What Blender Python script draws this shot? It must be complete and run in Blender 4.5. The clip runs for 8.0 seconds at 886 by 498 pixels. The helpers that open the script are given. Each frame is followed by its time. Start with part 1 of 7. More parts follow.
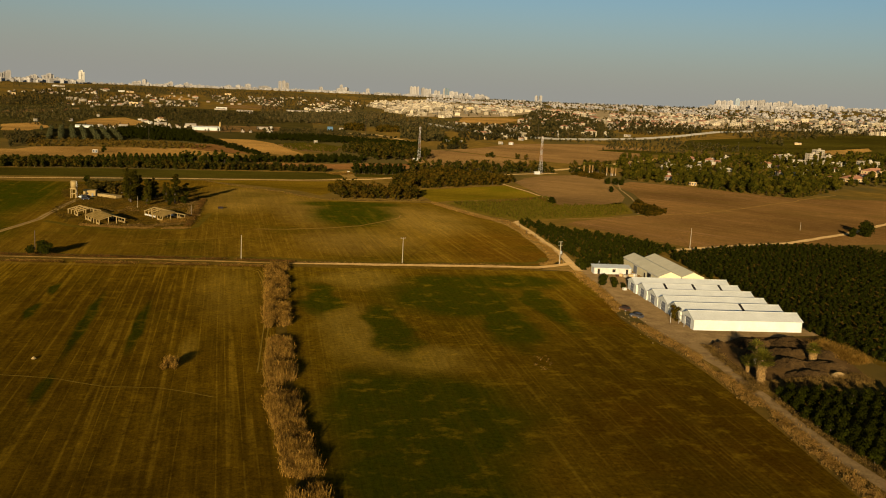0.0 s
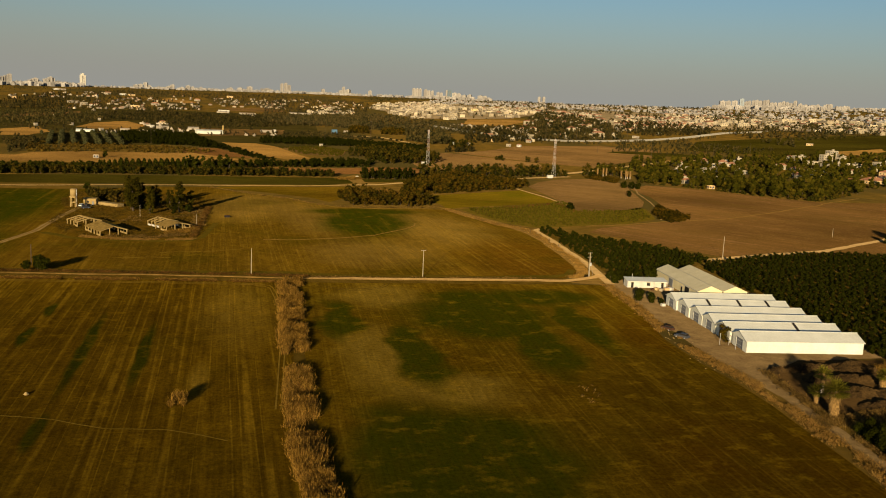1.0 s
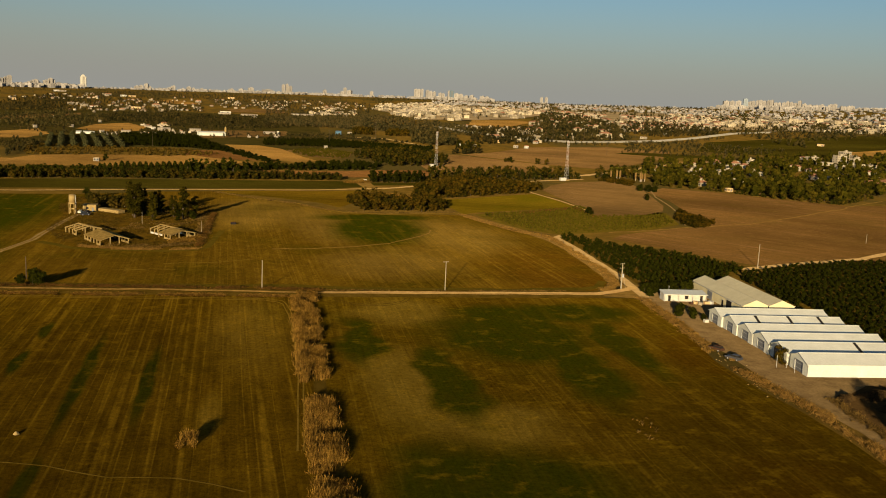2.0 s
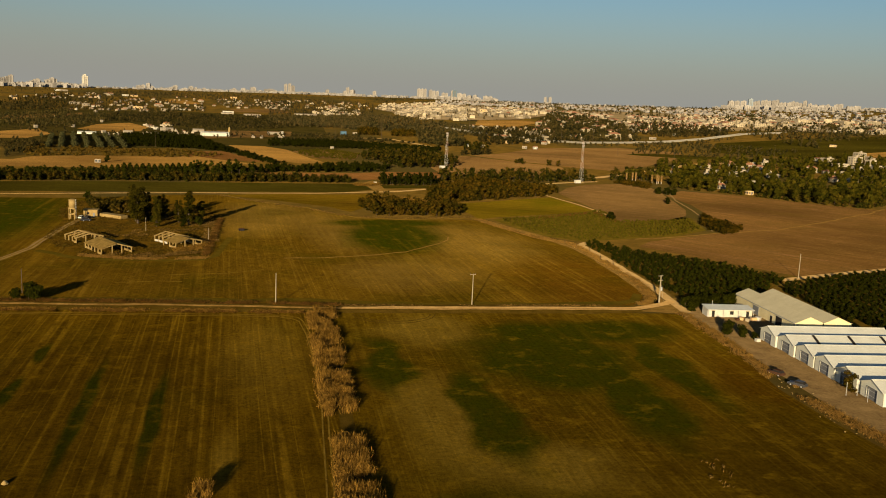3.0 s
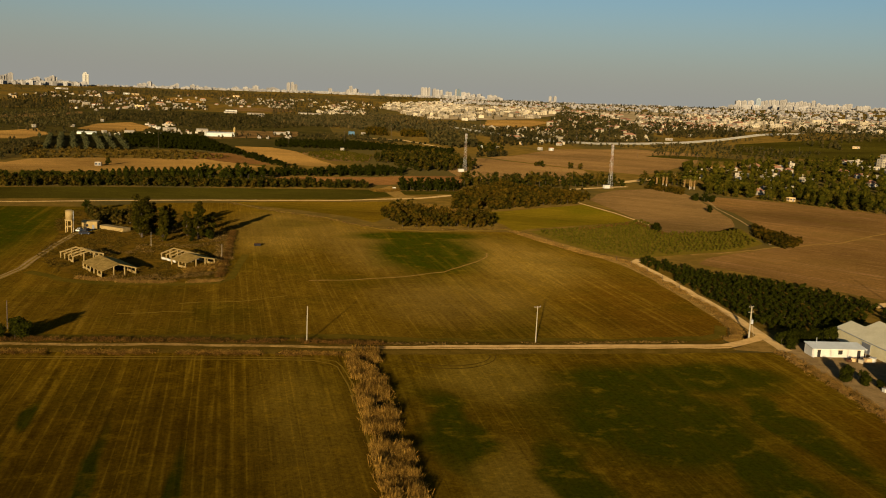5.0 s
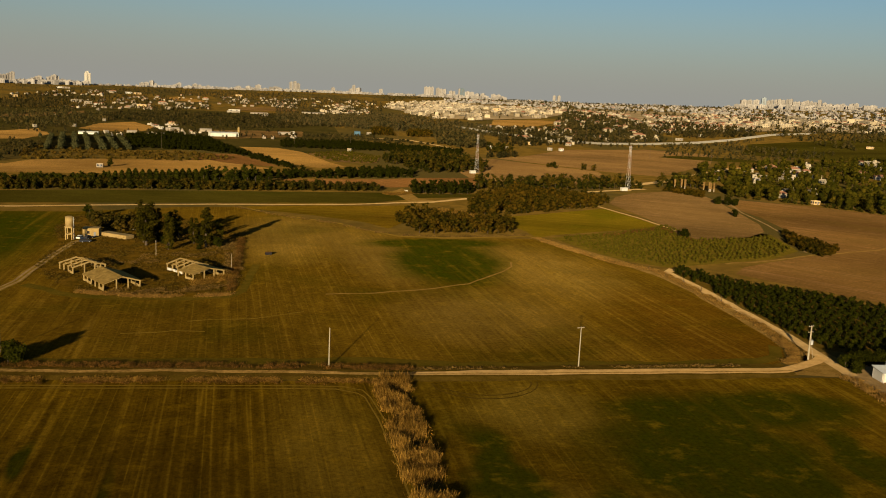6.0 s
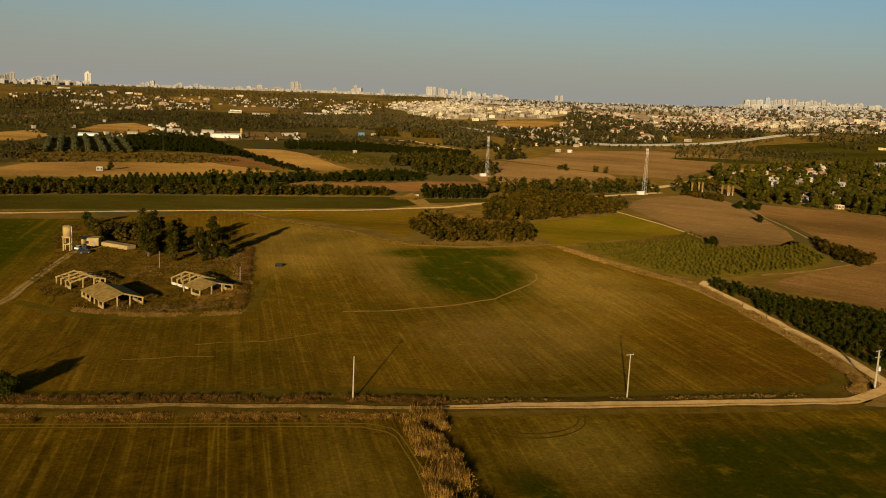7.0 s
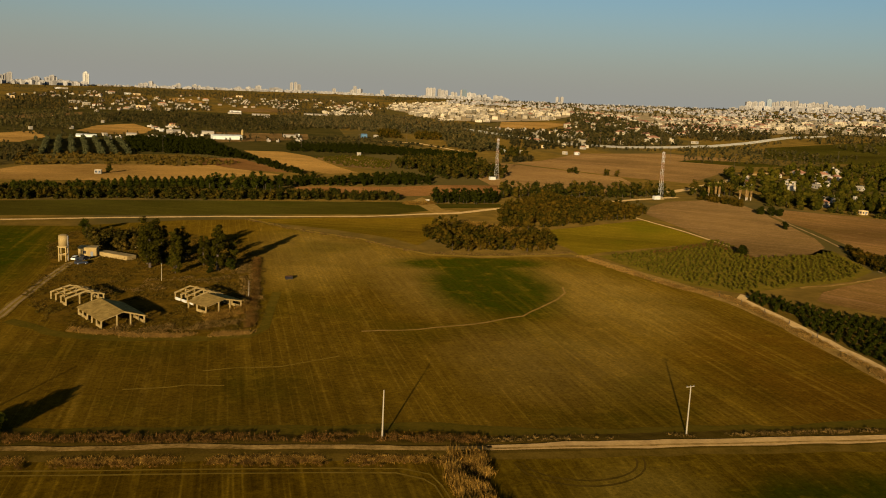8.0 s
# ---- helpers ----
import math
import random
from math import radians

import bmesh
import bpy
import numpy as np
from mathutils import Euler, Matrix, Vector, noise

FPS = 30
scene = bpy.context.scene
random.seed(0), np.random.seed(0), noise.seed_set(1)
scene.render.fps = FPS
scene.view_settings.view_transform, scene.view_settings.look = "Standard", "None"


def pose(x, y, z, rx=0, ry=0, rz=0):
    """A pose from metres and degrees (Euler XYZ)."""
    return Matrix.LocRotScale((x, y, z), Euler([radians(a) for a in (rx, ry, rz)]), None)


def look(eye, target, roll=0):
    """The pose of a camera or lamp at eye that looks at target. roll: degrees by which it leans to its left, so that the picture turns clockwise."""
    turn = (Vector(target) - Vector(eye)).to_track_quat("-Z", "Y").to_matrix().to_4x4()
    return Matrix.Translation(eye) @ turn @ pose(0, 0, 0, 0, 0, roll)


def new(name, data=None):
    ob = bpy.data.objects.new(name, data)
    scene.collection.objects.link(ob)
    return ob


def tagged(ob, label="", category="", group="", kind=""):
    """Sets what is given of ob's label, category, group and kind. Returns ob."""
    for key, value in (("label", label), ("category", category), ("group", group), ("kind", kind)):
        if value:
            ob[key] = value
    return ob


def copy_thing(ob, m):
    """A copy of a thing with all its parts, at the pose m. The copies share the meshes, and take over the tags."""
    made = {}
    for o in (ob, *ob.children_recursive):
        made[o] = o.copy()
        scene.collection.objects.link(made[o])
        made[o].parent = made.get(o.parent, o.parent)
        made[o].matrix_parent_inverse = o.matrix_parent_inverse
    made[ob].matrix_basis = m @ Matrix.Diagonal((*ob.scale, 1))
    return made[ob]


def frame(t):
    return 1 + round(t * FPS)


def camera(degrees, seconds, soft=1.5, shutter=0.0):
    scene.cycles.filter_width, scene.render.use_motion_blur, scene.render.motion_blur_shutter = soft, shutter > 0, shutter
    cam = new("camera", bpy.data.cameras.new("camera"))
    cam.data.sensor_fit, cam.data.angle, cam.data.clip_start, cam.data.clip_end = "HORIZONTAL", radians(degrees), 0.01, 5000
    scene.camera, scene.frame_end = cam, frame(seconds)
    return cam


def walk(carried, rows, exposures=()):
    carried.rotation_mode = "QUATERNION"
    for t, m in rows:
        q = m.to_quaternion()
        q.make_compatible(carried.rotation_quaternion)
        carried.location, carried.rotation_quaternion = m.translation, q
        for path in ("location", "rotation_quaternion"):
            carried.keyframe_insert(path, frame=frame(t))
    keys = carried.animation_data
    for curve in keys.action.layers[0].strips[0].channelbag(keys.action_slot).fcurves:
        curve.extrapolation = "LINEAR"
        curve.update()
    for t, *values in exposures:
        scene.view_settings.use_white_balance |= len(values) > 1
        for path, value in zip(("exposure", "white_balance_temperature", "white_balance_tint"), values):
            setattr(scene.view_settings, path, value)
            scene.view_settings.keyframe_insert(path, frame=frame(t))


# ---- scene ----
cam = camera(52.0, 8.0, soft=1.0)
ROWS = [    # t, x, y, z, yaw, pitch, roll
    (0.0, -0.01, -0.00, 65.00, -5.58, -9.58, -2.88),
    (0.5, -2.69, 11.32, 65.13, -5.54, -9.56, -2.74),
    (1.0, -5.54, 22.86, 65.07, -5.51, -9.49, -2.61),
    (2.5, -14.06, 56.47, 64.61, -5.47, -9.45, -2.47),
    (3.0, -17.05, 67.79, 64.54, -5.38, -9.47, -2.52),
    (3.5, -20.02, 78.83, 64.48, -5.29, -9.52, -2.58),
    (4.0, -22.94, 89.92, 64.58, -5.31, -9.53, -2.59),
    (5.5, -31.67, 123.25, 64.50, -5.32, -9.57, -2.65),
    (6.0, -34.67, 134.42, 64.46, -5.22, -9.60, -2.65),
    (6.5, -37.51, 145.26, 64.64, -5.17, -9.60, -2.65),
    (7.0, -40.34, 156.34, 64.76, -5.20, -9.60, -2.62),
    (7.5, -43.31, 167.23, 64.74, -5.24, -9.57, -2.69),
    (8.0, -46.40, 178.37, 64.44, -5.30, -9.53, -2.73),
]
walk(cam, [(t, pose(x, y, z, 90 + pitch, roll, yaw)) for t, x, y, z, yaw, pitch, roll in ROWS])

# ---------------------------------------------------------------- light
SUN_EL = radians(10.4)
SHADE_AZ = radians(14.6)          # the way shadows fall, clockwise from +y
sun_dir = Vector((math.sin(SHADE_AZ) * math.cos(SUN_EL), math.cos(SHADE_AZ) * math.cos(SUN_EL), -math.sin(SUN_EL)))
sun = new("sun", bpy.data.lights.new("sun", "SUN"))
sun.data.energy, sun.data.angle, sun.data.color = 5.0, radians(0.6), (1.0, 0.80, 0.50)
sun.matrix_world = look((0, 0, 300), Vector((0, 0, 300)) + sun_dir)

world = bpy.data.worlds.new("sky")
scene.world = world
world.use_nodes = True
wn, wl = world.node_tree.nodes, world.node_tree.links
wn.clear()
sky = wn.new("ShaderNodeTexSky")
sky.sky_type, sky.sun_disc = "NISHITA", False
sky.sun_elevation, sky.sun_rotation = SUN_EL, SHADE_AZ + math.pi
sky.altitude, sky.air_density, sky.dust_density, sky.ozone_density = 60, 1.0, 1.0, 3.2
wbg, wout = wn.new("ShaderNodeBackground"), wn.new("ShaderNodeOutputWorld")
wbg.inputs["Strength"].default_value = 0.058
# evening haze: the sky fades to a dull mauve grey towards the horizon, all round
way = wn.new("ShaderNodeTexCoord")
height = wn.new("ShaderNodeSeparateXYZ")
fade = wn.new("ShaderNodeMapRange")
fade.interpolation_type = "SMOOTHSTEP"
fade.inputs["From Min"].default_value, fade.inputs["From Max"].default_value = -0.02, 0.125
fade.inputs["To Min"].default_value, fade.inputs["To Max"].default_value = 0.9, 0.0
haze = wn.new("ShaderNodeMix")
haze.data_type = "RGBA"
haze.inputs[7].default_value = (3.85, 3.77, 3.42, 1.0)
wl.new(way.outputs["Generated"], height.inputs[0])
wl.new(height.outputs["Z"], fade.inputs["Value"])
wl.new(fade.outputs["Result"], haze.inputs[0])
wl.new(sky.outputs[0], haze.inputs[6])
wl.new(haze.outputs[2], wbg.inputs["Color"])
wl.new(wbg.outputs[0], wout.inputs["Surface"])
scene.view_settings.exposure = 0.58


# ---------------------------------------------------------------- terrain
def smooth(v):
    v = min(1.0, max(0.0, v))
    return v * v * (3 - 2 * v)


MID_AZ, MID_H = (-40, -4, 6, 30, 60), (0, 0, 34, 36, 40)
FAR_AZ, FAR_H = (-40, -30, -10, 6, 18, 28, 36, 46), (22, 28, 48, 54, 56, 68, 80, 112)


def drawn(r):
    """Radius on the plan, where the far distance is drawn closer together."""
    return r if r < 1700 else 1700 + (r - 1700) * 0.62


def land(x, y):
    """Height of the land: flat fields, a low hill under the town, higher ground far off."""
    if y <= 0:
        return 0.0
    r, az = math.hypot(x, y), math.degrees(math.atan2(x, y))
    if r < 780:
        return 0.0
    true_r = r if r < 1700 else 1700 + (r - 1700) / 0.62
    m, f = float(np.interp(az, MID_AZ, MID_H)), float(np.interp(az, FAR_AZ, FAR_H))
    h = m * smooth((true_r - 780) / 850) + (f - m) * smooth((true_r - 1700) / 2300)
    return 65 - (65 - h) * r / true_r


def survey(x, y):
    """Place in the world of a point of the site plan, whose depth is drawn to a shorter scale."""
    far = 1 - land(x, y) / 65
    return 0.98491 * x + 0.05417 * y + 1.622 * far, 0.05954 * x + 1.53243 * y + 15.951 * far


def plan(x, y):
    """The other way about, for level ground."""
    x, y = x - 1.622, y - 15.951
    return 1.017498 * x - 0.035964 * y, -0.039535 * x + 0.653956 * y


def inside(x, y, poly):
    hit = False
    for (xa, ya), (xb, yb) in zip(poly, poly[1:] + poly[:1]):
        if (ya > y) != (yb > y) and x < (xb - xa) * (y - ya) / (yb - ya) + xa:
            hit = not hit
    return hit


def polar(az, r):
    r = drawn(r)
    return r * math.sin(radians(az)), r * math.cos(radians(az))


# ---------------------------------------------------------------- materials
def node_mat(name, rough=0.9, metal=0.0):
    m = bpy.data.materials.new(name)
    m.use_nodes = True
    n, l = m.node_tree.nodes, m.node_tree.links
    b = n["Principled BSDF"]
    b.inputs["Roughness"].default_value, b.inputs["Metallic"].default_value = rough, metal
    b.inputs["Specular IOR Level"].default_value = 0.0 if rough > 0.7 else 0.3
    b.inputs["Diffuse Roughness"].default_value = 1.0 if rough > 0.9 else 0.0
    return m, n, l, b


def noise_tex(n, l, coord, scale, detail=4.0, rough=0.6):
    t = n.new("ShaderNodeTexNoise")
    t.inputs["Scale"].default_value, t.inputs["Detail"].default_value, t.inputs["Roughness"].default_value = scale, detail, rough
    l.new(coord, t.inputs["Vector"])
    return t.outputs["Fac"]


def span(n, l, value, a, b, lo=0.0, hi=1.0):
    t = n.new("ShaderNodeMapRange")
    t.inputs["From Min"].default_value, t.inputs["From Max"].default_value = a, b
    t.inputs["To Min"].default_value, t.inputs["To Max"].default_value = lo, hi
    l.new(value, t.inputs["Value"])
    return t.outputs["Result"]


def blend(n, l, fac, a, b, kind="MIX"):
    t = n.new("ShaderNodeMix")
    t.data_type, t.blend_type = "RGBA", kind
    for socket, v in ((t.inputs[0], fac), (t.inputs[6], a), (t.inputs[7], b)):
        if isinstance(v, (int, float)):
            socket.default_value = v
        elif isinstance(v, tuple):
            socket.default_value = (*v, 1.0)
        else:
            l.new(v, socket)
    return t.outputs[2]


def calc(n, l, op, a, b=0.0):
    t = n.new("ShaderNodeMath")
    t.operation = op
    for socket, v in zip(t.inputs, (a, b)):
        if isinstance(v, (int, float)):
            socket.default_value = v
        else:
            l.new(v, socket)
    return t.outputs[0]


def mapped(n, l, coord, scale=(1, 1, 1), turn=0.0, place=(0, 0, 0)):
    t = n.new("ShaderNodeMapping")
    t.vector_type = "TEXTURE"
    t.inputs["Location"].default_value, t.inputs["Rotation"].default_value = place, (0, 0, radians(turn))
    t.inputs["Scale"].default_value = tuple(1 / s for s in scale)
    l.new(coord, t.inputs["Vector"])
    return t.outputs[0]


def plain_mat(name, a, b, scale=1.0, rough=0.85, metal=0.0, bump=0.0, island=0.0, lone=0.0, fine=8.0):
    """Two tones mixed by coarse and fine noise; island and lone vary it piece by piece and thing by thing."""
    m, n, l, p = node_mat(name, rough, metal)
    c = n.new("ShaderNodeTexCoord").outputs["Object"]
    f = calc(n, l, "ADD", calc(n, l, "MULTIPLY", noise_tex(n, l, c, scale), 0.65), calc(n, l, "MULTIPLY", noise_tex(n, l, c, scale * fine), 0.35))
    col = blend(n, l, span(n, l, f, 0.33, 0.67), a, b)
    if island:
        g = n.new("ShaderNodeNewGeometry").outputs["Random Per Island"]
        col = blend(n, l, 1.0, col, span(n, l, g, 0, 1, 1 - island, 1 + island), "MULTIPLY")
    if lone:
        g = n.new("ShaderNodeObjectInfo").outputs["Random"]
        col = blend(n, l, 1.0, col, span(n, l, g, 0, 1, 1 - lone, 1 + lone), "MULTIPLY")
    l.new(col, p.inputs["Base Color"])
    if bump:
        t = n.new("ShaderNodeBump")
        t.inputs["Strength"].default_value, t.inputs["Distance"].default_value = 0.6, bump
        l.new(f, t.inputs["Height"])
        l.new(t.outputs[0], p.inputs["Normal"])
    return m


def leaf_mat(name, dark, light, autumn=None, share=0.0, patch=0.12):
    """Leaves: tone by leaf, by tree (Object Info) and by place; autumn: a second hue on some trees."""
    m, n, l, p = node_mat(name, 0.75)
    c = n.new("ShaderNodeTexCoord").outputs["Object"]
    leaf = n.new("ShaderNodeNewGeometry").outputs["Random Per Island"]
    tree = n.new("ShaderNodeObjectInfo").outputs["Random"]
    place = noise_tex(n, l, c, patch, 3.0)
    col = blend(n, l, leaf, dark, light)
    if autumn:
        spot = calc(n, l, "ADD", calc(n, l, "MULTIPLY", place, 0.8), calc(n, l, "MULTIPLY", leaf, 0.16))
        col = blend(n, l, span(n, l, spot, 0.46 - share, 0.78 - share, 0.0, 0.85), col, autumn)
    col = blend(n, l, 1.0, col, span(n, l, calc(n, l, "ADD", tree, place), 0.3, 1.5, 0.65, 1.35), "MULTIPLY")
    l.new(col, p.inputs["Base Color"])
    return m


def field_mat(name, dry, lush, soil, turn=0.0, rows=0.5, blobs=(), streak=0.35, green=0.45, seam=0.32, row_pitch=0.7, warp_by=9.0, pale=0.0, bleached=(), dimmed=()):
    """Sown field: drill lines along one way, wheel tracks, dry and lush patches; blobs: (x, y, half width, half length,
    turn) of lush growth; bleached: the same of straw-dry growth; dimmed: of darker soil colour that stands for lens
    corner falloff.
    """
    m, n, l, p = node_mat(name, 0.95)
    c = n.new("ShaderNodeTexCoord").outputs["Object"]
    lines = noise_tex(n, l, mapped(n, l, c, (1 / row_pitch, 0.02, 1), turn), 1.0, 3.0, 0.7)
    tracks = noise_tex(n, l, mapped(n, l, c, (0.14, 0.004, 1), turn), 1.0, 4.0, 0.75)
    broad = noise_tex(n, l, c, 0.022, 5.0, 0.6)
    mottle = noise_tex(n, l, mapped(n, l, c, (0.5, 0.22, 1), turn), 0.5, 6.0, 0.7)
    grain = noise_tex(n, l, c, 3.0, 4.0, 0.8)
    cover = calc(n, l, "ADD", calc(n, l, "MULTIPLY", lines, 0.3 * rows), calc(n, l, "ADD", calc(n, l, "MULTIPLY", mottle, 0.55), calc(n, l, "MULTIPLY", grain, 0.35)))
    col = blend(n, l, span(n, l, cover, 0.42, 0.80), soil, dry)
    mask = span(n, l, broad, 0.50, 0.75, 0.0, green)
    warp = n.new("ShaderNodeTexNoise")
    warp.inputs["Scale"].default_value, warp.inputs["Detail"].default_value = 0.06, 5.0
    l.new(c, warp.inputs["Vector"])
    push = n.new("ShaderNodeVectorMath")
    push.operation = "MULTIPLY_ADD"
    push.inputs[1].default_value, push.inputs[2].default_value = (2 * warp_by, 2 * warp_by, 0), (-warp_by, -warp_by, 0)
    l.new(warp.outputs["Color"], push.inputs[0])
    bent = n.new("ShaderNodeVectorMath")
    l.new(c, bent.inputs[0])
    l.new(push.outputs[0], bent.inputs[1])
    for bx, by, rx, ry, bt in blobs:
        bx, by = survey(bx, by)
        ry *= 1.5
        t = n.new("ShaderNodeMapping")
        t.vector_type = "TEXTURE"
        t.inputs["Location"].default_value, t.inputs["Rotation"].default_value = (bx, by, 0), (0, 0, radians(bt))
        t.inputs["Scale"].default_value = (rx * 1.4, ry * 1.4, 60)
        l.new(bent.outputs[0], t.inputs["Vector"])
        g = n.new("ShaderNodeTexGradient")
        g.gradient_type = "SPHERICAL"
        l.new(t.outputs[0], g.inputs["Vector"])
        mask = calc(n, l, "MAXIMUM", mask, span(n, l, g.outputs["Fac"], 0.02, 0.45, 0.0, 0.97))
    mask = calc(n, l, "MULTIPLY", mask, span(n, l, mottle, 0.3, 0.55, 0.78, 1.0))
    for bx, by, rx, ry, bt in bleached:
        bx, by = survey(bx, by)
        t = n.new("ShaderNodeMapping")
        t.vector_type = "TEXTURE"
        t.inputs["Location"].default_value, t.inputs["Rotation"].default_value = (bx, by, 0), (0, 0, radians(bt))
        t.inputs["Scale"].default_value = (rx * 1.4, ry * 2.1, 60)
        l.new(bent.outputs[0], t.inputs["Vector"])
        g = n.new("ShaderNodeTexGradient")
        g.gradient_type = "SPHERICAL"
        l.new(t.outputs[0], g.inputs["Vector"])
        col = blend(n, l, span(n, l, g.outputs["Fac"], 0.0, 0.6, 0.0, 0.75), col, blend(n, l, mottle, (dry[0] * 1.0, dry[1] * 1.0, dry[2] * 1.2), (dry[0] * 1.45, dry[1] * 1.62, dry[2] * 4.5)))
    # corner falloff of the lens put into the soil colour as darker patches
    for bx, by, rx, ry, bt in dimmed:
        bx, by = survey(bx, by)
        t = n.new("ShaderNodeMapping")
        t.vector_type = "TEXTURE"
        t.inputs["Location"].default_value, t.inputs["Rotation"].default_value = (bx, by, 0), (0, 0, radians(bt))
        t.inputs["Scale"].default_value = (rx * 1.4, ry * 2.1, 60)
        l.new(bent.outputs[0], t.inputs["Vector"])
        g = n.new("ShaderNodeTexGradient")
        g.gradient_type = "SPHERICAL"
        l.new(t.outputs[0], g.inputs["Vector"])
        col = blend(n, l, span(n, l, g.outputs["Fac"], 0.0, 0.5, 0.0, 0.85), col, blend(n, l, mottle, (soil[0] * 0.78, soil[1] * 0.66, soil[2] * 0.6), (soil[0] * 1.3, soil[1] * 1.12, soil[2])))
    seams = noise_tex(n, l, mapped(n, l, c, (0.30, 0.003, 1), turn), 1.0, 1.0, 0.5)
    ridge = span(n, l, calc(n, l, "ABSOLUTE", calc(n, l, "SUBTRACT", seams, 0.5)), 0.004, 0.03, seam, 0.0)
    col = blend(n, l, calc(n, l, "MULTIPLY", ridge, span(n, l, mottle, 0.38, 0.55, 0.2, 1.0)), col, (dry[0] * 1.8, dry[1] * 1.85, dry[2] * 3))
    tone = noise_tex(n, l, mapped(n, l, c, (1, 0.6, 1), turn), 0.013, 4.0, 0.55)
    col = blend(n, l, 1.0, col, span(n, l, tone, 0.35, 0.65, 0.72, 1.28), "MULTIPLY")
    col = blend(n, l, mask, col, lush)
    col = blend(n, l, span(n, l, tracks, 0.55, 0.75, 0.0, streak), col, tuple(min(1.0, v * 1.7) for v in dry))
    col = blend(n, l, 1.0, col, span(n, l, lines, 0.3, 0.7, 1 - 0.35 * rows, 1 + 0.35 * rows), "MULTIPLY")
    fleck = noise_tex(n, l, mapped(n, l, c, (0.13, 0.16, 1), turn), 1.0, 5.0, 0.7)
    if pale:
        col = blend(n, l, span(n, l, fleck, 0.54, 0.70, 0.0, pale), col, tuple(min(1.0, v * 1.8) for v in dry))
    clods = noise_tex(n, l, c, 0.9, 6.0, 0.85)
    col = blend(n, l, 1.0, col, span(n, l, clods, 0.3, 0.7, 0.5, 1.5), "MULTIPLY")
    l.new(col, p.inputs["Base Color"])
    t = n.new("ShaderNodeBump")
    t.inputs["Strength"].default_value, t.inputs["Distance"].default_value = 0.5, 0.12
    l.new(calc(n, l, "ADD", lines, grain), t.inputs["Height"])
    l.new(t.outputs[0], p.inputs["Normal"])
    return m


def country_mat():
    """Open land: dry grass, scrub and bare earth in patches of every size."""
    m, n, l, p = node_mat("open_country", 0.95)
    c = n.new("ShaderNodeTexCoord").outputs["Object"]
    near, wide, grain = noise_tex(n, l, c, 0.08, 6.0, 0.65), noise_tex(n, l, mapped(n, l, c, (1, 0.45, 1), 12), 0.006, 5.0, 0.6), noise_tex(n, l, c, 1.4, 5.0, 0.75)
    col = blend(n, l, span(n, l, near, 0.40, 0.62), (0.056, 0.034, 0.005), (0.100, 0.058, 0.009))
    col = blend(n, l, span(n, l, wide, 0.46, 0.56), col, (0.038, 0.029, 0.007))
    col = blend(n, l, span(n, l, grain, 0.35, 0.7, 0.0, 0.4), col, (0.070, 0.044, 0.013))
    l.new(col, p.inputs["Base Color"])
    t = n.new("ShaderNodeBump")
    t.inputs["Strength"].default_value, t.inputs["Distance"].default_value = 0.6, 0.3
    l.new(grain, t.inputs["Height"])
    l.new(t.outputs[0], p.inputs["Normal"])
    return m


M = {}
M["country"] = country_mat()
M["field_left"] = field_mat("stubble_field", (0.0720, 0.0400, 0.0018), (0.0120, 0.0135, 0.0006), (0.0310, 0.0165, 0.0008), turn=7.6, rows=0.65, row_pitch=1.5, seam=0.42, streak=0.16,
                            blobs=((-81, 153.5, 1.5, 20, 7), (-66, 151.5, 1.5, 16, 7), (-99, 161.5, 1.4, 6, 7), (-103, 180.5, 1.4, 5, 7), (-72, 116.5, 1.4, 6, 7)), green=0.35, warp_by=1.4, pale=0.3, bleached=((-50, 180, 10, 24, 8), (-48.5, 137, 2.2, 8, 4)))
M["field_right"] = field_mat("sown_field", (0.0846, 0.0498, 0.0028), (0.0169, 0.0179, 0.0005), (0.0399, 0.0221, 0.0009), turn=4.5, rows=0.3,
                             blobs=((10, 105, 21, 18, 0), (0, 112, 12, 13, 0), (24, 178, 22, 17, 0), (26, 192, 16, 9, 0), (48, 196, 16, 8, 0), (3, 151, 5, 18, 5), (38, 157, 6, 18, 0), (54, 171, 5, 19, 3), (-20, 175, 5, 14, 8), (9, 84, 17, 11, 0)), green=0.4, pale=0.35, seam=0.2, streak=0.12, bleached=((-8, 196, 14, 12, 0), (-8, 150, 9, 18, 5), (10, 132, 14, 8, 0)), dimmed=((66, 92, 20, 28, -6), (72, 165, 7, 12, 0), (52, 50, 30, 26, 0)))
M["field_upper"] = field_mat("upper_field", (0.0824, 0.0466, 0.0035), (0.0155, 0.0181, 0.0004), (0.0453, 0.0249, 0.0017), turn=8, rows=0.38, row_pitch=1.6, seam=0.24,
                             blobs=((-16, 308, 21, 30, 0), (-19, 335, 30, 9, 10), (-215, 316, 35, 70, 0), (-185, 245, 26, 30, 0)), green=0.5, warp_by=7.0, pale=0.25, bleached=((17, 300, 26, 36, 10), (-84, 345, 24, 40, 0), (-45, 320, 16, 40, 8), (-10, 250, 24, 20, 0)), dimmed=((56, 240, 26, 30, 0),))
M["field_far_green"] = field_mat("green_field", (0.0950, 0.0546, 0.0035), (0.0302, 0.0261, 0.0008), (0.0547, 0.0320, 0.0022), turn=80, rows=0.5, green=0.45)
M["meadow"] = field_mat("green_meadow", (0.1000, 0.0640, 0.0035), (0.0420, 0.0410, 0.0009), (0.0640, 0.0430, 0.0022), turn=70, rows=0.4, green=0.75, streak=0.2)
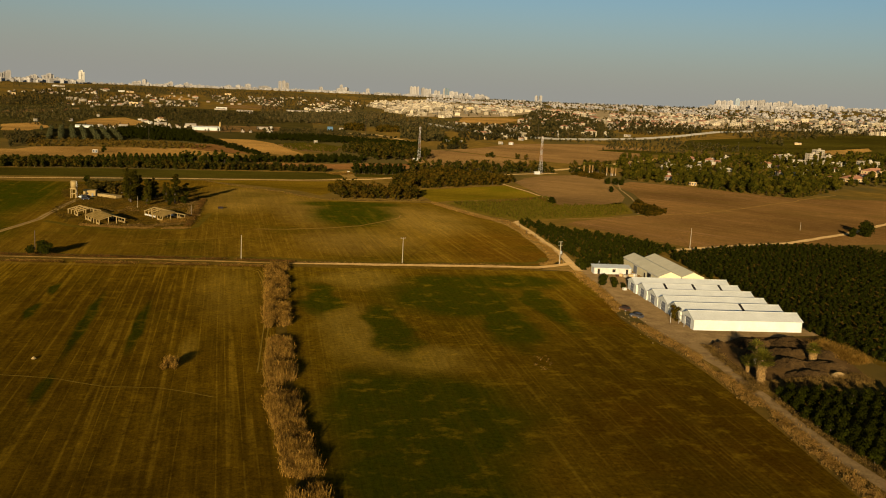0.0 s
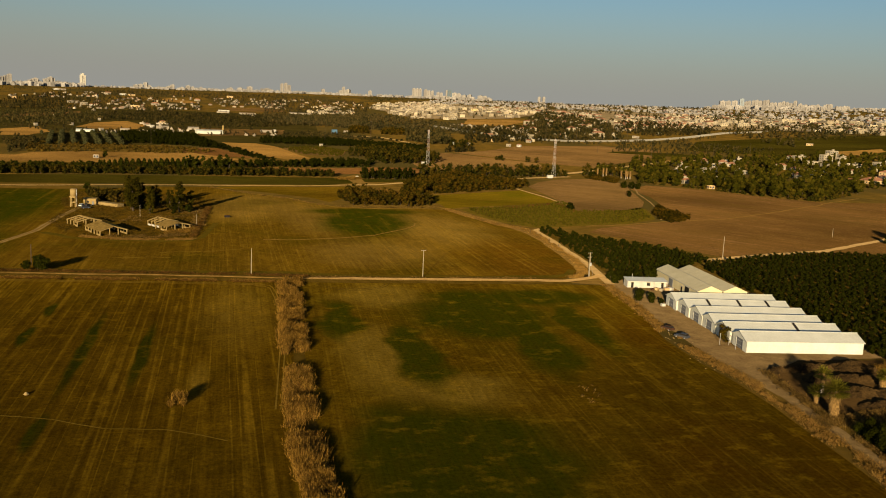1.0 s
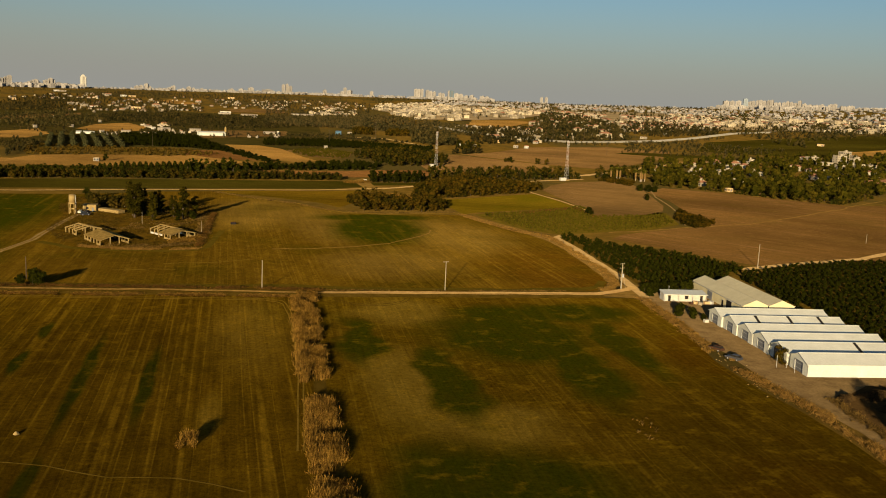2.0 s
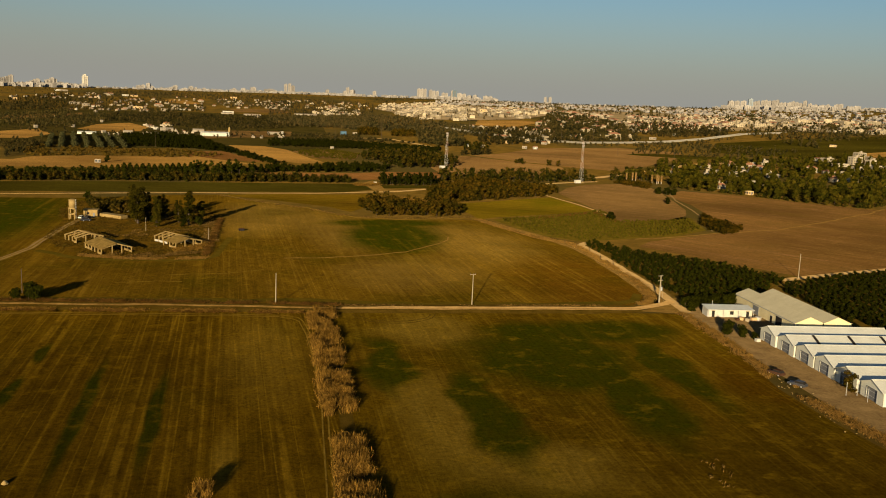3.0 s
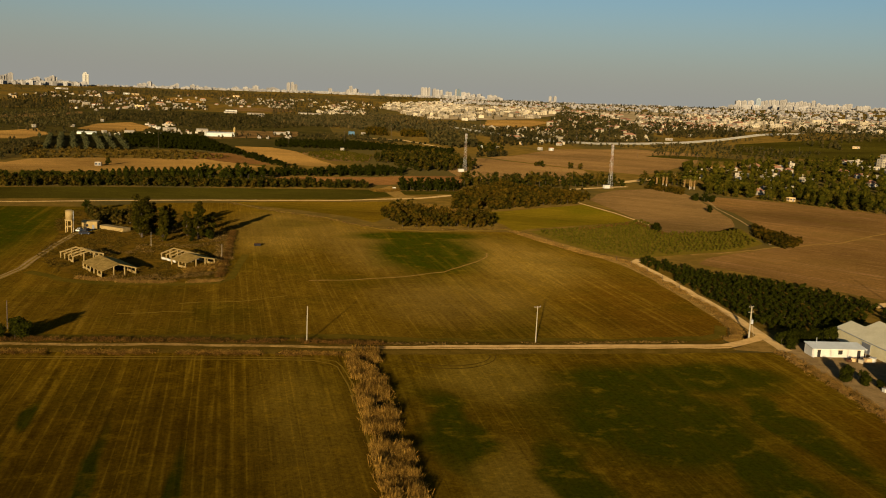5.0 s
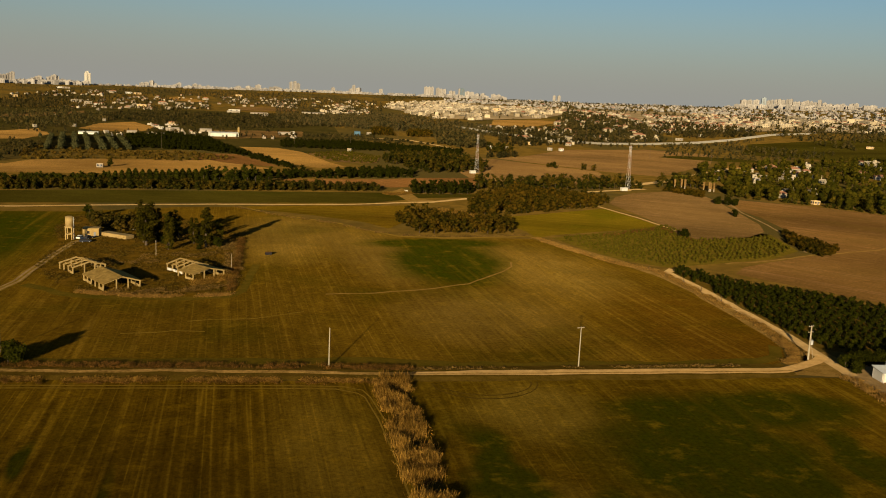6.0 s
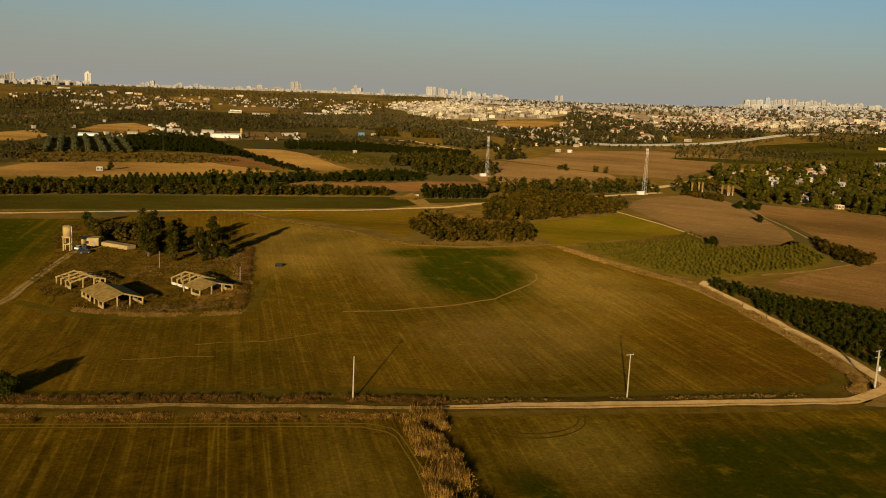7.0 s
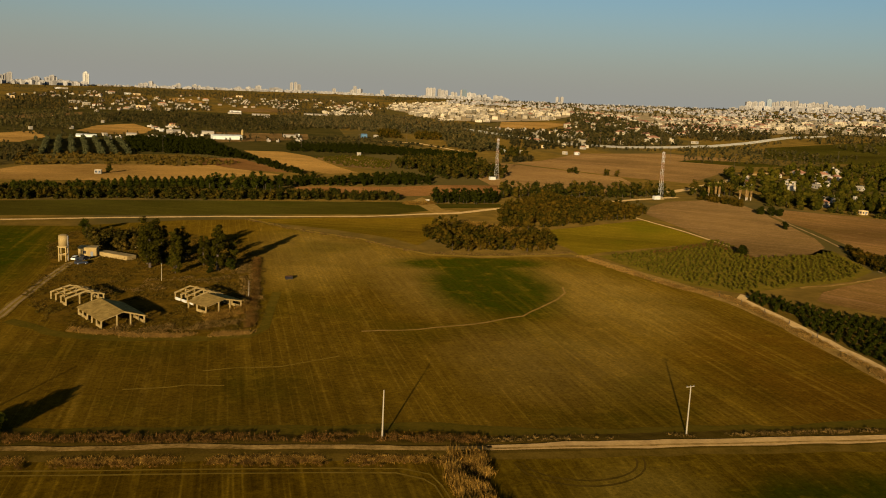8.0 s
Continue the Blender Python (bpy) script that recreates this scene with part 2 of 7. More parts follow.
M["field_dark"] = field_mat("dark_crop", (0.0294, 0.0229, 0.0020), (0.0169, 0.0165, 0.0012), (0.0207, 0.0165, 0.0024), turn=83, rows=0.8, green=0.8, streak=0.1)
M["field_brown"] = field_mat("ploughed_field", (0.1036, 0.0596, 0.0183), (0.0596, 0.0376, 0.0097), (0.0751, 0.0417, 0.0122), turn=60, rows=0.5, green=0.35, streak=0.2, pale=0.2)
M["field_pale"] = field_mat("pale_fallow", (0.1238, 0.0696, 0.0210), (0.0707, 0.0420, 0.0110), (0.0972, 0.0530, 0.0155), turn=70, rows=0.4, green=0.3, streak=0.2, pale=0.2)
M["field_umber"] = field_mat("umber_field", (0.0936, 0.0493, 0.0134), (0.0492, 0.0313, 0.0056), (0.0690, 0.0356, 0.0090), turn=40, rows=0.4, green=0.5, streak=0.2, pale=0.25)
M["field_tan"] = field_mat("tan_field", (0.1806, 0.0987, 0.0227), (0.0882, 0.0525, 0.0105), (0.1302, 0.0693, 0.0151), turn=85, rows=0.5, green=0.3, streak=0.2)
M["field_red"] = field_mat("reddish_earth", (0.1150, 0.0520, 0.0130), (0.0700, 0.0380, 0.0090), (0.0850, 0.0390, 0.0100), turn=30, rows=0.2, green=0.3, streak=0.1)
M["farmyard"] = plain_mat("weedy_yard", (0.0810, 0.0423, 0.0045), (0.0153, 0.0113, 0.0009), 0.16, 0.95, bump=0.3)
M["dirt"] = plain_mat("dirt_track", (0.33, 0.215, 0.085), (0.20, 0.125, 0.045), 0.3, 0.95, bump=0.3)
M["road_dirt"] = plain_mat("road_dirt", (0.36, 0.225, 0.080), (0.22, 0.130, 0.042), 0.3, 0.95, bump=0.3)
M["yard"] = plain_mat("packed_earth_yard", (0.1749, 0.1120, 0.0446), (0.0798, 0.0506, 0.0197), 0.22, 0.95, bump=0.2)
M["russet"] = plain_mat("russet_weeds", (0.150, 0.072, 0.014), (0.045, 0.024, 0.005), 0.2, island=0.45)
M["weedy_road"] = plain_mat("weedy_dirt_road", (0.270, 0.160, 0.045), (0.060, 0.034, 0.006), 0.16, 0.95, bump=0.3)
M["straw"] = plain_mat("dry_straw_grass", (0.300, 0.165, 0.036), (0.110, 0.058, 0.010), 0.22, island=0.45)
M["straw_ground"] = plain_mat("straw_strewn_ground", (0.150, 0.088, 0.022), (0.075, 0.043, 0.008), 0.25, 0.95, bump=0.3)
M["headland"] = plain_mat("headland_grass", (0.030, 0.023, 0.0022), (0.060, 0.038, 0.004), 0.14, 0.95, bump=0.3)
M["worn"] = plain_mat("worn_grass", (0.13, 0.080, 0.012), (0.075, 0.045, 0.005), 0.25, 0.95, bump=0.35)
M["bank"] = plain_mat("weedy_bank", (0.0648, 0.0384, 0.0058), (0.0288, 0.0182, 0.0019), 0.3, 0.95, bump=0.25)
M["dump"] = plain_mat("dark_trampled_earth", (0.0750, 0.0419, 0.0132), (0.0375, 0.0207, 0.0063), 0.25, 0.95, bump=0.1)
M["reed"] = plain_mat("dry_reed", (0.290, 0.155, 0.026), (0.040, 0.020, 0.0025), 0.45, island=0.5)
M["weed"] = plain_mat("dry_weeds", (0.200, 0.115, 0.027), (0.056, 0.034, 0.008), 0.2, island=0.45)
M["orchard_grass"] = plain_mat("orchard_grass", (0.082, 0.055, 0.006), (0.036, 0.027, 0.0025), 0.2, 0.95, bump=0.1)
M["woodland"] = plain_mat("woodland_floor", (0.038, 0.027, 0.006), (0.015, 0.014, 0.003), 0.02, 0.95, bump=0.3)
M["tower_glass"] = plain_mat("tower_glass", (0.10, 0.14, 0.17), (0.14, 0.18, 0.20), 0.1, 0.3)
M["bark"] = plain_mat("bark", (0.0960, 0.0720, 0.0510), (0.0540, 0.0390, 0.0270), 2.0, bump=0.03)
M["palebark"] = plain_mat("pale_bark", (0.42, 0.34, 0.25), (0.25, 0.19, 0.13), 2.0, bump=0.03)
M["citrus"] = leaf_mat("citrus_leaves", (0.0077, 0.0088, 0.0007), (0.0162, 0.0166, 0.0013), patch=0.2)
M["euca"] = leaf_mat("eucalyptus_leaves", (0.013, 0.012, 0.001), (0.046, 0.037, 0.003), (0.090, 0.050, 0.006), -0.02)
M["wood"] = leaf_mat("mixed_wood_leaves", (0.0084, 0.0098, 0.0014), (0.0321, 0.0293, 0.0035), (0.0892, 0.0493, 0.0051), 0.03)
M["pine"] = leaf_mat("pine_needles", (0.0075, 0.0088, 0.0007), (0.0231, 0.0231, 0.0020))
M["autumn"] = leaf_mat("autumn_leaves", (0.010, 0.010, 0.001), (0.040, 0.029, 0.003), (0.085, 0.043, 0.004), 0.05)
M["thicket"] = leaf_mat("olive_thicket_leaves", (0.0104, 0.0091, 0.0013), (0.0390, 0.0286, 0.0039), (0.075, 0.042, 0.006), 0.0)
# brown leaves with distance haze put into the colour, paler and greyer
M["brownwood"] = leaf_mat("hazed_brown_leaves", (0.015, 0.0140, 0.0045), (0.045, 0.0380, 0.0125), (0.080, 0.051, 0.016), 0.06, patch=0.03)
M["scrub"] = leaf_mat("yard_scrub_leaves", (0.0306, 0.0213, 0.0026), (0.1232, 0.0680, 0.0102), (0.0255, 0.0272, 0.0026), 0.02, patch=0.08)
M["vine"] = leaf_mat("young_tree_leaves", (0.0278, 0.0251, 0.0018), (0.0770, 0.0587, 0.0048))
# far leaves: distance haze put in as less saturated tones
M["farwood"] = leaf_mat("hazed_leaves", (0.012, 0.0118, 0.0035), (0.042, 0.035, 0.010), (0.078, 0.050, 0.013), 0.04, patch=0.03)
M["row_tree"] = leaf_mat("grey_green_leaves", (0.020, 0.021, 0.007), (0.055, 0.050, 0.017), patch=0.05)
M["village"] = leaf_mat("village_leaves", (0.0086, 0.0096, 0.0010), (0.0413, 0.0346, 0.0029), (0.0608, 0.0400, 0.0040), 0.0)
M["town_earth"] = plain_mat("town_ground", (0.2059, 0.1501, 0.0799), (0.0792, 0.0577, 0.0273), 0.012, 0.95, fine=6.0)
M["frond"] = leaf_mat("palm_fronds", (0.05, 0.05, 0.005), (0.17, 0.14, 0.014))
M["skirt"] = plain_mat("dry_palm_skirt", (0.2592, 0.1540, 0.0504), (0.1224, 0.0700, 0.0216), 1.0, island=0.35)
M["white_sheet"] = plain_mat("white_metal_sheet", (0.6800, 0.6562, 0.5394), (0.5500, 0.5308, 0.4263), 0.25, 0.55, bump=0.01, lone=0.05)
M["cream_sheet"] = plain_mat("cream_metal_sheet", (0.7128, 0.6048, 0.3468), (0.5832, 0.4860, 0.2652), 0.3, 0.6, bump=0.01)
M["white_wall"] = plain_mat("white_render", (0.5808, 0.5368, 0.4400), (0.4576, 0.4136, 0.3256), 0.4, bump=0.01)
M["village_wall"] = plain_mat("village_render", (0.43, 0.36, 0.25), (0.30, 0.245, 0.165), 0.3, bump=0.01, lone=0.25)
M["grey_sheet"] = plain_mat("grey_sheet", (0.20, 0.20, 0.20), (0.13, 0.13, 0.13), 0.6, 0.6)
M["dark"] = plain_mat("dark_opening", (0.020, 0.018, 0.016), (0.035, 0.030, 0.026), 1.0)
M["concrete"] = plain_mat("weathered_concrete", (0.4032, 0.2800, 0.1089), (0.2232, 0.1470, 0.0495), 0.5, bump=0.03)
M["old_roof"] = plain_mat("weathered_asbestos_roof", (0.3680, 0.2340, 0.0629), (0.1440, 0.0874, 0.0207), 0.7, bump=0.03)
M["tarp"] = plain_mat("black_plastic_sheet", (0.0096, 0.0065, 0.0034), (0.0660, 0.0378, 0.0126), 0.3, 0.95, bump=0.1)
M["pole_wood"] = plain_mat("weathered_pole", (0.38, 0.31, 0.20), (0.25, 0.20, 0.125), 1.0)
M["steel"] = plain_mat("galvanised_steel", (0.50, 0.49, 0.46), (0.38, 0.37, 0.35), 1.0, 0.5, 0.3)
M["mast_white"] = plain_mat("white_mast_paint", (0.4960, 0.4640, 0.4160), (0.4000, 0.3680, 0.3200), 0.5, 0.6)
M["mast_red"] = plain_mat("faded_red_paint", (0.4650, 0.3300, 0.2700), (0.4050, 0.2700, 0.2100), 0.5, 0.6)
M["town_wall"] = plain_mat("town_wall", (0.4238, 0.3436, 0.2162), (0.2043, 0.1608, 0.0950), 0.03, island=0.55)
M["hamlet_wall"] = plain_mat("hamlet_wall", (0.3680, 0.3036, 0.2116), (0.1656, 0.1288, 0.0828), 0.03, island=0.6)
M["pale_road"] = plain_mat("pale_concrete_road", (0.2446, 0.2194, 0.1688), (0.1940, 0.1729, 0.1308), 0.02, 0.95)
M["town_roof"] = plain_mat("town_roof", (0.34, 0.16, 0.085), (0.24, 0.11, 0.06), 0.02, island=0.35)
M["flat_roof"] = plain_mat("flat_roof", (0.40, 0.34, 0.25), (0.25, 0.20, 0.14), 0.03, island=0.4)
M["city_wall"] = plain_mat("city_wall", (0.3024, 0.2745, 0.2352), (0.2268, 0.2059, 0.1814), 0.01, island=0.25, lone=0.15)
# far window bands, distance haze put into the colour to lower their contrast
M["band"] = plain_mat("hazed_window_band", (0.20, 0.18, 0.15), (0.14, 0.13, 0.11), 0.1)
M["glass"] = plain_mat("window_glass", (0.03, 0.035, 0.04), (0.05, 0.055, 0.06), 1.0, 0.15)
M["tile"] = plain_mat("clay_roof_tiles", (0.42, 0.20, 0.10), (0.30, 0.13, 0.07), 0.5, bump=0.04, lone=0.2)
M["orange_wall"] = plain_mat("ochre_render", (0.62, 0.42, 0.20), (0.50, 0.33, 0.15), 0.3)
M["rubber"] = plain_mat("rubber", (0.02, 0.02, 0.02), (0.03, 0.03, 0.03), 3.0)
M["red_brown"] = plain_mat("rusty_metal", (0.10, 0.045, 0.022), (0.05, 0.027, 0.018), 1.0, 0.8)
M["blue_sheet"] = plain_mat("faded_blue_sheet", (0.1040, 0.1950, 0.2600), (0.0780, 0.1430, 0.1950), 0.3)


# ---------------------------------------------------------------- mesh building
class Geo:
    """Gathers faces of one mesh."""

    def __init__(self):
        self.v, self.f, self.count = [], [], 0

    def add(self, verts, faces):
        self.v.append(np.asarray(verts, float).reshape(-1, 3))
        self.f.extend([[i + self.count for i in f] for f in faces])
        self.count += len(self.v[-1])
        return self

    def box(self, cx, cy, cz, sx, sy, sz, turn=0.0):
        """Box whose base centre is (cx, cy, cz)."""
        c, s = math.cos(radians(turn)), math.sin(radians(turn))
        pts = [(cx + c * x - s * y, cy + s * x + c * y, cz + z) for z in (0, sz) for x, y in ((-sx / 2, -sy / 2), (sx / 2, -sy / 2), (sx / 2, sy / 2), (-sx / 2, sy / 2))]
        return self.add(pts, [(3, 2, 1, 0), (4, 5, 6, 7), (0, 1, 5, 4), (1, 2, 6, 5), (2, 3, 7, 6), (3, 0, 4, 7)])

    def prism(self, outline, along, shift=(0, 0, 0)):
        """An outline of 3D points pushed along a vector."""
        a = np.array(outline, float) + np.array(shift)
        n = len(a)
        if np.dot(np.cross(a, np.roll(a, -1, 0)).sum(0), along) < 0:
            a = a[::-1]
        return self.add(np.vstack((a, a + np.array(along))), [tuple(range(n))[::-1], tuple(range(n, 2 * n))] + [(i, (i + 1) % n, n + (i + 1) % n, n + i) for i in range(n)])

    def tube(self, a, b, ra, rb, n=6, cap=True):
        a, b = Vector(a), Vector(b)
        q = (b - a).to_track_quat("Z", "Y")
        ring = [Vector((math.cos(i * math.tau / n), math.sin(i * math.tau / n), 0)) for i in range(n)]
        pts = [a + q @ (p * ra) for p in ring] + [b + q @ (p * rb) for p in ring]
        faces = [(i, (i + 1) % n, n + (i + 1) % n, n + i) for i in range(n)]
        if cap:
            faces += [tuple(range(n))[::-1], tuple(range(n, 2 * n))]
        return self.add([tuple(p) for p in pts], faces)

    def quads(self, q):
        q = np.asarray(q, float).reshape(-1, 4, 3)
        base = np.arange(len(q) * 4).reshape(-1, 4)
        return self.add(q.reshape(-1, 3), base.tolist())

    def mesh(self, name, *mats, smooth_faces=False):
        me = bpy.data.meshes.new(name)
        v = np.concatenate(self.v) if self.v else np.zeros((0, 3))
        sizes = np.array([len(f) for f in self.f], dtype=np.int32)
        me.vertices.add(len(v))
        me.vertices.foreach_set("co", v.astype(np.float32).ravel())
        me.loops.add(int(sizes.sum()))
        me.loops.foreach_set("vertex_index", np.fromiter((i for f in self.f for i in f), dtype=np.int32, count=int(sizes.sum())))
        me.polygons.add(len(sizes))
        me.polygons.foreach_set("loop_start", np.concatenate(([0], np.cumsum(sizes)[:-1])).astype(np.int32))
        me.update(calc_edges=True)
        me.validate()
        me.polygons.foreach_set("use_smooth", np.full(len(me.polygons), smooth_faces))
        for m in mats:
            me.materials.append(m)
        return me


def part(name, geo, material, parent, label="", smooth_faces=False):
    ob = new(name, geo if isinstance(geo, bpy.types.Mesh) else geo.mesh(name, material, smooth_faces=smooth_faces))
    ob.parent = parent
    if label:
        ob["label"] = label
    return ob


def thing(name, x, y, turn=0.0, label="", category="", group="", kind="", z=None):
    ob = new(name)
    ob.empty_display_size = 0.5
    ob.matrix_basis = pose(*survey(x, y), land(x, y) if z is None else z, 0, 0, turn)
    return tagged(ob, label, category, group, kind)


def whole(name, geo, material, label, category, kind="", group="", smooth_faces=False):
    return tagged(new(name, geo.mesh(name, material, smooth_faces=smooth_faces)), label, category, group, kind)


rng = np.random.default_rng(7)


def rough_edge(poly, step, wobble, seed):
    """Breaks a polygon's sides into short pieces and pushes them about."""
    out = []
    for (xa, ya), (xb, yb) in zip(poly, poly[1:] + poly[:1]):
        k = max(1, int(math.hypot(xb - xa, yb - ya) / step))
        for i in range(k):
            x, y = xa + (xb - xa) * i / k, ya + (yb - ya) * i / k
            d = noise.noise_vector(Vector((x / step * 0.37, y / step * 0.37, seed))) * wobble
            out.append((x + d.x, y + d.y))
    return out


def patch(name, poly, material, lift, label, category, wobble=1.0, step=6.0, cell=60.0):
    """A sheet of land over the ground, cut into cells and laid on the terrain."""
    bm = bmesh.new()
    edge = rough_edge(poly, step, wobble, len(name) * 1.7)
    face = bm.faces.new([bm.verts.new((x, y, 0)) for x, y in edge])
    if face.normal.z < 0 or sum((b[0] - a[0]) * (b[1] + a[1]) for a, b in zip(edge, edge[1:] + edge[:1])) > 0:
        face.normal_flip()
    xs, ys = [p[0] for p in edge], [p[1] for p in edge]
    if max(ys) > 760:
        for axis, lo, hi in ((0, min(xs), max(xs)), (1, min(ys), max(ys))):
            for k in range(int(lo // cell) + 1, int(hi // cell) + 1):
                no = (1, 0, 0) if axis == 0 else (0, 1, 0)
                bmesh.ops.bisect_plane(bm, geom=bm.verts[:] + bm.edges[:] + bm.faces[:], plane_co=tuple(c * k * cell for c in no), plane_no=no)
    bmesh.ops.triangulate(bm, faces=bm.faces[:])
    bm.normal_update()
    for face in bm.faces:
        if face.normal.z < 0:
            face.normal_flip()
    for v in bm.verts:
        v.co = (*survey(v.co.x, v.co.y), land(v.co.x, v.co.y) + lift)
    me = bpy.data.meshes.new(name)
    bm.to_mesh(me)
    bm.free()
    me.materials.append(material)
    return tagged(new(name, me), label, category, "", "structure")


def ribbon(name, line, width, material, lift, label, category="track", wobble=0.4):
    """A strip of road along a line of points."""
    pts = []
    for (xa, ya), (xb, yb) in zip(line, line[1:]):
        k = max(1, int(math.hypot(xb - xa, yb - ya) / 5))
        pts += [(xa + (xb - xa) * i / k, ya + (yb - ya) * i / k) for i in range(k)]
    pts.append(line[-1])
    v, f = [], []
    for i, (x, y) in enumerate(pts):
        a, b = pts[max(0, i - 1)], pts[min(len(pts) - 1, i + 1)]
        d = Vector((b[0] - a[0], b[1] - a[1], 0)).normalized()
        for s in (-1, -0.4, 0.4, 1):
            w = s * (width(x) if callable(width) else width) / 2 * (1 + 0.4 * noise.noise((x * 0.2, y * 0.2, s * 3))) + noise.noise((x * 0.12, y * 0.12, 0.5)) * wobble
            px, py = x - d.y * w, y + d.x * w
            v.append((*survey(px, py), land(px, py) + (lift(px) if callable(lift) else lift)))
        if i:
            f += [((i - 1) * 4 + k, i * 4 + k, i * 4 + k + 1, (i - 1) * 4 + k + 1) for k in range(3)]
    return whole(name, Geo().add(v, f), material, label, category, "structure")


# ---------------------------------------------------------------- ground
g = Geo()
rings = [0] + [60 * i for i in range(1, 13)] + [780 + 35 * i for i in range(27)] + [1760 + 120 * i for i in range(27)]
rings = [r for r in rings if r < 4950] + [4950]
azs = [-180 + 12 * i for i in range(11)] + [-50 + 2.5 * i for i in range(41)] + [62 + 12 * i for i in range(10)]
v = [(0.0, 0.0, 0.0)]
for r in rings[1:]:
    for az in azs:
        x, y = r * math.sin(radians(az)), r * math.cos(radians(az))
        v.append((x, y, land(*plan(x, y))))
n_az = len(azs)
f = [(0, 1 + (k + 1) % n_az, 1 + k) for k in range(n_az)]
for i in range(len(rings) - 2):
    for k in range(n_az):
        a, b = 1 + i * n_az + k, 1 + i * n_az + (k + 1) % n_az
        f.append((a, b, b + n_az, a + n_az))
whole("ground", g.add(v, f), M["country"], "open dry farmland with scrub and bare earth", "ground", "structure")

LANE_W = [(76.4, 210.3), (78.0, 186.5), (77.7, 166.2), (80.2, 148.3), (83.8, 138.5), (85.8, 127.4), (86.2, 115.7), (86.9, 105.1), (87.4, 98.0), (87.5, 88.0), (88.2, 77.0), (92, 45), (100, 15)]
FIELD_EDGE = [(74.0, 209.0), (77.0, 203.0), (76.8, 178.0), (75.2, 160.0), (77.8, 145.0), (81.0, 134.8), (82.9, 123.8), (83.6, 112.7), (84.4, 103.5), (84.8, 95.0), (85.0, 77.0), (89, 45), (97, 15)]
LANE_UP = [(76.5, 240), (75, 251.5), (73, 271.8), (71, 288.9), (68.5, 298.2), (55.5, 310), (42, 330.5), (31.5, 349)]
patch("field_left", [(-41, 209.5), (-29, 150), (-24, 120), (-14, 85), (0, 30), (24, -60), (-320, -60), (-320, 206), (-140, 209)], M["field_left"], 0.04, "stubble field with faint drill lines and wheel tracks", "field", 0.5)
patch("junction", [(62, 211), (67, 213), (72, 217.5), (76, 224), (82, 224), (84, 209), (72, 209.5)], M["straw_ground"], 0.07, "worn earth where road and lane meet", "yard", 0.6, 3.0)
patch("field_right", [(-36, 209.5), (-26, 150), (-21, 125), (-11, 88), (6, 30), (30, -60), (116, -60)] + FIELD_EDGE[::-1], M["field_right"], 0.05, "brown sown field with dark green lush patches", "field", 0.5)
patch("field_upper", [(-152, 214.5), (-60, 214.5), (50, 214.5), (60, 216), (66.5, 218.5), (70.5, 226), (72.5, 240), (72, 254), (70, 272), (67.5, 288), (64.5, 296.5), (52.5, 308), (39, 328.5), (28.5, 347), (10.6, 346.8), (-14.6, 343.2), (-35.9, 345.2), (-50, 355.2), (-65.2, 369.3), (-86.8, 380), (-104, 390), (-123.8, 405.5), (-154.2, 400.2), (-195.2, 383.2), (-329.2, 370.2), (-330, 214.5)],
      M["field_upper"], 0.06, "dry olive field with drill lines and a green hollow", "field", 0.5)
YARD = [(-102.3, 335.2), (-95.2, 296.3), (-89.6, 268.8), (-98, 264.8), (-125, 263.7), (-140.8, 269.6), (-154.9, 281.9), (-164, 293.7), (-172.5, 323), (-188, 350), (-190, 372), (-168, 380), (-120, 362)]
patch("farmyard", YARD, M["farmyard"], 0.10, "weedy ground of an abandoned farmyard", "farmyard", 0.8, 4.0)
patch("field_dark_strip", [(-419.2, 403.2), (-260.2, 436.2), (-221.2, 445.2), (-178.2, 450.2), (-100.2, 459.2), (-42.2, 466.2), (-26.2, 444.2), (-50.2, 428.2), (-235.2, 401.2), (-419.2, 376.2)], M["field_dark"], 0.05, "dark green crop strip before a tree belt", "field", 0.5)
patch("field_green", [(-125.2, 405.2), (-77.2, 387.2), (-52.2, 374.2), (-40.2, 362.2), (-19.2, 400.2), (-29.2, 423.2), (-52.2, 418.2), (-94.2, 412.2)], M["field_far_green"], 0.06, "patchy green meadow beside a track", "field", 1.0)
ribbon("lane_verge", [(73.8, 226), (73, 250), (70.5, 272), (68, 289), (58.5, 308), (44, 330), (31.5, 348)], 4.2, M["straw_ground"], 0.09, "straw-strewn verge between lane and field", "verge", 0.6)
patch("meadow", [(15.9, 391.9), (96.5, 431), (108.7, 386), (100.9, 376.9), (69.7, 366.2), (41, 355.6), (31, 349), (29, 362)], M["meadow"], 0.06, "small green meadow behind a wood", "field", 0.6)
patch("young_orchard_ground", [(38.7, 350), (100.9, 376.9), (117.2, 392.3), (113.2, 354.7), (148, 360), (164, 368), (160, 350), (155.5, 333.9), (131, 318.9), (106.6, 312.4), (75.3, 303.3), (60.4, 312.1), (48, 329.4)], M["orchard_grass"], 0.05, "dry grass between rows of young trees", "field", 0.6)
patch("field_brown", [(105.9, 448.9), (120, 475), (142.3, 497), (186, 512), (196, 490), (194.4, 470), (184, 430), (175, 395), (164.9, 373.9), (148, 361), (114.3, 352), (109.3, 358), (112, 386)], M["field_brown"], 0.07, "pale brown ploughed field", "field", 0.8)
patch("field_brown_wide", [(190, 452), (215, 478), (262, 458), (293, 433), (326, 414), (400, 420), (480, 400), (330, 262), (262, 268), (205, 258), (148, 252), (100, 296), (110, 306), (150, 324), (172, 330), (176, 352), (190, 415)], M["field_umber"], 0.05, "wide brown ploughed field", "field", 0.8)
